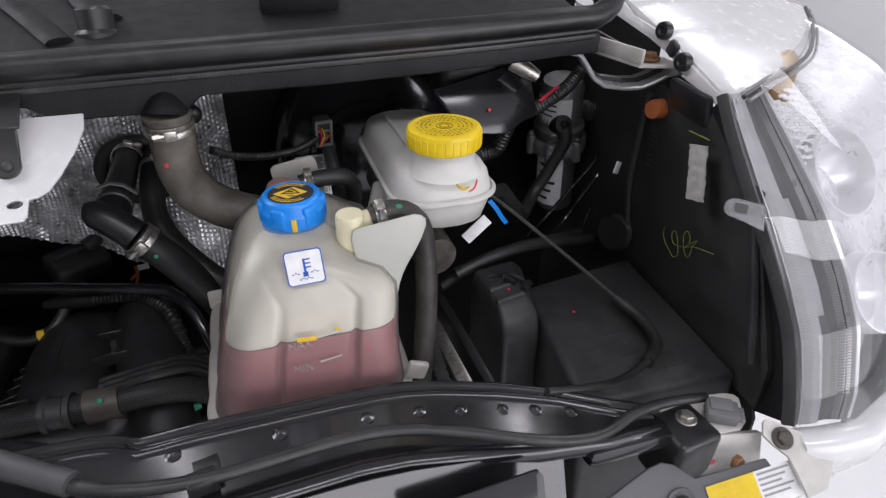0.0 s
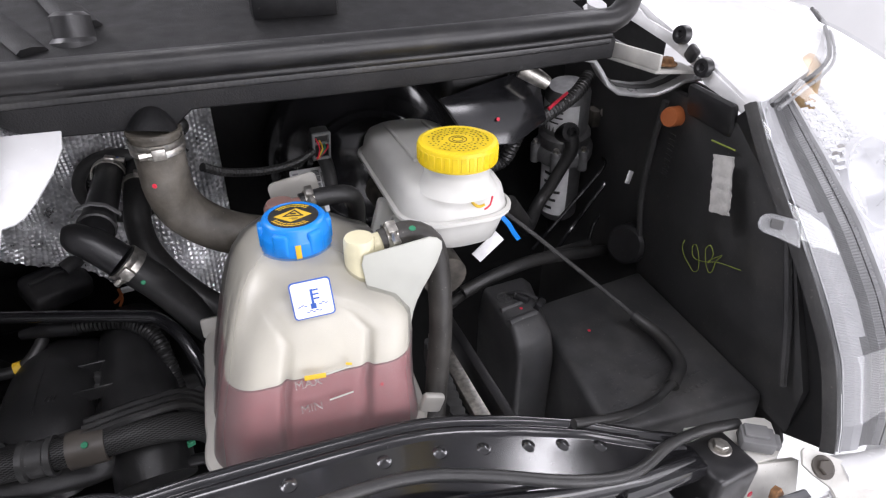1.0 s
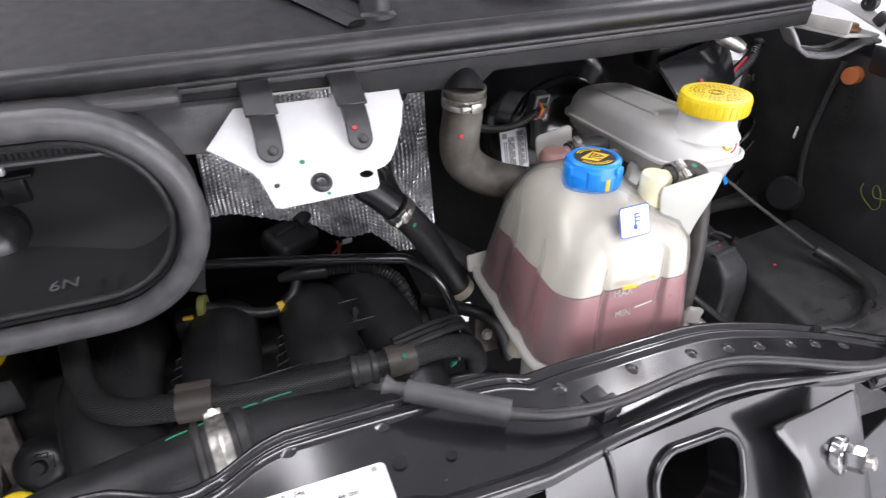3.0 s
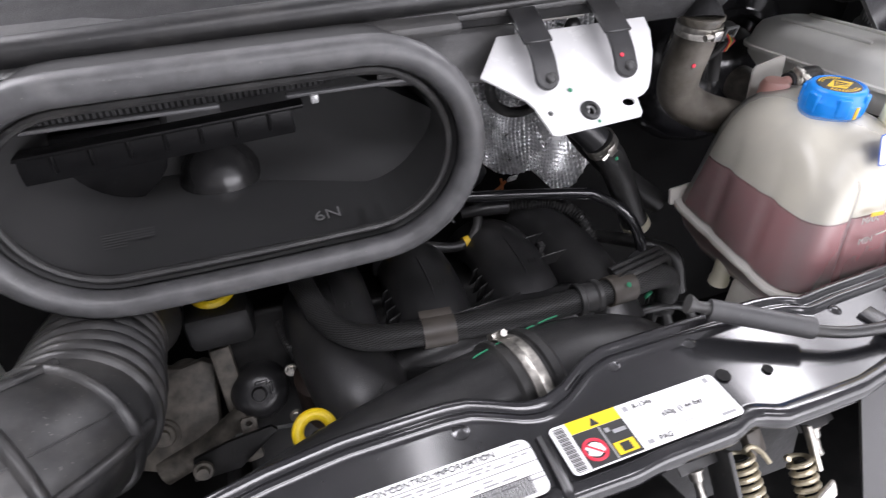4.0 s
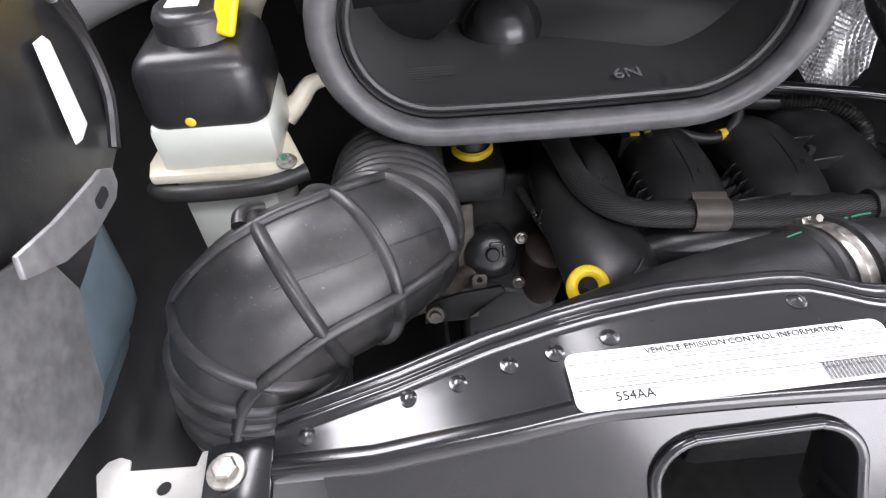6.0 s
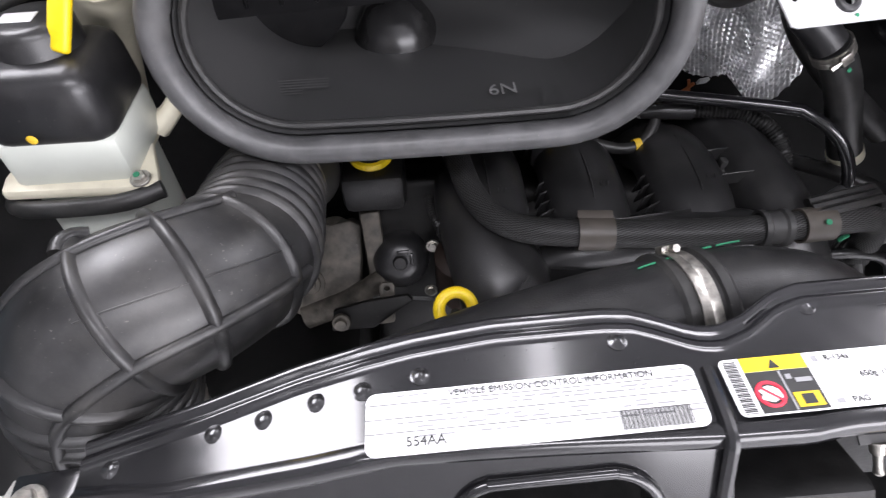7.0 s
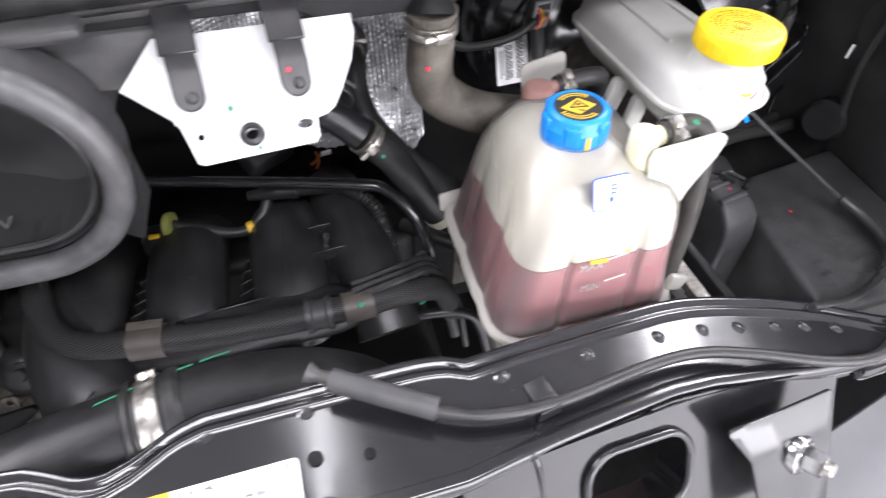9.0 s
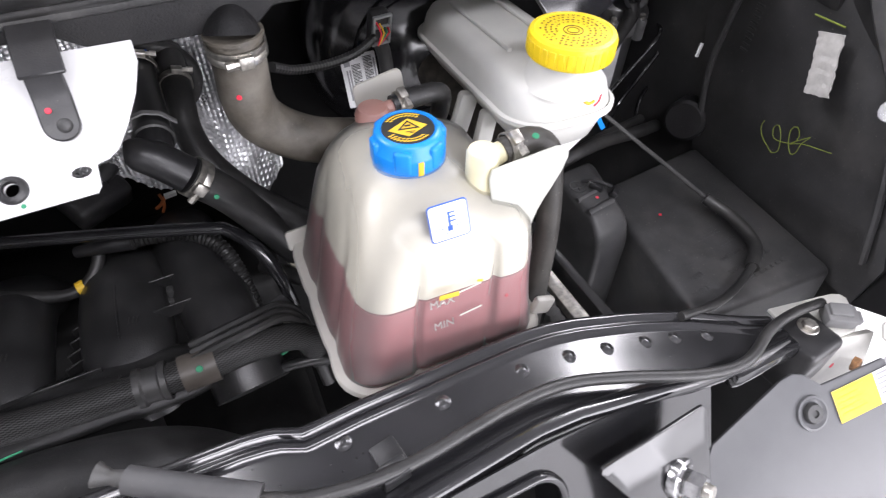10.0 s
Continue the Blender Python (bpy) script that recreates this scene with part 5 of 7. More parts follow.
def scoop():
    th = thing("air_intake_scoop", (-0.55, 0.56, 1.06), "large black plastic air intake scoop with a thick rubber rim", "air intake")
    y0, b = 0.535, 0.05

    def ring(d, dy, dz=0.0):
        out = []
        for x, z, _ in tank_ring(0, -0.736 + d, -0.358 - d, 1.064 + d, 1.236 - d, 0.088 - d * 0.9, 0.0):
            sl = 0.004 * math.sin(max(0, min(1, (x + 0.745) / 0.39)) * math.pi)
            out.append((x, y0 + b * (z - 1.13) + dy, z + sl * (0.2 - 1.2 * max(0, min(1, (1.19 - z) / 0.08))) + dz))
        return out

    part("rim_seal", tube(ring(0.0, 0.0), 0.0115, 16, closed=True, step=0.008), SEAL_RUBBER, th, "thick rounded rubber rim seal")
    part("rim_groove", tube(ring(0.018, 0.008), 0.0035, 8, closed=True, step=0.01), RUBBER, th)
    rings = [ring(-0.004, 0.01), ring(-0.004, 0.05), ring(0.012, 0.05), ring(0.012, 0.004)]
    part("collar", loft(rings, False, False), SCOOP_PLASTIC, th)
    # inside of the duct
    inner = []
    for dy, d, dz in ((0.004, 0.012, 0), (0.05, 0.016, -0.004), (0.12, 0.022, -0.015), (0.20, 0.03, -0.03)):
        inner.append(ring(d, dy, dz))
    part("duct_wall", loft(inner, False, True), SCOOP_PLASTIC, th)
    part("dome", lathe([(0, 0.104), (0.012, 0.101), (0.024, 0.092), (0.034, 0.074), (0.041, 0.048), (0.046, 0.015), (0.050, -0.03)], 36, pose(-0.573, 0.718, 1.005, 10, 0, 0) @ Matrix.Diagonal((1.15, 1.15, 1.0, 1))), SCOOP_GLOSS, th)
    # step, tooth bar and ledge wear the plastic with shade in its colour
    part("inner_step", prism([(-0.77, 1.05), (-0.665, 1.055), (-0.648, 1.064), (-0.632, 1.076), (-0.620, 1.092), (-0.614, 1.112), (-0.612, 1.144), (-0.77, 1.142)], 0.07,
                             Matrix(((1, 0, 0, 0), (0, 0, -1, 0.690), (0, 1, 0, 0), (0, 0, 0, 1))), 0.004), SCOOP_SHADED, th)
    # coved wall that narrows the duct towards one end
    coved = []
    for k in range(25):
        u = k / 24
        x, yb, top = -0.560 + 0.192 * u, 0.738 - 0.135 * u ** 1.15, 1.206 - 0.052 * u ** 1.6
        yf = yb - 0.085 + 0.03 * u
        row = [(x, yf + (yb - yf) * math.sin(a), 1.058 + 0.055 * (1 - math.cos(a))) for a in (math.pi / 2 * q / 12 for q in range(13))]
        row += [(x, yb - 0.004 * q, 1.113 + (top - 1.113) * q / 4) for q in range(1, 5)]
        row += [(x, yb + 0.012, top), (x, yb + 0.012, 1.056)]
        coved.append(row)
    part("sloped_wall", loft(coved), SCOOP_PLASTIC, th, sharp=40)
    part("tooth_bar", box(0.27, 0.010, 0.026, 0.003, pose(-0.630, 0.625, 1.148, 0, -2.5, 0)), SCOOP_SHADED, th)
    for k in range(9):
        part("tooth", box(0.003, 0.004, 0.020, 0.001, pose(-0.748 + 0.029 * k, 0.6195, 1.148 + 0.0012 * k), 1), SCOOP_SHADED, th)
    part("ledge", box(0.28, 0.016, 0.004, 0.0015, pose(-0.625, 0.620, 1.163, 0, -2.5, 0)), SCOOP_SHADED, th)
    part("filter_edge", box(0.36, 0.012, 0.055, 0.003, pose(-0.575, 0.655, 1.192, 12, -2, 0)), PLEATS, th, "pleated air filter element")
    part("roof_strip", box(0.13, 0.007, 0.003, 0.001, pose(-0.615, 0.552, 1.2065, 0, 0.5, 0)), DARK_SLEEVE, th, "dull strip along the duct roof")
    part("roof_strip", box(0.10, 0.007, 0.003, 0.001, pose(-0.452, 0.549, 1.2065, 0, 0.5, 0)), DARK_SLEEVE, th, "dull strip along the duct roof")
    part("roof_clip", box(0.006, 0.006, 0.007, 0.0015, pose(-0.482, 0.546, 1.203)), GREY_SATIN, th, "small pale clip")
    part("shoulder", box(0.44, 0.09, 0.012, 0.005, pose(-0.57, 0.622, 1.236, 8, 0, 0)), GREY_PLASTIC, th)
    part("bridge_plate", box(0.13, 0.004, 0.05, 0.0015, pose(-0.355, 0.603, 1.200, -20, 6, 0)), GREY_PLASTIC, th)
    lettering("hand_mark", "6N", 0.02, plane_pose((-0.483, 0.575, 1.0765), (1, 0.02, 0.03), (0, 1, 0.08)) @ pose(0, 0, 0.002), GREY_HOSE, th, label="hand-scratched mark")
    m = plane_pose((-0.685, 0.585, 1.0735), (1, 0, 0), (0, 1, 0.05))
    bars(m, th, [(0.0, 0.024 - 0.004 * i, 0.052 if i < 4 else 0.03, 0.0016) for i in range(6)], PRINT_GREY, 0.004, "moulded_print")
    return th


scoop()

# ---- ribbed air duct ----
ad = thing("air_duct", (-0.76, 0.42, 0.93), "ribbed black moulded rubber air duct bending down to the filter", "air duct")
DUCT = [(-0.690, 0.640, 0.952), (-0.698, 0.600, 0.975), (-0.701, 0.565, 0.990), (-0.699, 0.520, 1.004), (-0.697, 0.480, 1.014), (-0.703, 0.443, 1.025), (-0.731, 0.410, 1.037), (-0.762, 0.394, 1.036), (-0.787, 0.383, 1.022),
        (-0.799, 0.377, 0.990), (-0.804, 0.374, 0.950), (-0.806, 0.372, 0.900), (-0.806, 0.372, 0.800)]
DUCT_R = [0.046, 0.047, 0.048, 0.050, 0.052, 0.055, 0.059, 0.060, 0.061, 0.061, 0.061, 0.060, 0.060]
part("duct_body", tube(DUCT, DUCT_R, 40, step=0.004), DUCT_RUBBER, ad)
DUCT_LINE = spline(DUCT, 0.002)


def duct_at(u):
    k = min(range(len(DUCT_LINE)), key=lambda i: abs(DUCT_LINE[i][1] - u))
    t = (DUCT_LINE[min(k + 1, len(DUCT_LINE) - 1)][0] - DUCT_LINE[max(k - 1, 0)][0]).normalized()
    i = min(int(u), len(DUCT_R) - 2)
    return DUCT_LINE[k][0], t, DUCT_R[i] + (DUCT_R[i + 1] - DUCT_R[i]) * (u - i)


CH = Vector((0.45, -0.70, -0.50)).normalized()


def duct_skin(u, degrees, lift=0.0):
    """A point of the duct's skin, turned from its upper side towards the crossmember."""
    c, t, r = duct_at(u)
    side = (CH - t * CH.dot(t)).normalized()
    up = side.cross(t).normalized()
    if up.z - 0.3 * up.y < 0:
        up = -up
    a = radians(degrees)
    return c + (up * math.cos(a) + side * math.sin(a)) * (r + lift)


for u in (2.05, 2.45, 2.85, 3.25, 3.65, 4.05, 4.45):
    c, t, r = duct_at(u)
    part("bellows_rib", lathe([(r - 0.003, -0.0075), (r + 0.003, -0.0035), (r + 0.0048, -0.001), (r + 0.0048, 0.001), (r + 0.003, 0.0035), (r - 0.003, 0.0075)], 40, disc_pose(c, t)), DUCT_RUBBER, ad)
for u in (5.0, 6.0, 7.0, 8.15, 8.75, 9.2, 9.6, 9.95):
    c, t, r = duct_at(u)
    part("rib", lathe([(r - 0.002, -0.006), (r + 0.0012, -0.0042), (r + 0.0040, -0.0022), (r + 0.0046, 0), (r + 0.0040, 0.0022), (r + 0.0012, 0.0042), (r - 0.002, 0.006)], 44, disc_pose(c, t)), DUCT_RUBBER, ad)
part("long_rib", tube([duct_skin(u, 44, 0.0004) for u in (4.8, 5.2, 5.6, 6.0, 6.4, 6.8, 7.2, 7.6, 8.0, 8.4, 8.8, 9.2, 9.6, 10.2)], 0.0046, 10), DUCT_RUBBER, ad)
part("long_rib", tube([duct_skin(u, -44, 0.0004) for u in (4.8, 5.2, 5.6, 6.0, 6.4, 6.8, 7.2, 7.6, 8.0, 8.3)], 0.0042, 10), DUCT_RUBBER, ad)
part("mould_seam", tube([duct_skin(u, 14 - 7 * (u - 5.6), 0.0001) for u in (4.9, 5.2, 5.6, 6.0, 6.4, 6.8, 7.2)], 0.0007, 6), DUCT_RUBBER, ad)
part("moulded_loop", tube([duct_skin(7.2, -56, 0.0), duct_skin(7.12, -62, 0.004), duct_skin(7.0, -68, 0.004), duct_skin(6.9, -72, 0.0)], 0.006, 10), DUCT_RUBBER, ad)
c, t, r = duct_at(1.92)
clamp("hose_clamp", c, t, r + 0.0025, 0.010, ad, (0.02, -0.10, 1))
c, t, r = duct_at(10.35)
clamp("hose_clamp", c, t, r + 0.001, 0.010, ad, (0.5, -1, 0))

# ---- throttle-side intake tube in front of the engine ----
it = thing("intake_pipe", (-0.35, 0.40, 0.95), "wide black rubber intake pipe behind the crossmember", "air duct")
part("pipe", tube([(-0.66, 0.352, 0.945), (-0.58, 0.360, 0.968), (-0.50, 0.372, 0.984), (-0.43, 0.386, 0.988), (-0.37, 0.396, 0.987), (-0.305, 0.406, 0.978), (-0.245, 0.410, 0.956), (-0.205, 0.408, 0.915), (-0.19, 0.405, 0.85)], [0.034, 0.040, 0.043, 0.044, 0.0445, 0.046, 0.046, 0.046, 0.046], 28), ENGINE_PLASTIC, it)
ax = Vector((1, 0.17, -0.03))
clamp("hose_clamp", (-0.368, 0.3965, 0.987), ax, 0.0465, 0.015, it, (0, 1.0, 0.85))
part("clamp_shoulder", lathe([(0.044, -0.02), (0.0485, -0.017), (0.0485, -0.013), (0.0455, -0.012), (0.0455, 0.012), (0.0485, 0.013), (0.0485, 0.02), (0.045, 0.024)], 36, disc_pose((-0.368, 0.3965, 0.987), ax)), RUBBER, it)
for x0, x1 in ((-0.405, -0.390), (-0.385, -0.376), (-0.350, -0.338), (-0.333, -0.310)):
    part("green_stroke", tube([(x, 0.396 + 0.17 * (x + 0.37) + 0.0455 * math.sin(0.6 + 6 * (x + 0.37)), 0.987 + 0.0455 * math.cos(0.6 + 6 * (x + 0.37)) - 0.03 * (x + 0.37) + q) for x, q in ((x0, 0), (x0 * 0.6 + x1 * 0.4, 0.0004), (x1, 0))], 0.0008, 6), GREEN, it)

# ---- intake manifold ----
mf = thing("intake_manifold", (-0.35, 0.56, 0.90), "black plastic intake manifold with three arched runners", "engine part")


def runner(x):
    """One intake runner: a wide flattened arch from the plenum back to the head."""
    path = [(x - 0.004, 0.545, 0.865), (x - 0.003, 0.562, 0.892), (x, 0.590, 0.905), (x, 0.630, 0.909), (x, 0.675, 0.905), (x, 0.720, 0.885), (x, 0.760, 0.84)]
    part("runner", tube(path, [0.038, 0.042, 0.044, 0.045, 0.045, 0.044, 0.044], 28, flat=(1.0, 0.72), up=(0, 0.2, 1)), MANIFOLD_PLASTIC, mf)
    part("runner_seam", tube([(x - 0.003, 0.560, 0.9235), (x, 0.590, 0.9375), (x, 0.630, 0.9418), (x, 0.675, 0.9378)], 0.0011, 6), MANIFOLD_PLASTIC, mf)


for x in (-0.489, -0.380, -0.266):
    runner(x)
    for q in range(3):
        part("moulded_tick", box(0.0012, 0.008, 0.001, 0.0003, pose(x + 0.010 + 0.004 * q, 0.60, 0.9398, 0, 0, -12), 1), GREY_PLASTIC, mf)
    for q in range(4):
        part("gap_fin", box(0.022, 0.0022, 0.028, 0.0008, pose(x - 0.047 + 0.002 * q, 0.588 + 0.016 * q, 0.905, 12, 0, 28), 1), ENGINE_PLASTIC, mf)
part("plenum", tube([(-0.435, 0.545, 0.880), (-0.40, 0.548, 0.888), (-0.34, 0.550, 0.895), (-0.27, 0.552, 0.897), (-0.22, 0.555, 0.893), (-0.195, 0.560, 0.88)], [0.018, 0.027, 0.031, 0.031, 0.028, 0.02], 24), MANIFOLD_PLASTIC, mf)
part("plenum_ledge", prism([(-0.055, -0.008), (0.06, -0.006), (0.066, 0.0), (0.03, 0.010), (-0.05, 0.012)], 0.004, plane_pose((-0.335, 0.545, 0.9275), (1, 0.02, 0.04), (0, 1, 0.2)), 0.001), MANIFOLD_PLASTIC, mf)
part("lower_neck", tube([(-0.515, 0.66, 0.905), (-0.510, 0.61, 0.912), (-0.497, 0.56, 0.900), (-0.478, 0.520, 0.872), (-0.462, 0.500, 0.83), (-0.455, 0.49, 0.74)], [0.030, 0.037, 0.044, 0.052, 0.056, 0.056], 24, flat=(1.0, 0.85)), MANIFOLD_PLASTIC, mf)
part("lower_box", box(0.22, 0.09, 0.13, 0.025, pose(-0.37, 0.515, 0.825, -25, 0, 0), 4), MANIFOLD_PLASTIC, mf)
part("side_tube", tube([(-0.200, 0.76, 0.885), (-0.192, 0.70, 0.902), (-0.182, 0.64, 0.903), (-0.172, 0.58, 0.890), (-0.165, 0.53, 0.86)], 0.043, 26, flat=(0.9, 0.9)), MANIFOLD_PLASTIC, mf)
for x0, x1, y in ((-0.262, -0.190, 0.652), (-0.235, -0.170, 0.612), (-0.375, -0.285, 0.556)):
    part("web", box(x1 - x0, 0.0018, 0.016, 0.0006, pose((x0 + x1) / 2, y, 0.925, 0, 0, 5), 1), MANIFOLD_PLASTIC, mf)
part("edge_bead", tube([(-0.553, 0.655, 0.885), (-0.548, 0.61, 0.895), (-0.532, 0.56, 0.885), (-0.515, 0.525, 0.862), (-0.503, 0.505, 0.82)], 0.004, 8, ribs=(0.004, 0.001)), MANIFOLD_PLASTIC, mf)
part("scuff", tube([(-0.481, 0.478, 0.908), (-0.470, 0.487, 0.916), (-0.462, 0.497, 0.920)], 0.0016, 6), GREY_PLASTIC, mf)
part("bracket_clip", join(box(0.022, 0.02, 0.010, 0.002, pose(-0.227, 0.640, 0.912)), box(0.008, 0.010, 0.018, 0.002, pose(-0.232, 0.640, 0.918)), box(0.008, 0.010, 0.018, 0.002, pose(-0.218, 0.640, 0.918))), GREY_PLASTIC, mf)

eng = thing("engine_block", (-0.45, 0.66, 0.7), "dark dirty engine block and covers deep in the bay", "engine")
part("valve_cover", box(0.52, 0.18, 0.14, 0.02, pose(-0.36, 0.77, 0.79), 3), BLACK_METAL, eng)
part("front_cover", box(0.13, 0.06, 0.36, 0.012, pose(-0.565, 0.642, 0.72, -20, 0, 0), 3), BLACK_METAL, eng)
part("timing_plate", prism([(-0.070, -0.050), (-0.030, -0.066), (0.010, -0.058), (0.030, -0.02), (0.038, 0.052), (0.024, 0.060), (0.0, 0.056), (-0.022, 0.062), (-0.038, 0.040), (-0.060, 0.0)], 0.03, plane_pose((-0.676, 0.628, 0.800), (1, 0, 0), (0, 0.75, 1)), 0.005), CAST, eng, "dirty cast metal engine bracket")
for p in ((-0.676, 0.661, 0.822), (-0.710, 0.620, 0.785)):
    part("boss", lathe([(0.019, 0.004), (0.021, 0.0), (0.024, -0.02)], 20, disc_pose(p, (0, -0.8, 0.5))), CAST, eng)
    part("flange_bolt", lathe([(0, 0.012), (0.008, 0.012), (0.0085, 0.006), (0.013, 0.006), (0.0145, 0.004), (0.0145, 0)], 18, disc_pose(p, (0, -0.8, 0.5))), CAST, eng, "dull flange bolt")
for p in ((-0.552, 0.630, 0.828), (-0.558, 0.600, 0.779), (-0.582, 0.70, 0.835)):
    bolt("bolt", p, (-0.1, -1, 0.4), 0.0055, eng)
part("flange_bolt", lathe([(0, 0.010), (0.0065, 0.010), (0.007, 0.004), (0.0105, 0.004), (0.0115, 0.002), (0.0115, 0)], 18, disc_pose((-0.667, 0.557, 0.784), (0, -1, 0.5))), CAST, eng, "dull flange bolt")
part("bolt_plate", prism([(-0.022, -0.012), (0.03, -0.02), (0.085, 0.004), (0.08, 0.012), (0.03, 0.016), (-0.012, 0.014)], 0.008, plane_pose((-0.662, 0.562, 0.782), (1, 0.05, 0.2), (0, 0.5, 1)), 0.002), BLACK_METAL, eng)
part("strut", box(0.024, 0.02, 0.17, 0.005, pose(-0.622, 0.625, 0.80, -15, 0, 6)), CAST, eng)
part("cast_pipe", tube([(-0.72, 0.60, 0.745), (-0.66, 0.605, 0.765), (-0.61, 0.61, 0.80)], [0.018, 0.016, 0.014], 14), CAST, eng)
part("tensioner", lathe([(0, 0.036), (0.007, 0.036), (0.009, 0.030), (0.018, 0.030), (0.028, 0.024), (0.034, 0.012), (0.036, -0.05)], 28, disc_pose((-0.592, 0.628, 0.812), (0, -0.8, 0.6))), BLACK_PLASTIC, eng)
part("tensioner_rib", join(box(0.014, 0.006, 0.006, 0.001, disc_pose((-0.592, 0.628, 0.812), (0, -0.8, 0.6)) @ Matrix.Translation((0.004, 0.012, 0.031))), box(0.004, 0.014, 0.006, 0.001, disc_pose((-0.592, 0.628, 0.812), (0, -0.8, 0.6)) @ Matrix.Translation((0.014, 0.004, 0.030)))), BLACK_PLASTIC, eng)
hole_ = lambda y, r: [(r * math.cos(i * math.pi / 5), y + r * math.sin(i * math.pi / 5)) for i in range(10)]
part("metal_tab", prism([(-0.009, -0.012), (0.009, -0.012), (0.009, 0.022), (0.006, 0.026), (-0.006, 0.026), (-0.009, 0.022)], 0.003, plane_pose((-0.611, 0.577, 0.792), (1, 0, -0.05), (0, 0.35, 1)), 0.0006, [hole_(0.018, 0.0035)]), CAST, eng, "punched dull metal tab")
part("gasket", band([(-0.63, 0.590, 0.784), (-0.60, 0.584, 0.790), (-0.575, 0.582, 0.788), (-0.555, 0.585, 0.780)], 0.005, 0.002, (0, 0.4, 1)), ALU, eng, "thin metal gasket edge")
part("lower_hose", tube([(-0.68, 0.50, 0.76), (-0.66, 0.50, 0.72), (-0.65, 0.52, 0.65)], 0.022, 14), RUBBER, eng)
part("pump_body", tube([(-0.62, 0.50, 0.76), (-0.56, 0.50, 0.77), (-0.50, 0.52, 0.78)], 0.035, 18), BLACK_METAL, eng)
part("gearbox_top", box(0.30, 0.35, 0.2, 0.02, pose(-0.80, 0.60, 0.62)), BLACK_METAL, eng)
part("right_block", box(0.24, 0.30, 0.28, 0.03, pose(-0.22, 0.60, 0.64)), BLACK_METAL, eng)
fl = lathe([(0, 0.0), (0.024, 0.0), (0.029, -0.004), (0.029, -0.12), (0, -0.12)], 28, disc_pose((-0.522, 0.604, 0.838), (0, -0.30, 1)))
tagged(part("oil_filter", fl, BROWN), "dark brown cylindrical oil filter beside the manifold", "oil filter")
rg = thing("dipstick", (-0.536, 0.438, 0.93), "yellow ring handle of the oil dipstick", "dipstick")
RING = plane_pose((-0.536, 0.438, 0.955), (1, 0.1, 0), (0, 0.75, 0.65))
part("ring", tube([RING @ Vector((0.0145 * math.cos(i * math.pi / 10), 0.0145 * math.sin(i * math.pi / 10), 0)) for i in range(20)], 0.0052, 12, closed=True, step=0.003, flat=(1, 1)), YELLOW, rg)
part("rod", tube([(-0.536, 0.443, 0.942), (-0.537, 0.46, 0.89), (-0.537, 0.48, 0.78)], 0.005, 8), BLACK_METAL, rg)
oc = thing("oil_filler", (-0.615, 0.625, 0.92), "black oil filler tower with a yellow cap ring", "oil filler")
part("tower", box(0.07, 0.06, 0.05, 0.01, pose(-0.612, 0.645, 0.928)), ENGINE_PLASTIC, oc)
part("cap_ring", lathe([(0.018, 0.006), (0.0205, 0.008), (0.023, 0.006), (0.0235, 0), (0.02, -0.004)], 32, pose(-0.612, 0.648, 0.957)), YELLOW, oc, "yellow plastic cap ring")
part("cap", lathe([(0, 0.02), (0.016, 0.018), (0.018, 0.01), (0.018, -0.01)], 28, pose(-0.612, 0.648, 0.957)), ENGINE_PLASTIC, oc)

# ---- hoses and pipes round the engine ----
bh = thing("braided_hose", (-0.3, 0.52, 0.95), "black braided coolant hose crossing in front of the manifold", "hose")
part("hose", tube([(-0.535, 0.70, 0.975), (-0.522, 0.64, 0.965), (-0.505, 0.575, 0.952), (-0.470, 0.535, 0.950), (-0.40, 0.515, 0.955), (-0.30, 0.506, 0.955), (-0.20, 0.504, 0.958), (-0.145, 0.512, 0.953), (-0.105, 0.53, 0.92), (-0.09, 0.54, 0.86)], 0.0135, 18), BRAID, bh)
part("band_clip", join(lathe([(0.0142, -0.0165), (0.0165, -0.0165), (0.0165, 0.0165), (0.0142, 0.0165)], 28, disc_pose((-0.399, 0.5148, 0.955), (1, -0.10, 0))), box(0.033, 0.010, 0.0025, 0.0008, pose(-0.399, 0.5235, 0.9705, 12, 0, -6))), BROWN_CLIP, bh, "grey-brown plastic band clip")
part("band_clip", lathe([(0.0142, -0.015), (0.0165, -0.015), (0.0165, 0.015), (0.0142, 0.015)], 24, disc_pose((-0.197, 0.504, 0.958), (1, 0.05, 0))), BROWN_CLIP, bh, "grey-brown plastic band clip")
part("coupling", lathe([(0.0145, -0.013), (0.0175, -0.013), (0.0175, -0.008), (0.0155, -0.006), (0.0155, 0.006), (0.0175, 0.008), (0.0175, 0.013), (0.0145, 0.013)], 24, disc_pose((-0.236, 0.504, 0.957), (1, -0.02, 0))), GREY_PLASTIC, bh)
dot("green_mark", (-0.195, 0.492, 0.973), (0, -0.6, 1), 0.003, GREEN, bh)
wr = thing("wire_harness", (-0.14, 0.52, 0.95), "bundle of thin black tubes beside the tank", "cable")
for k in range(3):
    o = 0.008 * (k - 1)
    part("tube", tube([(-0.20, 0.513 + o, 0.970), (-0.15, 0.522 + o, 0.972), (-0.115, 0.54 + o, 0.955), (-0.095, 0.555 + o, 0.90), (-0.09, 0.56 + o, 0.82)], 0.0045, 8), RUBBER, wr)

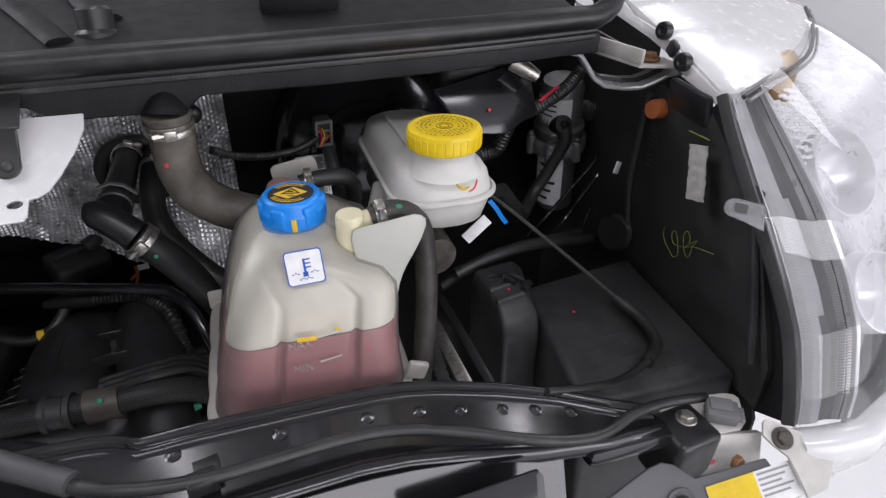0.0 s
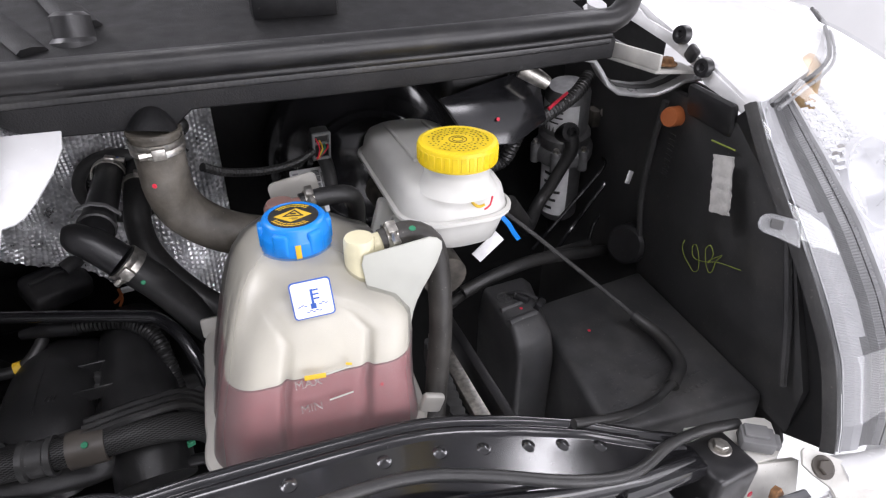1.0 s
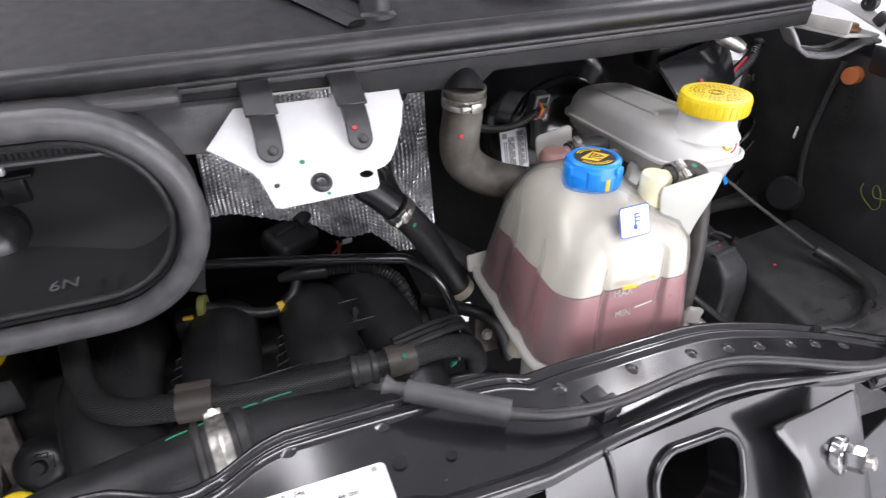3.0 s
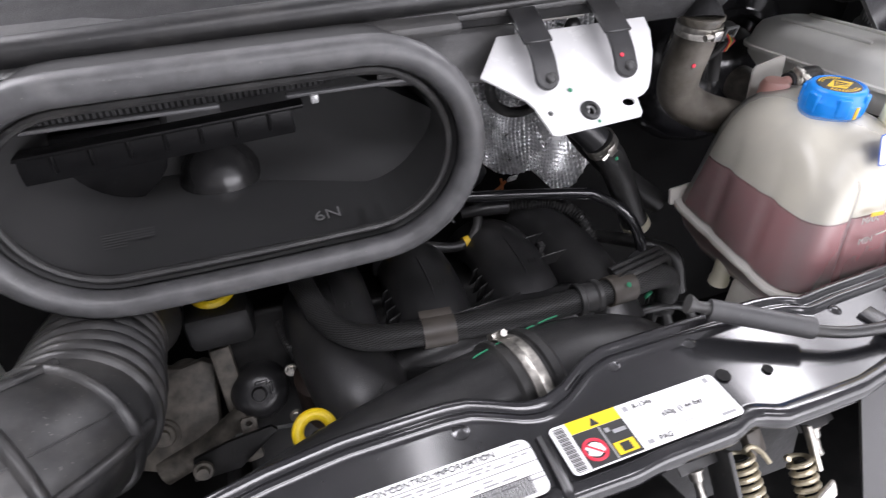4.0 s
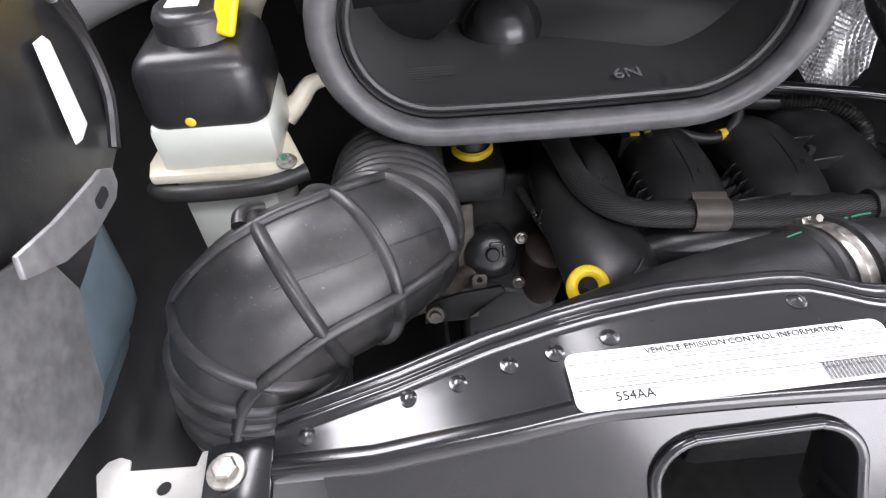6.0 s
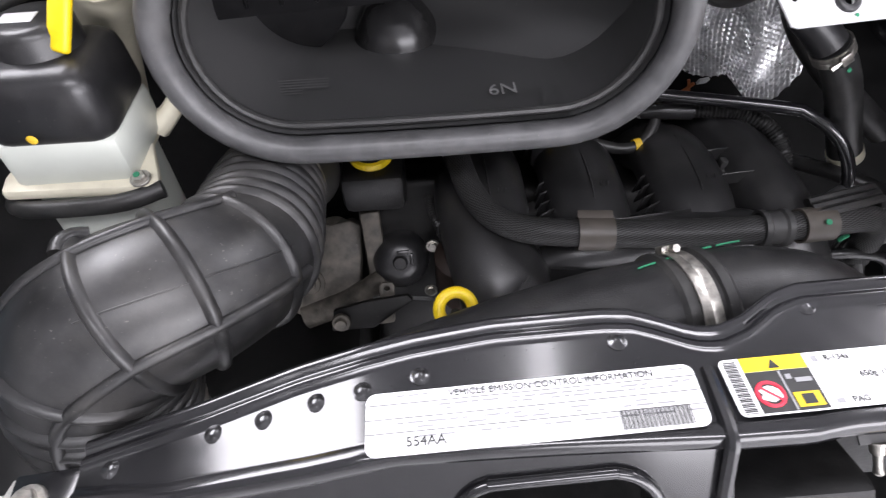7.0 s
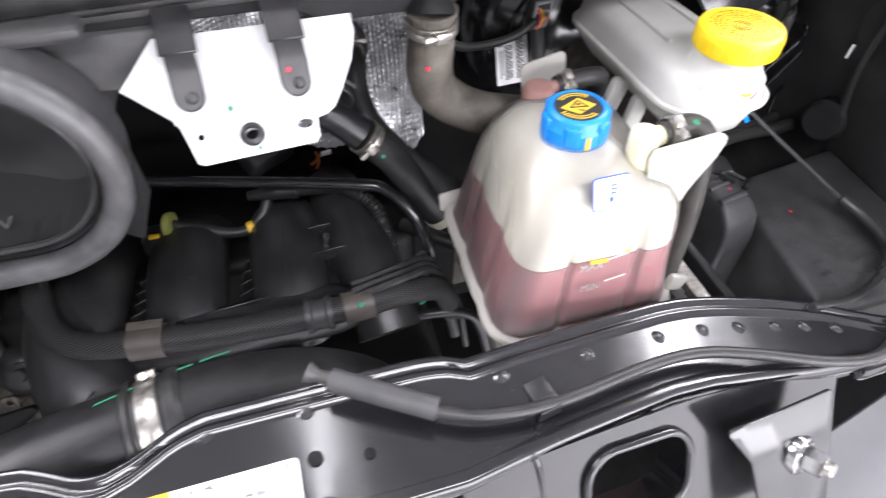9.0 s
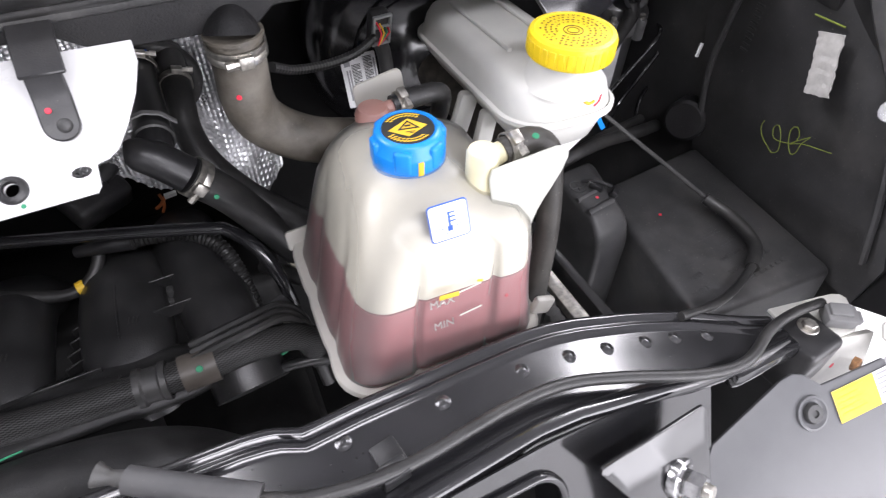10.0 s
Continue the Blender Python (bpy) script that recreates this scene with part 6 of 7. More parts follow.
hh = thing("heater_hose", (-0.13, 0.65, 1.0), "black rubber heater hose with a white end band", "hose")
part("hose", tube([(-0.160, 0.640, 1.062), (-0.132, 0.640, 1.027), (-0.104, 0.642, 0.975), (-0.077, 0.6425, 0.920)], 0.0175, 18), RUBBER, hh)
part("elbow_inlet", tube([(-0.180, 0.83, 1.096), (-0.180, 0.79, 1.094), (-0.179, 0.72, 1.090), (-0.179, 0.685, 1.087), (-0.181, 0.655, 1.082)], [0.0145, 0.0145, 0.0155, 0.0165, 0.016], 18), BLACK_PLASTIC, hh)
part("elbow", tube([(-0.203, 0.650, 1.092), (-0.196, 0.649, 1.090), (-0.180, 0.646, 1.080), (-0.160, 0.640, 1.062)], [0.010, 0.0145, 0.0165, 0.0172], 18), BLACK_PLASTIC, hh)
part("elbow_ring", lathe([(0.0165, -0.004), (0.0185, -0.003), (0.0185, 0.003), (0.0165, 0.004)], 24, disc_pose((-0.179, 0.672, 1.086), (0, 1, 0.1))), GREY_PLASTIC, hh)
clamp("hose_clamp", (-0.180, 0.785, 1.094), (0, 1, 0.03), 0.0172, 0.009, hh, (0.3, -0.2, 1))
part("plastic_strap", band([(-0.202, 0.687, 1.094), (-0.194, 0.685, 1.103), (-0.181, 0.684, 1.107), (-0.168, 0.684, 1.103), (-0.156, 0.682, 1.092)], 0.006, 0.002, (0, 1, 0.1)), GREY_HOSE, hh, "grey plastic strap")
clamp("hose_clamp", (-0.155, 0.640, 1.0565), (0.62, 0, -0.78), 0.0182, 0.013, hh, (0, -1, 0.2))
part("end_band", lathe([(0.0178, -0.006), (0.0188, -0.006), (0.0188, 0.006), (0.0178, 0.006)], 24, disc_pose((-0.077, 0.6425, 0.922), (0.5, -0.05, -0.85))), CREAM, hh, "white end band")
dot("green_mark", (-0.153, 0.6205, 1.060), (0, -1, 0.3), 0.0035, GREEN, hh)
dot("green_mark", (-0.142, 0.6215, 1.044), (0.2, -1, 0.3), 0.0025, GREEN, hh)
h2 = thing("heater_hose", (-0.12, 0.72, 1.0), "second black rubber heater hose from the firewall grommet", "hose")
part("hose", tube([(-0.150, 0.83, 1.090), (-0.150, 0.79, 1.088), (-0.150, 0.75, 1.080), (-0.152, 0.72, 1.055), (-0.140, 0.69, 1.03), (-0.105, 0.66, 0.995), (-0.05, 0.64, 0.95)], 0.0145, 16), RUBBER, h2)
clamp("hose_clamp", (-0.150, 0.765, 1.084), (0, 1, 0.2), 0.0152, 0.008, h2, (0.3, -0.2, 1))
GROM = [(-0.176 + 0.046 * math.cos(i * math.pi / 20), 1.066 + 0.041 * math.sin(i * math.pi / 20)) for i in range(40)]
gr = tube([(x, 0.812, z) for x, z in GROM], 0.0075, 10, closed=True)
grt = thing("firewall_grommet", (-0.176, 0.82, 1.066), "wide black rubber grommet in the firewall", "grommet")
part("rim", gr, GREY_PLASTIC, grt)
part("membrane", prism(GROM, 0.004, Matrix(((1, 0, 0, 0), (0, 0, -1, 0.820), (0, 1, 0, 0), (0, 0, 0, 1)))), RUBBER, grt)
dot("blue_mark", (-0.172, 0.8045, 1.105), (0, -1, 0.6), 0.004, LABEL_BLUE, grt)

pp = tube([(-0.50, 0.75, 0.985), (-0.351, 0.712, 0.981), (-0.248, 0.682, 0.981), (-0.165, 0.655, 0.981), (-0.142, 0.645, 0.978), (-0.118, 0.615, 0.965), (-0.105, 0.59, 0.93), (-0.10, 0.58, 0.86)], 0.0068, 12)
tagged(part("coolant_pipe", pp, BLACK_PAINT), "bent black painted steel coolant pipe", "pipe")
cp = thing("corrugated_conduit", (-0.2, 0.72, 0.91), "black corrugated wiring conduit over the manifold", "cable")
part("conduit", tube([(-0.245, 0.700, 0.952), (-0.215, 0.695, 0.954), (-0.185, 0.688, 0.952), (-0.160, 0.668, 0.944), (-0.148, 0.645, 0.925), (-0.14, 0.62, 0.87)], 0.0075, 12, ribs=(0.0045, 0.0016)), RUBBER, cp)
part("connector", tube([(-0.300, 0.712, 0.945), (-0.27, 0.706, 0.950), (-0.24, 0.699, 0.952)], [0.006, 0.010, 0.010], 12), BLACK_PLASTIC, cp)
fu = thing("fuel_hose", (-0.31, 0.69, 0.92), "thin black fuel hose with a yellow band", "hose")
part("hose", tube([(-0.40, 0.70, 0.935), (-0.36, 0.69, 0.925), (-0.325, 0.682, 0.918), (-0.30, 0.684, 0.921), (-0.282, 0.70, 0.935), (-0.275, 0.725, 0.952)], 0.0068, 12), RUBBER, fu)
part("band", lathe([(0.007, -0.004), (0.0078, -0.004), (0.0078, 0.004), (0.007, 0.004)], 18, disc_pose((-0.304, 0.683, 0.921), (1, 0.2, 0.1))), YELLOW_PAINT, fu, "yellow paint band")
part("quick_clip", lathe([(0.007, -0.005), (0.015, -0.004), (0.016, 0.0), (0.015, 0.004), (0.007, 0.005)], 18, disc_pose((-0.395, 0.698, 0.934), (1, -0.2, 0))), OLIVE, fu, "olive quick-release clip")
inj = thing("injector_connector", (-0.42, 0.72, 0.92), "black injector connector with a yellow lock", "connector")
part("housing", box(0.03, 0.03, 0.03, 0.004, pose(-0.415, 0.695, 0.915)), BLACK_PLASTIC, inj)
part("lock", box(0.012, 0.006, 0.004, 0.001, pose(-0.413, 0.685, 0.932)), YELLOW_PAINT, inj)

PLUG_DARK = mat("dark_plug_plastic", (0.05, 0.05, 0.052), 0.45, var=0.2)
# hoses and wires between manifold and tank
cl = thing("hose_cluster", (-0.10, 0.58, 0.85), "tangle of thin black hoses and wires beside the manifold", "hose")
for pts, r, m in ((((-0.17, 0.60, 0.90), (-0.13, 0.58, 0.905), (-0.10, 0.55, 0.89), (-0.09, 0.52, 0.84)), 0.007, RUBBER), (((-0.12, 0.66, 0.90), (-0.09, 0.62, 0.91), (-0.05, 0.59, 0.90), (-0.03, 0.58, 0.84)), 0.009, RUBBER),
                  (((-0.16, 0.54, 0.86), (-0.12, 0.53, 0.88), (-0.07, 0.52, 0.87), (-0.05, 0.50, 0.80)), 0.006, BLACK_PLASTIC), (((-0.15, 0.64, 0.86), (-0.11, 0.60, 0.87), (-0.08, 0.56, 0.86), (-0.07, 0.54, 0.78)), 0.0045, GREY_PLASTIC)):
    part("hose", tube(pts, r, 10), m, cl)
part("plug", box(0.03, 0.022, 0.02, 0.004, pose(-0.12, 0.575, 0.915, 15, 0, 30)), PLUG_DARK, cl)
part("green_lock", box(0.008, 0.004, 0.010, 0.001, pose(-0.125, 0.535, 0.900, 20, 0, 20)), GREEN, cl)
clamp("hose_clamp", (-0.115, 0.565, 0.899), (1, -0.8, -0.3), 0.0075, 0.007, cl, (0, -0.5, 1))
part("bracket", prism([(-0.02, -0.02), (0.03, -0.03), (0.035, 0.01), (0.0, 0.03)], 0.004, plane_pose((-0.06, 0.60, 0.87), (1, 0.3, 0), (0, 0.6, 1)), 0.001), CAST, cl)
bolt("bolt", (-0.055, 0.597, 0.872), (-0.2, -1, 0.6), 0.005, cl)

# firewall heat shield
fo = []
nx, nz = 112, 84
HEM = [(-0.37, 1.005), (-0.30, 0.995), (-0.25, 0.972), (-0.215, 0.945), (-0.16, 0.938), (-0.12, 0.896), (-0.09, 0.900), (-0.06, 0.935)]
for i in range(nx + 1):
    row = []
    for j in range(nz + 1):
        x = -0.37 + 0.31 * i / nx
        z = 1.165 - (1.165 - lerp_table(HEM, x)) * j / nz
        v = j / nz
        row.append((x, 0.845 - 0.018 * math.sin(v * 3.0) - 0.012 * math.sin(i * 0.17) * math.sin(j * 0.12) - 0.05 * v ** 3 - (0.0030 if i % 2 and (j + (i // 2) % 2) % 2 else 0.0), z))
    fo.append(row)
fb = loft(fo, False, False, False)
ext = bmesh.ops.extrude_face_region(fb, geom=fb.faces[:])
for v in ext["geom"]:
    if isinstance(v, bmesh.types.BMVert):
        v.co.y += 0.002
bmesh.ops.recalc_face_normals(fb, faces=fb.faces)
hs = thing("heat_shield", (-0.2, 0.84, 0.95), "crinkled embossed aluminium foil heat shield on the firewall", "heat shield")
part("foil_sheet", fb, FOIL, hs, sharp=20)
for p in ((-0.218, 0.825, 1.005), (-0.10, 0.823, 1.13), (-0.33, 0.825, 1.10)):
    part("push_fastener", lathe([(0, 0.006), (0.006, 0.006), (0.011, 0.003), (0.013, 0.0)], 18, disc_pose(p, (0, -1, 0.1))), BLACK_PLASTIC, hs, "round black push fastener")
bk = thing("wire_clip", (-0.214, 0.78, 0.93), "red and white wire clip", "clip")
part("clip", join(tube([(-0.220, 0.786, 0.918), (-0.212, 0.784, 0.925), (-0.206, 0.780, 0.936)], 0.0022, 8), tube([(-0.214, 0.780, 0.915), (-0.209, 0.782, 0.925), (-0.211, 0.786, 0.938)], 0.0018, 8)), ORANGE, bk)
part("tag", box(0.014, 0.004, 0.010, 0.001, pose(-0.198, 0.775, 0.942, 30, 0, 10)), LABEL_WHITE, bk)
PLUG_GREY = mat("plug_grey_plastic", (0.022, 0.022, 0.024), 0.5, var=0.15, dust=0.1)
wp = thing("connector_plug", (-0.26, 0.74, 0.94), "grey wiring plug behind the manifold", "connector")
part("plug", join(box(0.07, 0.05, 0.035, 0.010, pose(-0.275, 0.785, 0.957, 25, 0, 35), 3), tube([(-0.262, 0.79, 0.975), (-0.25, 0.80, 0.98), (-0.24, 0.82, 0.985)], 0.010, 10)), PLUG_GREY, wp)
part("latch_rib", box(0.04, 0.006, 0.006, 0.0015, pose(-0.278, 0.775, 0.977, 25, 0, 35)), PLUG_GREY, wp)

# ---- left side: power steering reservoir ----
PALE_TANK = milky("pale_green_milky_plastic", (0.74, 0.77, 0.70), 0.04, through=0.12)
ps = thing("power_steering_reservoir", (-0.83, 0.56, 0.98), "cream fluid reservoir with a tall black cap cover", "fluid reservoir")
part("body", box(0.095, 0.085, 0.045, 0.008, pose(-0.832, 0.567, 1.068)), PALE_TANK, ps)
part("flange", prism([(-0.058, -0.048), (0.058, -0.052), (0.066, -0.046), (0.062, -0.034), (0.045, 0.01), (0.045, 0.05), (-0.055, 0.05), (-0.062, -0.03)], 0.010, pose(-0.832, 0.567, 1.052), 0.003), CREAM, ps)
part("lower_body", box(0.085, 0.08, 0.12, 0.012, pose(-0.84, 0.575, 0.985)), PALE_TANK, ps)
part("arm", tube([(-0.79, 0.60, 1.048), (-0.776, 0.605, 1.058), (-0.764, 0.612, 1.070), (-0.746, 0.615, 1.073)], [0.012, 0.009, 0.008, 0.006], 10), CREAM, ps)
part("cover", box(0.096, 0.094, 0.062, 0.017, pose(-0.832, 0.570, 1.112), 4, (0.94, 0.93)), BLACK_PLASTIC, ps, "black plastic cap cover")
part("cap", lathe([(0, 0.034), (0.022, 0.034), (0.027, 0.032), (0.0300, 0.027), (0.0315, 0.0), (0.034, -0.004), (0.036, -0.01)], 40, pose(-0.831, 0.576, 1.130, 0, 0, 22)), BLACK_PLASTIC, ps)
part("cap_label", box(0.024, 0.014, 0.001, 0.0003, pose(-0.835, 0.572, 1.1648)), LABEL_WHITE, ps, "small white and orange warning label")
dot("yellow_mark", (-0.842, 0.5225, 1.096), (0, -1, 0), 0.004, YELLOW_PAINT, ps)
bolt("bolt", (-0.780, 0.522, 1.054), (0, -0.2, 1), 0.0055, ps)
dot("green_mark", (-0.781, 0.521, 1.0592), (0, -0.2, 1), 0.0028, GREEN, ps)
part("belt_strap", tube([(-0.90, 0.57, 0.99), (-0.897, 0.535, 1.026), (-0.872, 0.514, 1.036), (-0.80, 0.508, 1.042), (-0.765, 0.52, 1.044)], 0.0075, 10), RUBBER, ps)
for ob in ps.children:
    ob.data.transform(Matrix.Translation((0.002, -0.014, 0.008)))
yc = thing("washer_filler_cap", (-0.79, 0.58, 1.2), "yellow flip-top filler cap with a handle on a white neck", "filler cap")
CAPM = disc_pose((-0.792, 0.585, 1.212), (0.1, -0.75, 0.65))
part("lid", lathe([(0, 0.010), (0.026, 0.009), (0.035, 0.005), (0.036, -0.004), (0.034, -0.008)], 40, CAPM), YELLOW, yc)
part("handle", box(0.017, 0.008, 0.046, 0.0035, pose(-0.7995, 0.5495, 1.174, -30, 9, -20), 3), YELLOW, yc)
part("collar", lathe([(0.030, -0.008), (0.031, -0.014), (0.034, -0.016), (0.034, -0.022), (0.030, -0.024), (0.028, -0.05)], 32, CAPM), CREAM, yc)
part("filler_neck", tube([(-0.79, 0.60, 1.19), (-0.80, 0.63, 1.17), (-0.83, 0.66, 1.12), (-0.86, 0.68, 1.02)], 0.026, 18), CREAM, yc)
gt = tube([(-0.99, 0.615, 1.135), (-0.91, 0.625, 1.165), (-0.85, 0.635, 1.18), (-0.80, 0.66, 1.19)], 0.022, 18)
tagged(part("breather_tube", gt, GREY_HOSE), "plain grey plastic breather tube", "tube")
wt = thing("washer_tank", (-0.95, 0.42, 0.88), "dusty blue windscreen washer tank beside the fender", "washer tank")
part("body", box(0.10, 0.17, 0.150, 0.042, pose(-0.950, 0.385, 1.045, -6, 0, 0), 5), BLUE_TANK, wt)
part("lower_body", box(0.07, 0.12, 0.08, 0.03, pose(-0.962, 0.40, 0.965), 5), BLUE_TANK, wt)
sl = thing("side_liner", (-0.95, 0.5, 1.1), "black plastic fender liner with a white paper tag", "car trim")
SIDE = Matrix(((0, 0, 1, -0.882), (1, 0, 0, 0), (0, 1, 0, 0), (0, 0, 0, 1)))
part("liner", prism([(0.20, 1.06), (0.31, 1.066), (0.335, 1.072), (0.363, 1.083), (0.393, 1.087), (0.418, 1.092), (0.445, 1.100), (0.475, 1.108), (0.498, 1.125), (0.510, 1.150), (0.512, 1.185), (0.505, 1.215), (0.47, 1.235), (0.20, 1.245)], 0.005, SIDE, 0.002), BLACK_PLASTIC, sl)
part("liner_rib", tube([(-0.876, 0.478, 1.212), (-0.876, 0.490, 1.18), (-0.876, 0.486, 1.145), (-0.876, 0.462, 1.118)], 0.004, 8), BLACK_PLASTIC, sl)
part("paper_tag", prism([(0.441, 1.203), (0.428, 1.145), (0.436, 1.143), (0.449, 1.146), (0.456, 1.197), (0.452, 1.202)], 0.001, SIDE @ Matrix.Translation((0, 0, 0.0052)), 0.0003), LABEL_WHITE, sl, "blank white paper tag")
part("mount_tab", prism([(0.368, 1.169), (0.366, 1.161), (0.358, 1.157), (0.330, 1.159), (0.304, 1.168), (0.280, 1.183), (0.284, 1.192), (0.312, 1.184), (0.342, 1.178), (0.359, 1.175)], 0.003, SIDE @ Matrix.Translation((0, 0, 0.055)), 0.001), ALU, sl, "dull silver mounting tab")
# black patch painted for the dark slot, the tab isn't cut
part("slot_patch", prism(rrect(0.340, 0.353, 1.1645, 1.1705, 0.0025, 3), 0.001, SIDE @ Matrix.Translation((0, 0, 0.0562)), 0.0003), HOLE, sl)
part("tab_arm", box(0.062, 0.020, 0.006, 0.002, pose(-0.879, 0.293, 1.181)), ALU, sl)
part("edge_flange", prism([(0.345, 1.140), (0.352, 1.10), (0.334, 1.074), (0.320, 1.046), (0.30, 1.04), (0.20, 1.08), (0.20, 1.2)], 0.004, SIDE @ Matrix.Translation((0, 0, 0.012)), 0.0015), ALU, sl, "dull grey body flange")
part("side_plate", box(0.10, 0.005, 0.16, 0.001, pose(-0.90, 0.27, 0.90)), BLACK_PAINT, sl)

# ---- right side: battery cover ----
bc = thing("battery_cover", (0.35, 0.48, 0.85), "matt black plastic battery box cover with raised print", "battery cover")
BOX = [(0.272, 0.575, 0.953), (0.436, 0.600, 0.953), (0.428, 0.372, 0.953), (0.250, 0.374, 0.955)]
lo = [(0.270, 0.580, 0.80), (0.437, 0.605, 0.80), (0.430, 0.362, 0.80), (0.252, 0.364, 0.80)]
bb = loft([lo, [(x, y, z) for x, y, z in BOX]])
bmesh.ops.bevel(bb, geom=bb.edges[:], offset=0.008, segments=3, affect="EDGES", profile=0.5)
part("cover", bb, BATTERY_PLASTIC, bc)
tm = plane_pose((0.264, 0.3865, 0.9545), (1, 0.13, 0), (-0.13, 1, -0.02))
random.seed(11)
for k, word in enumerate(("SICHER", "BOITE", "FUSE", "FUSIBLE", "")):
    y, x = 0.0165 * k, (0.0, 0.014, 0.026, 0.024, 0.058)[k]
    if word:
        lettering("raised_print", word, 0.0085, tm @ Matrix.Translation((x, y - 0.003, 0.0)), BATTERY_PLASTIC, bc, 0.0007)
        x += 0.0062 * len(word) + 0.014
    while x < 0.125 - 0.006 * k:
        w = random.uniform(0.004, 0.008)
        part("raised_print", box(w, 0.0042, 0.0009, 0.0003, tm @ Matrix.Translation((x + w / 2, y, 0.0)), 1), BATTERY_PLASTIC, bc)
        x += w + 0.0025
dot("red_dot", (0.308, 0.509, 0.9555), (0, 0, 1), 0.002, RED, bc)
tc = thing("terminal_cover", (0.235, 0.545, 0.93), "black battery terminal cover with a plus sign", "terminal cover")
tcv = loft([[(0.205, 0.590, 0.80), (0.272, 0.600, 0.80), (0.262, 0.500, 0.80), (0.214, 0.488, 0.80)],
            [(0.205, 0.592, 0.940), (0.280, 0.602, 0.940), (0.262, 0.500, 0.940), (0.212, 0.488, 0.940)],
            [(0.207, 0.590, 0.970), (0.278, 0.600, 0.968), (0.258, 0.505, 0.968), (0.212, 0.496, 0.968)],
            [(0.209, 0.588, 0.984), (0.262, 0.596, 0.984), (0.250, 0.520, 0.984), (0.213, 0.514, 0.984)]])
bmesh.ops.bevel(tcv, geom=tcv.edges[:], offset=0.006, segments=3, affect="EDGES", profile=0.5)
part("cover", tcv, BATTERY_PLASTIC, tc)
for a, b, r in (((0.212, 0.541, 0.9835), (0.246, 0.548, 0.9835), 0.003), ((0.213, 0.520, 0.981), (0.248, 0.527, 0.982), 0.0045)):
    part("top_bar", tube([a, tuple((p + q) / 2 for p, q in zip(a, b)), b], r, 10), BATTERY_PLASTIC, tc)
part("latch", join(box(0.016, 0.008, 0.007, 0.002, pose(0.241, 0.549, 0.988, 0, 10, -50)), box(0.008, 0.016, 0.009, 0.002, pose(0.256, 0.535, 0.986, 0, 25, -50)), tube([(0.230, 0.562, 0.988), (0.242, 0.553, 0.993), (0.256, 0.541, 0.989)], 0.0022, 6)), BLACK_PLASTIC, tc)
part("hinge_pin", lathe([(0, 0.007), (0.003, 0.007), (0.0035, 0.005), (0.0035, 0.0)], 12, pose(0.238, 0.556, 0.985)), GREY_SATIN, tc)
part("plus_ring", tube([(0.225 + 0.009 * math.cos(i * math.pi / 8), 0.560 + 0.009 * math.sin(i * math.pi / 8), 0.9845) for i in range(16)], 0.0007, 6, closed=True), GREY_PLASTIC, tc)
part("plus_sign", join(box(0.011, 0.002, 0.001, 0, pose(0.225, 0.560, 0.9847, 0, 0, -12)), box(0.002, 0.011, 0.001, 0, pose(0.225, 0.560, 0.9847, 0, 0, -12))), GREY_PLASTIC, tc)
dot("red_dot", (0.234, 0.536, 0.9848), (0, 0, 1), 0.002, RED, tc)
bcab = thing("battery_cable", (0.3, 0.62, 0.97), "thick black battery cable behind the terminal cover", "cable")
part("cable", tube([(0.19, 0.60, 0.972), (0.235, 0.605, 0.985), (0.29, 0.615, 0.988), (0.36, 0.63, 0.975), (0.42, 0.66, 0.95)], 0.008, 10), RUBBER, bcab)
part("cable", tube([(0.17, 0.60, 0.955), (0.22, 0.62, 0.965), (0.30, 0.64, 0.97), (0.40, 0.67, 0.96)], 0.006, 10), RUBBER, bcab)
tg = thing("harness_tag", (0.19, 0.55, 1.06), "white paper harness tag with a blue strip", "tag")
part("paper", box(0.034, 0.002, 0.013, 0.0006, pose(0.196, 0.550, 1.064, -20, -42, 0)), LABEL_WHITE, tg)
part("blue_strip", band([(0.209, 0.549, 1.098), (0.217, 0.548, 1.088), (0.224, 0.549, 1.076), (0.231, 0.55, 1.066)], 0.005, 0.001, (1, 0, 0.5)), BLUE, tg)
hc = thing("release_cable", (0.33, 0.45, 0.97), "thin black cable looping over the battery cover", "cable")
part("wire", tube([(0.19, 0.66, 1.09), (0.232, 0.60, 1.075), (0.30, 0.55, 1.02), (0.355, 0.492, 0.975)], 0.0024, 8), GREY_PLASTIC, hc)
part("jacket", tube([(0.352, 0.495, 0.977), (0.367, 0.465, 0.968), (0.362, 0.425, 0.966), (0.335, 0.40, 0.966)], 0.0070, 12), RUBBER, hc)
part("tail", tube([(0.338, 0.402, 0.968), (0.30, 0.385, 0.968), (0.25, 0.368, 0.985), (0.20, 0.362, 1.0)], 0.0042, 10), RUBBER, hc)
li = thing("fender_liner", (0.42, 0.45, 1.05), "black plastic fender liner panel with a chalk mark", "car trim")
lp = loft([[(0.433, 0.650, 1.11), (0.430, 0.600, 1.19), (0.420, 0.490, 1.195), (0.410, 0.40, 1.15), (0.412, 0.33, 1.0), (0.43, 0.34, 0.93), (0.437, 0.60, 0.93)],
           [(0.443, 0.650, 1.11), (0.440, 0.600, 1.19), (0.430, 0.490, 1.195), (0.420, 0.40, 1.15), (0.422, 0.33, 1.0), (0.44, 0.34, 0.93), (0.447, 0.60, 0.93)]])
part("panel", lp, FENDER_LINER, li)
part("top_flap", box(0.010, 0.075, 0.034, 0.005, pose(0.423, 0.533, 1.192, 0, -10, -6)), BLACK_PLASTIC, li)
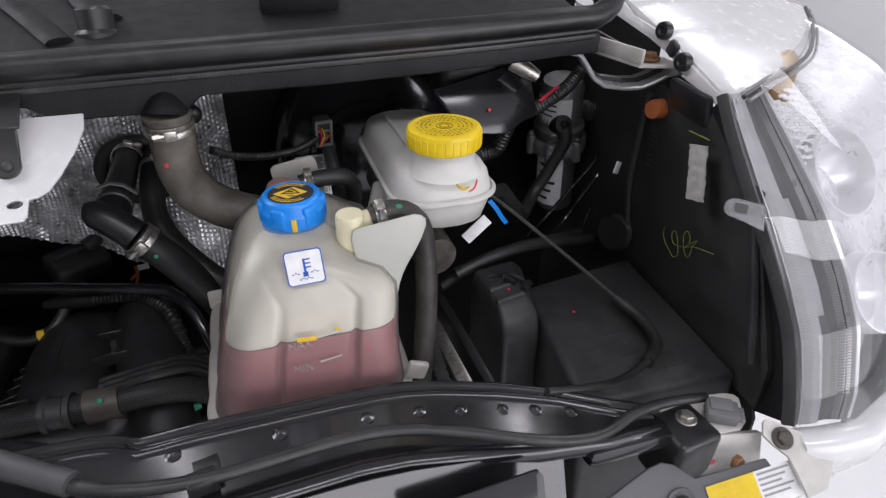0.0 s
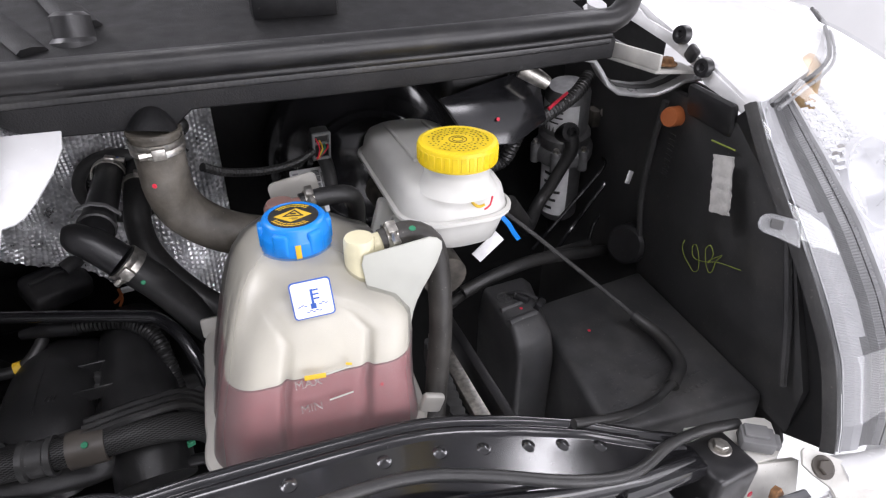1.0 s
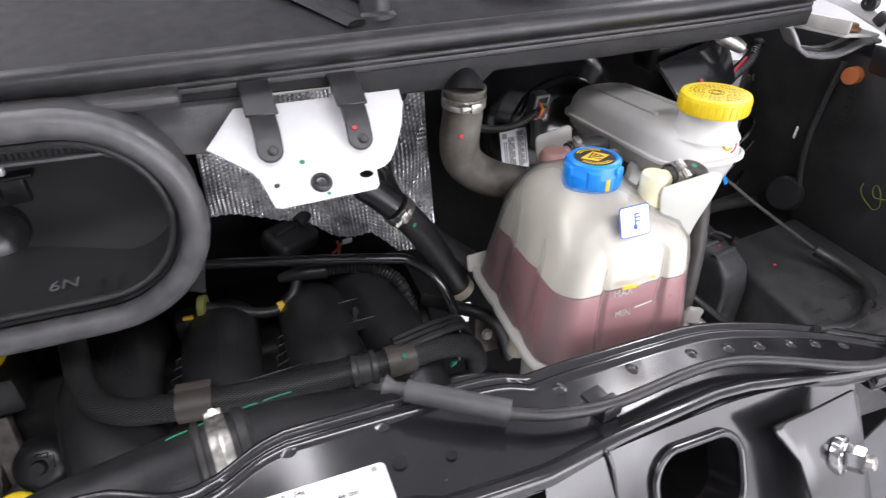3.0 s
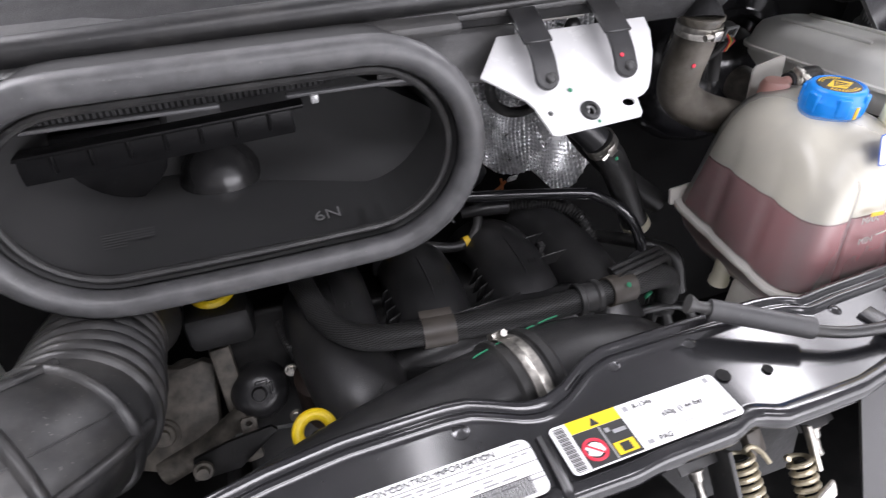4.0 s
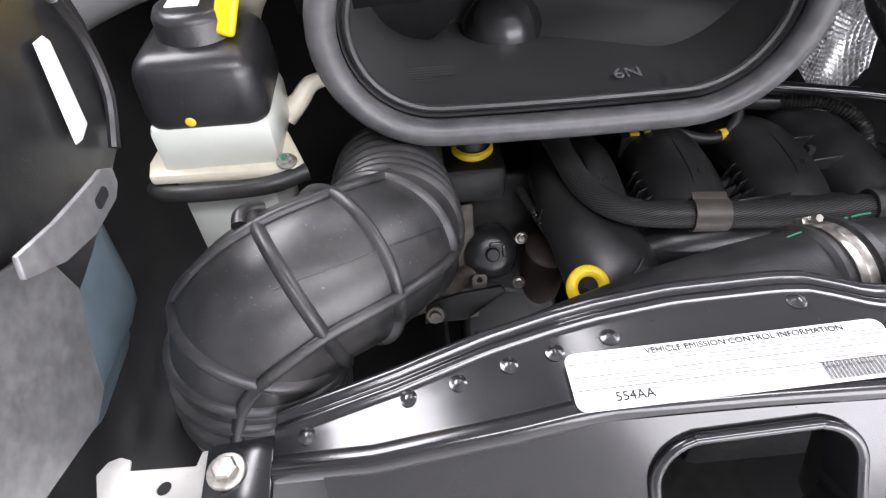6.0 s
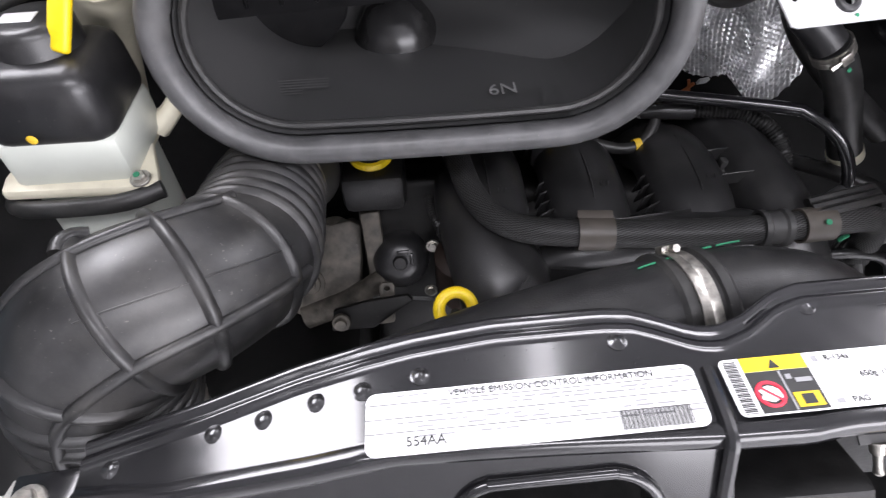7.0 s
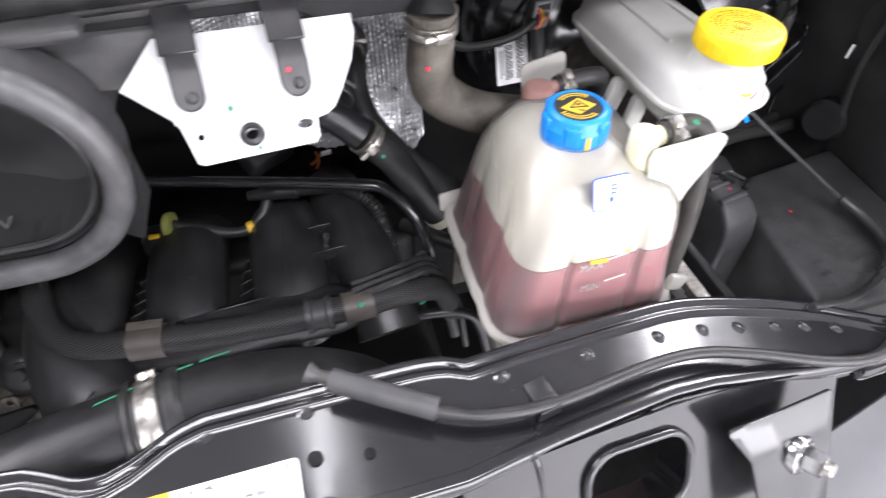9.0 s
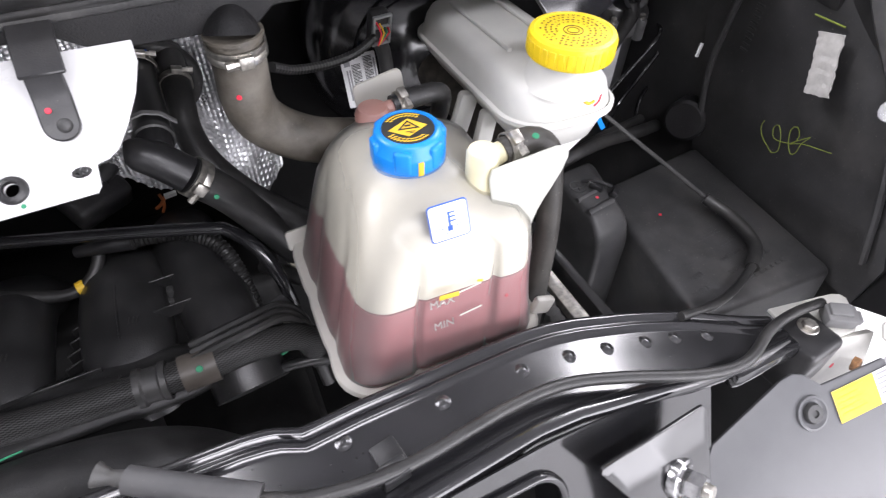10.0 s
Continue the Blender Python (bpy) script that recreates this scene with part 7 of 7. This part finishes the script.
FS = plane_pose((0.4015, 0.4655, 1.1125), (0.02, -1, 0.28), (0.03, 0.16, 1))
random.seed(21)
fr_ = []
for j in range(15):
    w0, w1 = -0.012 + random.uniform(-0.0012, 0.0012), 0.012 + random.uniform(-0.0012, 0.0012)
    top = [FS @ Vector((w0 + (w1 - w0) * i / 6, 0.056 * j / 14 + random.uniform(-0.0006, 0.0006), 0.0012 + random.uniform(0, 0.0013))) for i in range(7)]
    fr_.append(top + [FS @ Vector((w1, 0.056 * j / 14, 0)), FS @ Vector((w0, 0.056 * j / 14, 0))])
part("foil_sticker", loft(fr_), DULL_PAPER, li, "crumpled white foil sticker", sharp=15)
part("chalk_line", tube([(0.4125, 0.511, 1.169), (0.410, 0.477, 1.172)], 0.0009, 6), LIME, li)
STROKE = [(0.0, 0.010), (-0.001, 0.002), (0.006, -0.008), (0.016, -0.014), (0.023, -0.018), (0.029, -0.012), (0.024, 0.004), (0.017, 0.013), (0.013, 0.008), (0.018, -0.002), (0.030, -0.001), (0.040, 0.004), (0.042, 0.014),
          (0.036, 0.021), (0.031, 0.015), (0.036, 0.0), (0.043, -0.008), (0.047, -0.004), (0.048, 0.008), (0.053, 0.018)]
part("chalk_scribble", tube([(0.4075, 0.507 - u, 1.047 + v + 0.10 * u) for u, v in STROKE] + [(0.4075, 0.470, 1.052), (0.4075, 0.457, 1.060), (0.4075, 0.428, 1.069)], 0.00045, 5, step=0.003), LIME, li, "lime chalk scribble")
for k in range(9):
    part("raised_print", box(0.0012, 0.010, 0.0022, 0.0004, pose(0.4195, 0.575, 1.150 - 0.006 * k, 0, 0, -4), 1), BLACK_PLASTIC, li)
part("ridge", tube([(0.4215, 0.60, 1.18), (0.4245, 0.61, 1.12), (0.4285, 0.615, 1.05), (0.432, 0.60, 0.97)], 0.004, 8), FENDER_LINER, li)
part("ridge", tube([(0.4125, 0.40, 1.13), (0.4105, 0.37, 1.06), (0.4135, 0.35, 0.99)], 0.004, 8), FENDER_LINER, li)
part("orange_plug", lathe([(0, 0.012), (0.010, 0.012), (0.011, 0.009), (0.011, -0.02)], 20, disc_pose((0.424, 0.583, 1.168), (-1, -0.3, 0.1))), ORANGE, li, "round orange plastic plug")
wtg = box(0.013, 0.002, 0.016, 0.0005, pose(0.412, 0.625, 1.078, 0, 25, 30))
tagged(part("paper_tag", wtg, LABEL_WHITE), "small white paper tag on the harness", "tag")

# ---- ABS canister, rod and pipes behind the battery ----
ab = thing("silver_canister", (0.39, 0.76, 0.98), "silver cylindrical filter canister with white labels", "canister")
CAN = disc_pose((0.408, 0.778, 0.993), (-0.09, -0.12, 0.75))
part("can", lathe([(0, -0.045), (0.024, -0.045), (0.028, -0.04), (0.029, 0.07), (0.031, 0.075), (0.036, 0.08), (0.036, 0.10), (0.031, 0.105), (0.030, 0.16), (0.026, 0.168), (0, 0.17)], 32, CAN), ALU, ab)


def wrap(r, z0, z1, a0, a1, m):
    """A patch of a cylinder's skin."""
    return moved(loft([[(r * math.cos(radians(a)), r * math.sin(radians(a)), z) for z in (z0, z1)] for a in range(a0, a1 + 1, 10)], False, False, False), m)


part("label", wrap(0.0297, -0.03, 0.06, -150, -60, CAN), LABEL_WHITE, ab, "pale grey paper label")
part("upper_label", wrap(0.0308, 0.112, 0.152, -170, -50, CAN), LABEL_WHITE, ab, "pale grey paper label")
for q in range(5):
    part("label_print", wrap(0.0300, -0.02 + 0.015 * q, -0.015 + 0.015 * q, -130, -100 + 10 * (q % 3), CAN), LABEL_BLACK, ab)
part("pump_flange", lathe([(0.030, 0.060), (0.040, 0.062), (0.041, 0.066), (0.041, 0.078), (0.039, 0.082), (0.036, 0.084), (0.036, 0.098), (0.031, 0.102)], 32, CAN), ALU, ab, "dull cast pump flange")
for a in (-150, -95, -40):
    part("flange_lug", lathe([(0, 0.088), (0.006, 0.088), (0.007, 0.084), (0.007, 0.058)], 12, CAN @ Matrix.Translation((0.041 * math.cos(radians(a)), 0.041 * math.sin(radians(a)), 0))), ALU, ab)
    part("lug_screw", lathe([(0, 0.093), (0.0035, 0.093), (0.004, 0.087)], 10, CAN @ Matrix.Translation((0.041 * math.cos(radians(a)), 0.041 * math.sin(radians(a)), 0))), STEEL, ab)
part("bracket", join(box(0.060, 0.02, 0.050, 0.008, pose(0.455, 0.785, 1.095)), box(0.08, 0.012, 0.06, 0.004, pose(0.475, 0.80, 1.05)), tube([(0.437, 0.775, 1.034), (0.46, 0.775, 1.028), (0.495, 0.775, 1.033)], 0.006, 8)), BLACK_METAL, ab, "black pump mounting bracket")
part("mount_block", box(0.034, 0.03, 0.026, 0.006, pose(0.452, 0.770, 1.103)), CAST, ab)
part("edge_plate", box(0.003, 0.02, 0.075, 0.001, pose(0.504, 0.78, 1.07, 0, 0, 0)), GREY_SATIN, ab, "bare steel plate edge")
for p, r in (((0.453, 0.752, 1.114), 0.006), ((0.487, 0.772, 1.087), 0.0075), ((0.481, 0.772, 1.052), 0.0085)):
    bolt("bolt", p, (-0.2, -1, 0.3), r, ab)
for q, (a0, a1) in enumerate(((-140, -90), (-130, -90), (-140, -100))):
    part("upper_print", wrap(0.0311, 0.141 - 0.008 * q, 0.1435 - 0.008 * q, a0, a1, CAN), LABEL_BLACK, ab)
part("plug", join(lathe([(0.0, 0.022), (0.012, 0.022), (0.014, 0.016), (0.014, -0.01)], 18, disc_pose((0.384, 0.742, 1.096), (-0.1, -1, 0.4))), lathe([(0.004, 0.03), (0.006, 0.028), (0.006, 0.02)], 12, disc_pose((0.384, 0.742, 1.096), (-0.1, -1, 0.4)))), BLACK_PLASTIC, ab, "round black wiring plug")
cx = thing("corrugated_harness", (0.3, 0.68, 1.14), "black corrugated wiring harness with a red stripe", "cable")
part("conduit", tube([(0.39, 0.71, 1.18), (0.36, 0.69, 1.165), (0.31, 0.67, 1.15), (0.28, 0.66, 1.145), (0.27, 0.665, 1.12), (0.26, 0.67, 1.10), (0.22, 0.66, 1.10)], 0.0075, 12, ribs=(0.005, 0.0015)), RUBBER, cx)
part("stripe", tube([(0.345, 0.681, 1.172), (0.315, 0.667, 1.160)], 0.002, 6), RED, cx)
dh = tube([(0.384, 0.728, 1.100), (0.388, 0.724, 1.080), (0.379, 0.727, 1.055), (0.366, 0.73, 1.025), (0.350, 0.73, 1.0), (0.32, 0.70, 0.985), (0.29, 0.66, 1.02), (0.26, 0.64, 1.06)], [0.011, 0.0095, 0.0085, 0.0085, 0.009, 0.010, 0.010, 0.010], 12)
tagged(part("rubber_hose", dh, RUBBER), "black rubber hose running down from the canister", "hose")
md = thing("bracket_plate", (0.25, 0.66, 1.15), "black steel bracket plate with bolts under the cowl", "bracket")
part("plate", prism([(-0.07, 0.035), (-0.05, -0.02), (0.0, -0.035), (0.05, -0.02), (0.055, 0.02), (0.03, 0.04)], 0.006, plane_pose((0.25, 0.645, 1.168), (1, 0.2, 0.1), (0, 0.5, 0.86)), 0.002), BLACK_PAINT, md)
part("upright", box(0.08, 0.05, 0.05, 0.012, pose(0.23, 0.70, 1.19), 3), BLACK_METAL, md)
part("pipe_union", tube([(0.272, 0.66, 1.212), (0.290, 0.652, 1.202), (0.30, 0.648, 1.196)], [0.010, 0.009, 0.007], 10), STEEL, md)
dot("red_dot", (0.239, 0.6385, 1.1655), (0, -0.86, 0.5), 0.0022, RED, md)
for pts in (((0.45, 0.74, 1.055), (0.439, 0.72, 1.047), (0.407, 0.72, 1.007), (0.370, 0.72, 0.963), (0.33, 0.70, 0.945)), ((0.46, 0.73, 1.03), (0.446, 0.72, 1.020), (0.424, 0.72, 0.987), (0.400, 0.72, 0.951), (0.36, 0.69, 0.935)), ((0.451, 0.72, 0.975), (0.439, 0.72, 0.955), (0.42, 0.70, 0.93))):
    tagged(part("brake_pipe", tube(pts, 0.0028, 8), BLACK_PAINT), "thin black steel brake pipe", "pipe", "brake pipes")
tagged(part("side_motor", lathe([(0, 0.0), (0.022, 0.0), (0.026, -0.004), (0.028, -0.05), (0, -0.05)], 24, disc_pose((0.416, 0.615, 0.986), (-1, -0.5, 0.3))), BLACK_PLASTIC), "round black motor housing beside the battery", "motor")
rd = thing("hinge_bar", (0.38, 0.62, 1.2), "bent black-edged steel hinge reinforcement bar", "bracket")
part("bar", band([(0.298, 0.634, 1.232), (0.322, 0.632, 1.231), (0.336, 0.630, 1.228), (0.345, 0.627, 1.216), (0.353, 0.624, 1.203), (0.366, 0.621, 1.194), (0.390, 0.618, 1.190), (0.410, 0.615, 1.190), (0.424, 0.611, 1.196), (0.437, 0.606, 1.205), (0.457, 0.60, 1.208)], 0.030, 0.005, (0.1, 1, 0.2)), GREY_SATIN, rd)
part("bar_groove", band([(0.300, 0.634, 1.2352), (0.322, 0.632, 1.2342), (0.337, 0.630, 1.2312), (0.3465, 0.627, 1.2185), (0.3545, 0.624, 1.2055), (0.367, 0.621, 1.1972), (0.390, 0.618, 1.1932), (0.410, 0.615, 1.1932), (0.423, 0.611, 1.1990), (0.436, 0.606, 1.2080)], 0.008, 0.002, (0.1, 1, 0.2)), GREY_PLASTIC, rd)
hg = thing("hinge_plate", (0.41, 0.62, 1.22), "white painted steel hood hinge plate with rusty bolt", "bracket")
part("plate", prism([(-0.03, 0.085), (-0.012, 0.0), (0.03, -0.012), (0.035, 0.02), (0.0, 0.075)], 0.004, pose(0.405, 0.59, 1.218), 0.001), WHITE_DUSTY, hg)
part("lip", box(0.004, 0.09, 0.016, 0.001, pose(0.386, 0.632, 1.226, 0, 0, 12)), WHITE_DUSTY, hg)
part("arm", tube([(0.352, 0.655, 1.275), (0.36, 0.66, 1.255), (0.375, 0.68, 1.245), (0.39, 0.72, 1.25)], 0.014, 10, flat=(0.5, 1.2)), WHITE_PAINT, hg)
bolt("bolt", (0.412, 0.60, 1.221), (0, 0, 1), 0.0075, hg, RUST)
bolt("bolt", (0.40, 0.62, 1.221), (0, 0, 1), 0.007, hg, WHITE_DUSTY)

# ---- fender and headlight ----
fn = thing("front_fender", (0.5, 0.55, 1.2), "glossy white front fender edge", "fender")
INNER = [(0.427, 0.72, 1.278), (0.427, 0.66, 1.262), (0.426, 0.60, 1.246), (0.424, 0.54, 1.230), (0.421, 0.49, 1.216), (0.418, 0.462, 1.212)]
OUTER = [(0.80, 0.79, 1.225), (0.70, 0.675, 1.226), (0.60, 0.576, 1.224), (0.535, 0.530, 1.222), (0.480, 0.500, 1.221), (0.424, 0.472, 1.216)]
rings = []
OUTER_V = [Vector(p) for p in OUTER]
SI, SO = [p for p, _ in spline(INNER, 0.012)], [p for p, _ in spline(OUTER, 0.012)]
for k in range(25):
    a, b = SI[round(k / 24 * (len(SI) - 1))], SO[round(k / 24 * (len(SO) - 1))]
    ring = [a + Vector((-0.001, 0, -0.012)), a]
    for q in (0.08, 0.3, 0.6, 0.85, 1.0):
        ring.append(a.lerp(b, q) + Vector((0, 0, 0.03 * (b - a).length * math.sin(q * math.pi) + 0.003)))
    ring.append(b + Vector((0.002, -0.003, -0.006)))
    rings.append(ring + [p - Vector((-0.001, -0.002, 0.003)) for p in ring[::-1]])
part("skin", loft(rings), WHITE_PAINT, fn)
part("gap_seal", tube([p + Vector((0.003, -0.005, 0.001)) for p in OUTER_V], 0.0024, 8), GREY_PLASTIC, fn)
part("gap_seal", tube([p + Vector((0.006, -0.010, -0.001)) for p in OUTER_V], 0.0018, 8), GREY_SATIN, fn)
part("flange", prism([(0.70, 1.273), (0.66, 1.256), (0.59, 1.246), (0.53, 1.224), (0.487, 1.211), (0.50, 1.205), (0.545, 1.212), (0.575, 1.228), (0.62, 1.238), (0.70, 1.25)], 0.003, Matrix(((0, 0, 1, 0.4235), (1, 0, 0, 0), (0, 1, 0, 0), (0, 0, 0, 1))), 0.0008), WHITE_PAINT, fn)
for y, z in ((0.592, 1.252), (0.551, 1.229)):
    part("rubber_stop", lathe([(0, 0.006), (0.003, 0.006), (0.0045, 0.008), (0.0085, 0.008), (0.0098, 0.005), (0.0098, 0)], 24, disc_pose((0.4205, y, z), (-1, -0.2, 0.1))), BLACK_PLASTIC, fn)
part("black_clip", box(0.008, 0.014, 0.016, 0.003, pose(0.418, 0.572, 1.238, 30, 0, 0)), BLACK_PLASTIC, fn)

BOWL = mat("satin_chrome", (0.86, 0.86, 0.87), 0.32, 0.45, var=0.03)
AMBER_PLASTIC = milky("amber_plastic", (0.96, 0.66, 0.28), 0.45, through=0.4)
CLEAR_BLOCK = milky("clear_prism_plastic", (0.90, 0.91, 0.92), 0.80, 0.12)
PALE_STRIP = mat("pale_silver_strip", (0.60, 0.60, 0.605), 0.22, 0.3, var=0.05)
hd = thing("headlight", (0.45, 0.36, 1.0), "clear headlight unit with chrome reflector and amber indicator", "headlight")
EDGE = [(0.467, 1.222), (0.443, 1.193), (0.411, 1.160), (0.380, 1.129), (0.342, 1.088), (0.313, 1.050), (0.290, 0.998), (0.283, 0.975)]
TOP_Y = [(0.0, 0.467), (0.04, 0.480), (0.09, 0.510), (0.18, 0.580), (0.30, 0.69)]
LOW_Y = [(0.0, 0.283), (0.06, 0.276), (0.10, 0.286), (0.16, 0.325), (0.30, 0.46)]
LOW_Z = [(0.0, 0.975), (0.06, 0.978), (0.12, 1.0), (0.20, 1.05), (0.30, 1.10)]


def lamp_point(s, dx, inward=0.0):
    """A point of the lens: s runs down its inner edge, dx outwards from it."""
    k = min(int(s * 7), 6)
    u = s * 7 - k
    bow_y = EDGE[k][0] + (EDGE[k + 1][0] - EDGE[k][0]) * u - (0.467 - 0.184 * s)
    bow_z = EDGE[k][1] + (EDGE[k + 1][1] - EDGE[k][1]) * u - (1.222 - 0.247 * s)
    ta, la, lz = lerp_table(TOP_Y, dx), lerp_table(LOW_Y, dx), lerp_table(LOW_Z, dx)
    tz = 1.222 + 0.02 * min(1.0, dx / 0.1) - 0.012 * min(1.0, dx / 0.03)
    puff = 0.022 * math.sin(math.pi * s) * min(1.0, dx / 0.06) + 0.008 * min(1.0, dx / 0.012)
    nrm = Vector((-0.05, 0.78, -0.62)).normalized()
    return Vector((0.408 + dx, ta + (la - ta) * s + bow_y, tz + (lz - tz) * s + bow_z)) + nrm * (inward - puff)


DX = (0.0, 0.004, 0.010, 0.020, 0.032, 0.046, 0.06, 0.085, 0.115, 0.15, 0.19, 0.24, 0.30)
lens = loft([[lamp_point(i / 40, d) for d in DX] for i in range(41)], False, False, False)
lo_ = part("outer_lens", lens, LENS, hd, "clear plastic outer lens", sharp=80)
lo_.visible_shadow = False
frame_line = [p for p, _ in spline([(0, y, z) for y, z in EDGE], 0.008)]
part("lens_frame", loft([[(0.4060, p.y - 0.001, p.z + 0.001), (0.4035, p.y + 0.003, p.z - 0.001), (0.4025, p.y + 0.008, p.z - 0.005), (0.405, p.y + 0.010, p.z - 0.007), (0.409, p.y + 0.009, p.z - 0.007), (0.410, p.y, p.z - 0.002)] for p in frame_line]), GREY_PLASTIC, hd, "smoky grey lens gasket frame")
part("edge_bead", tube([lamp_point(i / 40, 0.0005, 0.001) for i in range(41)], 0.0011, 8), CLEAR_BLOCK, hd, "clear edge bead of the lens")
part("edge_bead", tube([lamp_point(i / 40, 0.0050, 0.003) for i in range(41)], 0.0007, 8), PALE_STRIP, hd, "bright silver edge line")
part("edge_strip", loft([[lamp_point(i / 40, d, q) for d, q in ((-0.003, 0.006), (0.003, 0.005), (0.0065, 0.007))] for i in range(41)], False, False, False), STRIP_GREY, hd, "smoky grey edge strip")
part("fluted_strip", loft([[lamp_point(i / 520, d, 0.006 + 0.0006 * (i % 2)) for d in (0.0065, 0.013, 0.021)] for i in range(521)], False, False, False), PALE_STRIP, hd, "finely fluted silver strip", sharp=10)
part("plain_strip", loft([[lamp_point(i / 520, d, q + 0.0005 * (i % 2)) for d, q in ((0.021, 0.008), (0.026, 0.011), (0.033, 0.012), (0.037, 0.009))] for i in range(521)], False, False, False), STRIP_GREY, hd, "satin grey finely toothed strip", sharp=10)
part("fluted_strip", loft([[lamp_point(0.36 + 0.30 * i / 200, d, 0.0075 + 0.0006 * (i % 2)) for d in (0.0205, 0.024, 0.0275)] for i in range(201)], False, False, False), PALE_STRIP, hd, "short finely fluted silver strip", sharp=10)
part("ridge_strip", loft([[lamp_point(i / 300, d, q + 0.0008 * (i % 2)) for d, q in ((0.037, 0.009), (0.039, 0.005), (0.044, 0.004), (0.046, 0.008))] for i in range(301)], False, False, False), GREY_SATIN, hd, "raised silver ridge with fine teeth", sharp=10)
part("ridge_edge", loft([[lamp_point(i / 40, d, q) for d, q in ((0.046, 0.008), (0.047, 0.003), (0.050, 0.003), (0.051, 0.010))] for i in range(41)], False, False, False), PALE_STRIP, hd, "bright silver ridge edge", sharp=25)
part("dark_gap", tube([lamp_point(i / 20, 0.0405, 0.0052) for i in range(21)], 0.0006, 6), GREY_PLASTIC, hd)
part("inner_housing", loft([[lamp_point(i / 30, d, q) for d, q in ((0.050, 0.008), (0.060, 0.028), (0.10, 0.045), (0.16, 0.050), (0.22, 0.040), (0.30, 0.006))] for i in range(31)], False, False, False), SATIN, hd, "pale silver inner housing")
for s, d, r in ((0.42, 0.115, 0.042), (0.70, 0.10, 0.036)):
    part("reflector_bowl", lathe([(0.010, -0.022), (r * 0.6, -0.014), (r * 0.9, 0.002), (r, 0.014), (r * 1.06, 0.014), (r * 1.08, -0.004)], 36, disc_pose(lamp_point(s, d, 0.032), (0.15, -0.8, 0.6))), BOWL, hd, "pale satin chrome reflector bowl")
for k in range(13):
    for q in range(6):
        part("prism_block", box(0.0108, 0.0012, 0.0034, 0.0004, Matrix.Translation(lamp_point(0.10 + 0.016 * k, 0.058 + 0.0125 * q + 0.004 * (k % 2), 0.014)) @ pose(0, 0, 0, -50, 0, 6), 1), SATIN, hd)
part("indicator_lens", tube([lamp_point(0.0, 0.165, 0.018), lamp_point(0.02, 0.135, 0.018), lamp_point(0.05, 0.112, 0.020), lamp_point(0.09, 0.096, 0.022), lamp_point(0.13, 0.088, 0.022)], [0.013, 0.018, 0.016, 0.011, 0.005], 14, flat=(1, 0.5)), AMBER_PLASTIC, hd, "pale amber indicator lens")
part("indicator_bulb", lathe([(0, 0.012), (0.006, 0.010), (0.009, 0.003), (0.009, -0.006), (0.006, -0.014)], 16, disc_pose(lamp_point(0.06, 0.118, 0.028), (0.1, -0.7, 0.7))), AMBER_PLASTIC, hd, "amber bulb")
part("housing_back", loft([[(0.414, y + 0.014, z - 0.012), (0.432, y + 0.06, z - 0.05), (0.64, y + 0.12, z - 0.09)] for y, z in EDGE], False, False, False), BLACK_PLASTIC, hd)
TAB = plane_pose((0.383, 0.387, 1.145), (1, -0.35, -0.25), (0, 0.6, 1))
part("mount_tab", prism([(-0.0165, -0.001), (-0.0155, 0.004), (-0.012, 0.0075), (-0.006, 0.009), (0.020, 0.0085), (0.024, -0.014), (0.004, -0.0095), (-0.011, -0.0075), (-0.0150, -0.005)], 0.003, TAB, 0.0008), CLEAR_BLOCK, hd, "clear plastic mounting tab")
# dark patch laid on the uncut tab for the shade in its slot
part("slot_patch", prism(rrect(-0.007, 0.004, -0.003, 0.005, 0.001, 2), 0.0006, TAB @ Matrix.Translation((0, 0, 0.0008))), GREY_PLASTIC, hd)
bump = []
for k in range(16):
    b = lamp_point(1.0, 0.3 * k / 15)
    outer = [b + Vector(q) for q in ((0, -0.002, -0.004), (0, -0.010, -0.003), (0, -0.018, -0.008), (0, -0.022, -0.018), (0, -0.021, -0.035), (0, -0.006, -0.07), (0, 0.016, -0.14))]
    bump.append(outer + [p + Vector((0, 0.006, -0.003)) for p in outer[::-1]])
bp_ = part("white_bumper", loft(bump), WHITE_PAINT)
tagged(bp_, "glossy white bumper corner under the headlight", "bumper")

# ---- radiator strip between tank and battery ----
rs = thing("radiator_side", (0.15, 0.50, 0.92), "bare aluminium radiator end strip with cooling fins", "radiator")
part("strip", box(0.016, 0.16, 0.012, 0.002, pose(0.150, 0.495, 0.938, 0, 0, 3)), STEEL, rs)
for k in range(14):
    part("fin", lathe([(0.007, -0.03), (0.009, -0.01), (0.008, 0.006), (0, 0.008)], 8, pose(0.130 + 0.0006 * k, 0.425 + 0.0105 * k, 0.936)), GREY_PLASTIC, rs)
part("shroud", box(0.012, 0.19, 0.05, 0.003, pose(0.172, 0.50, 0.925, 0, 0, 3)), BLACK_PLASTIC, rs)
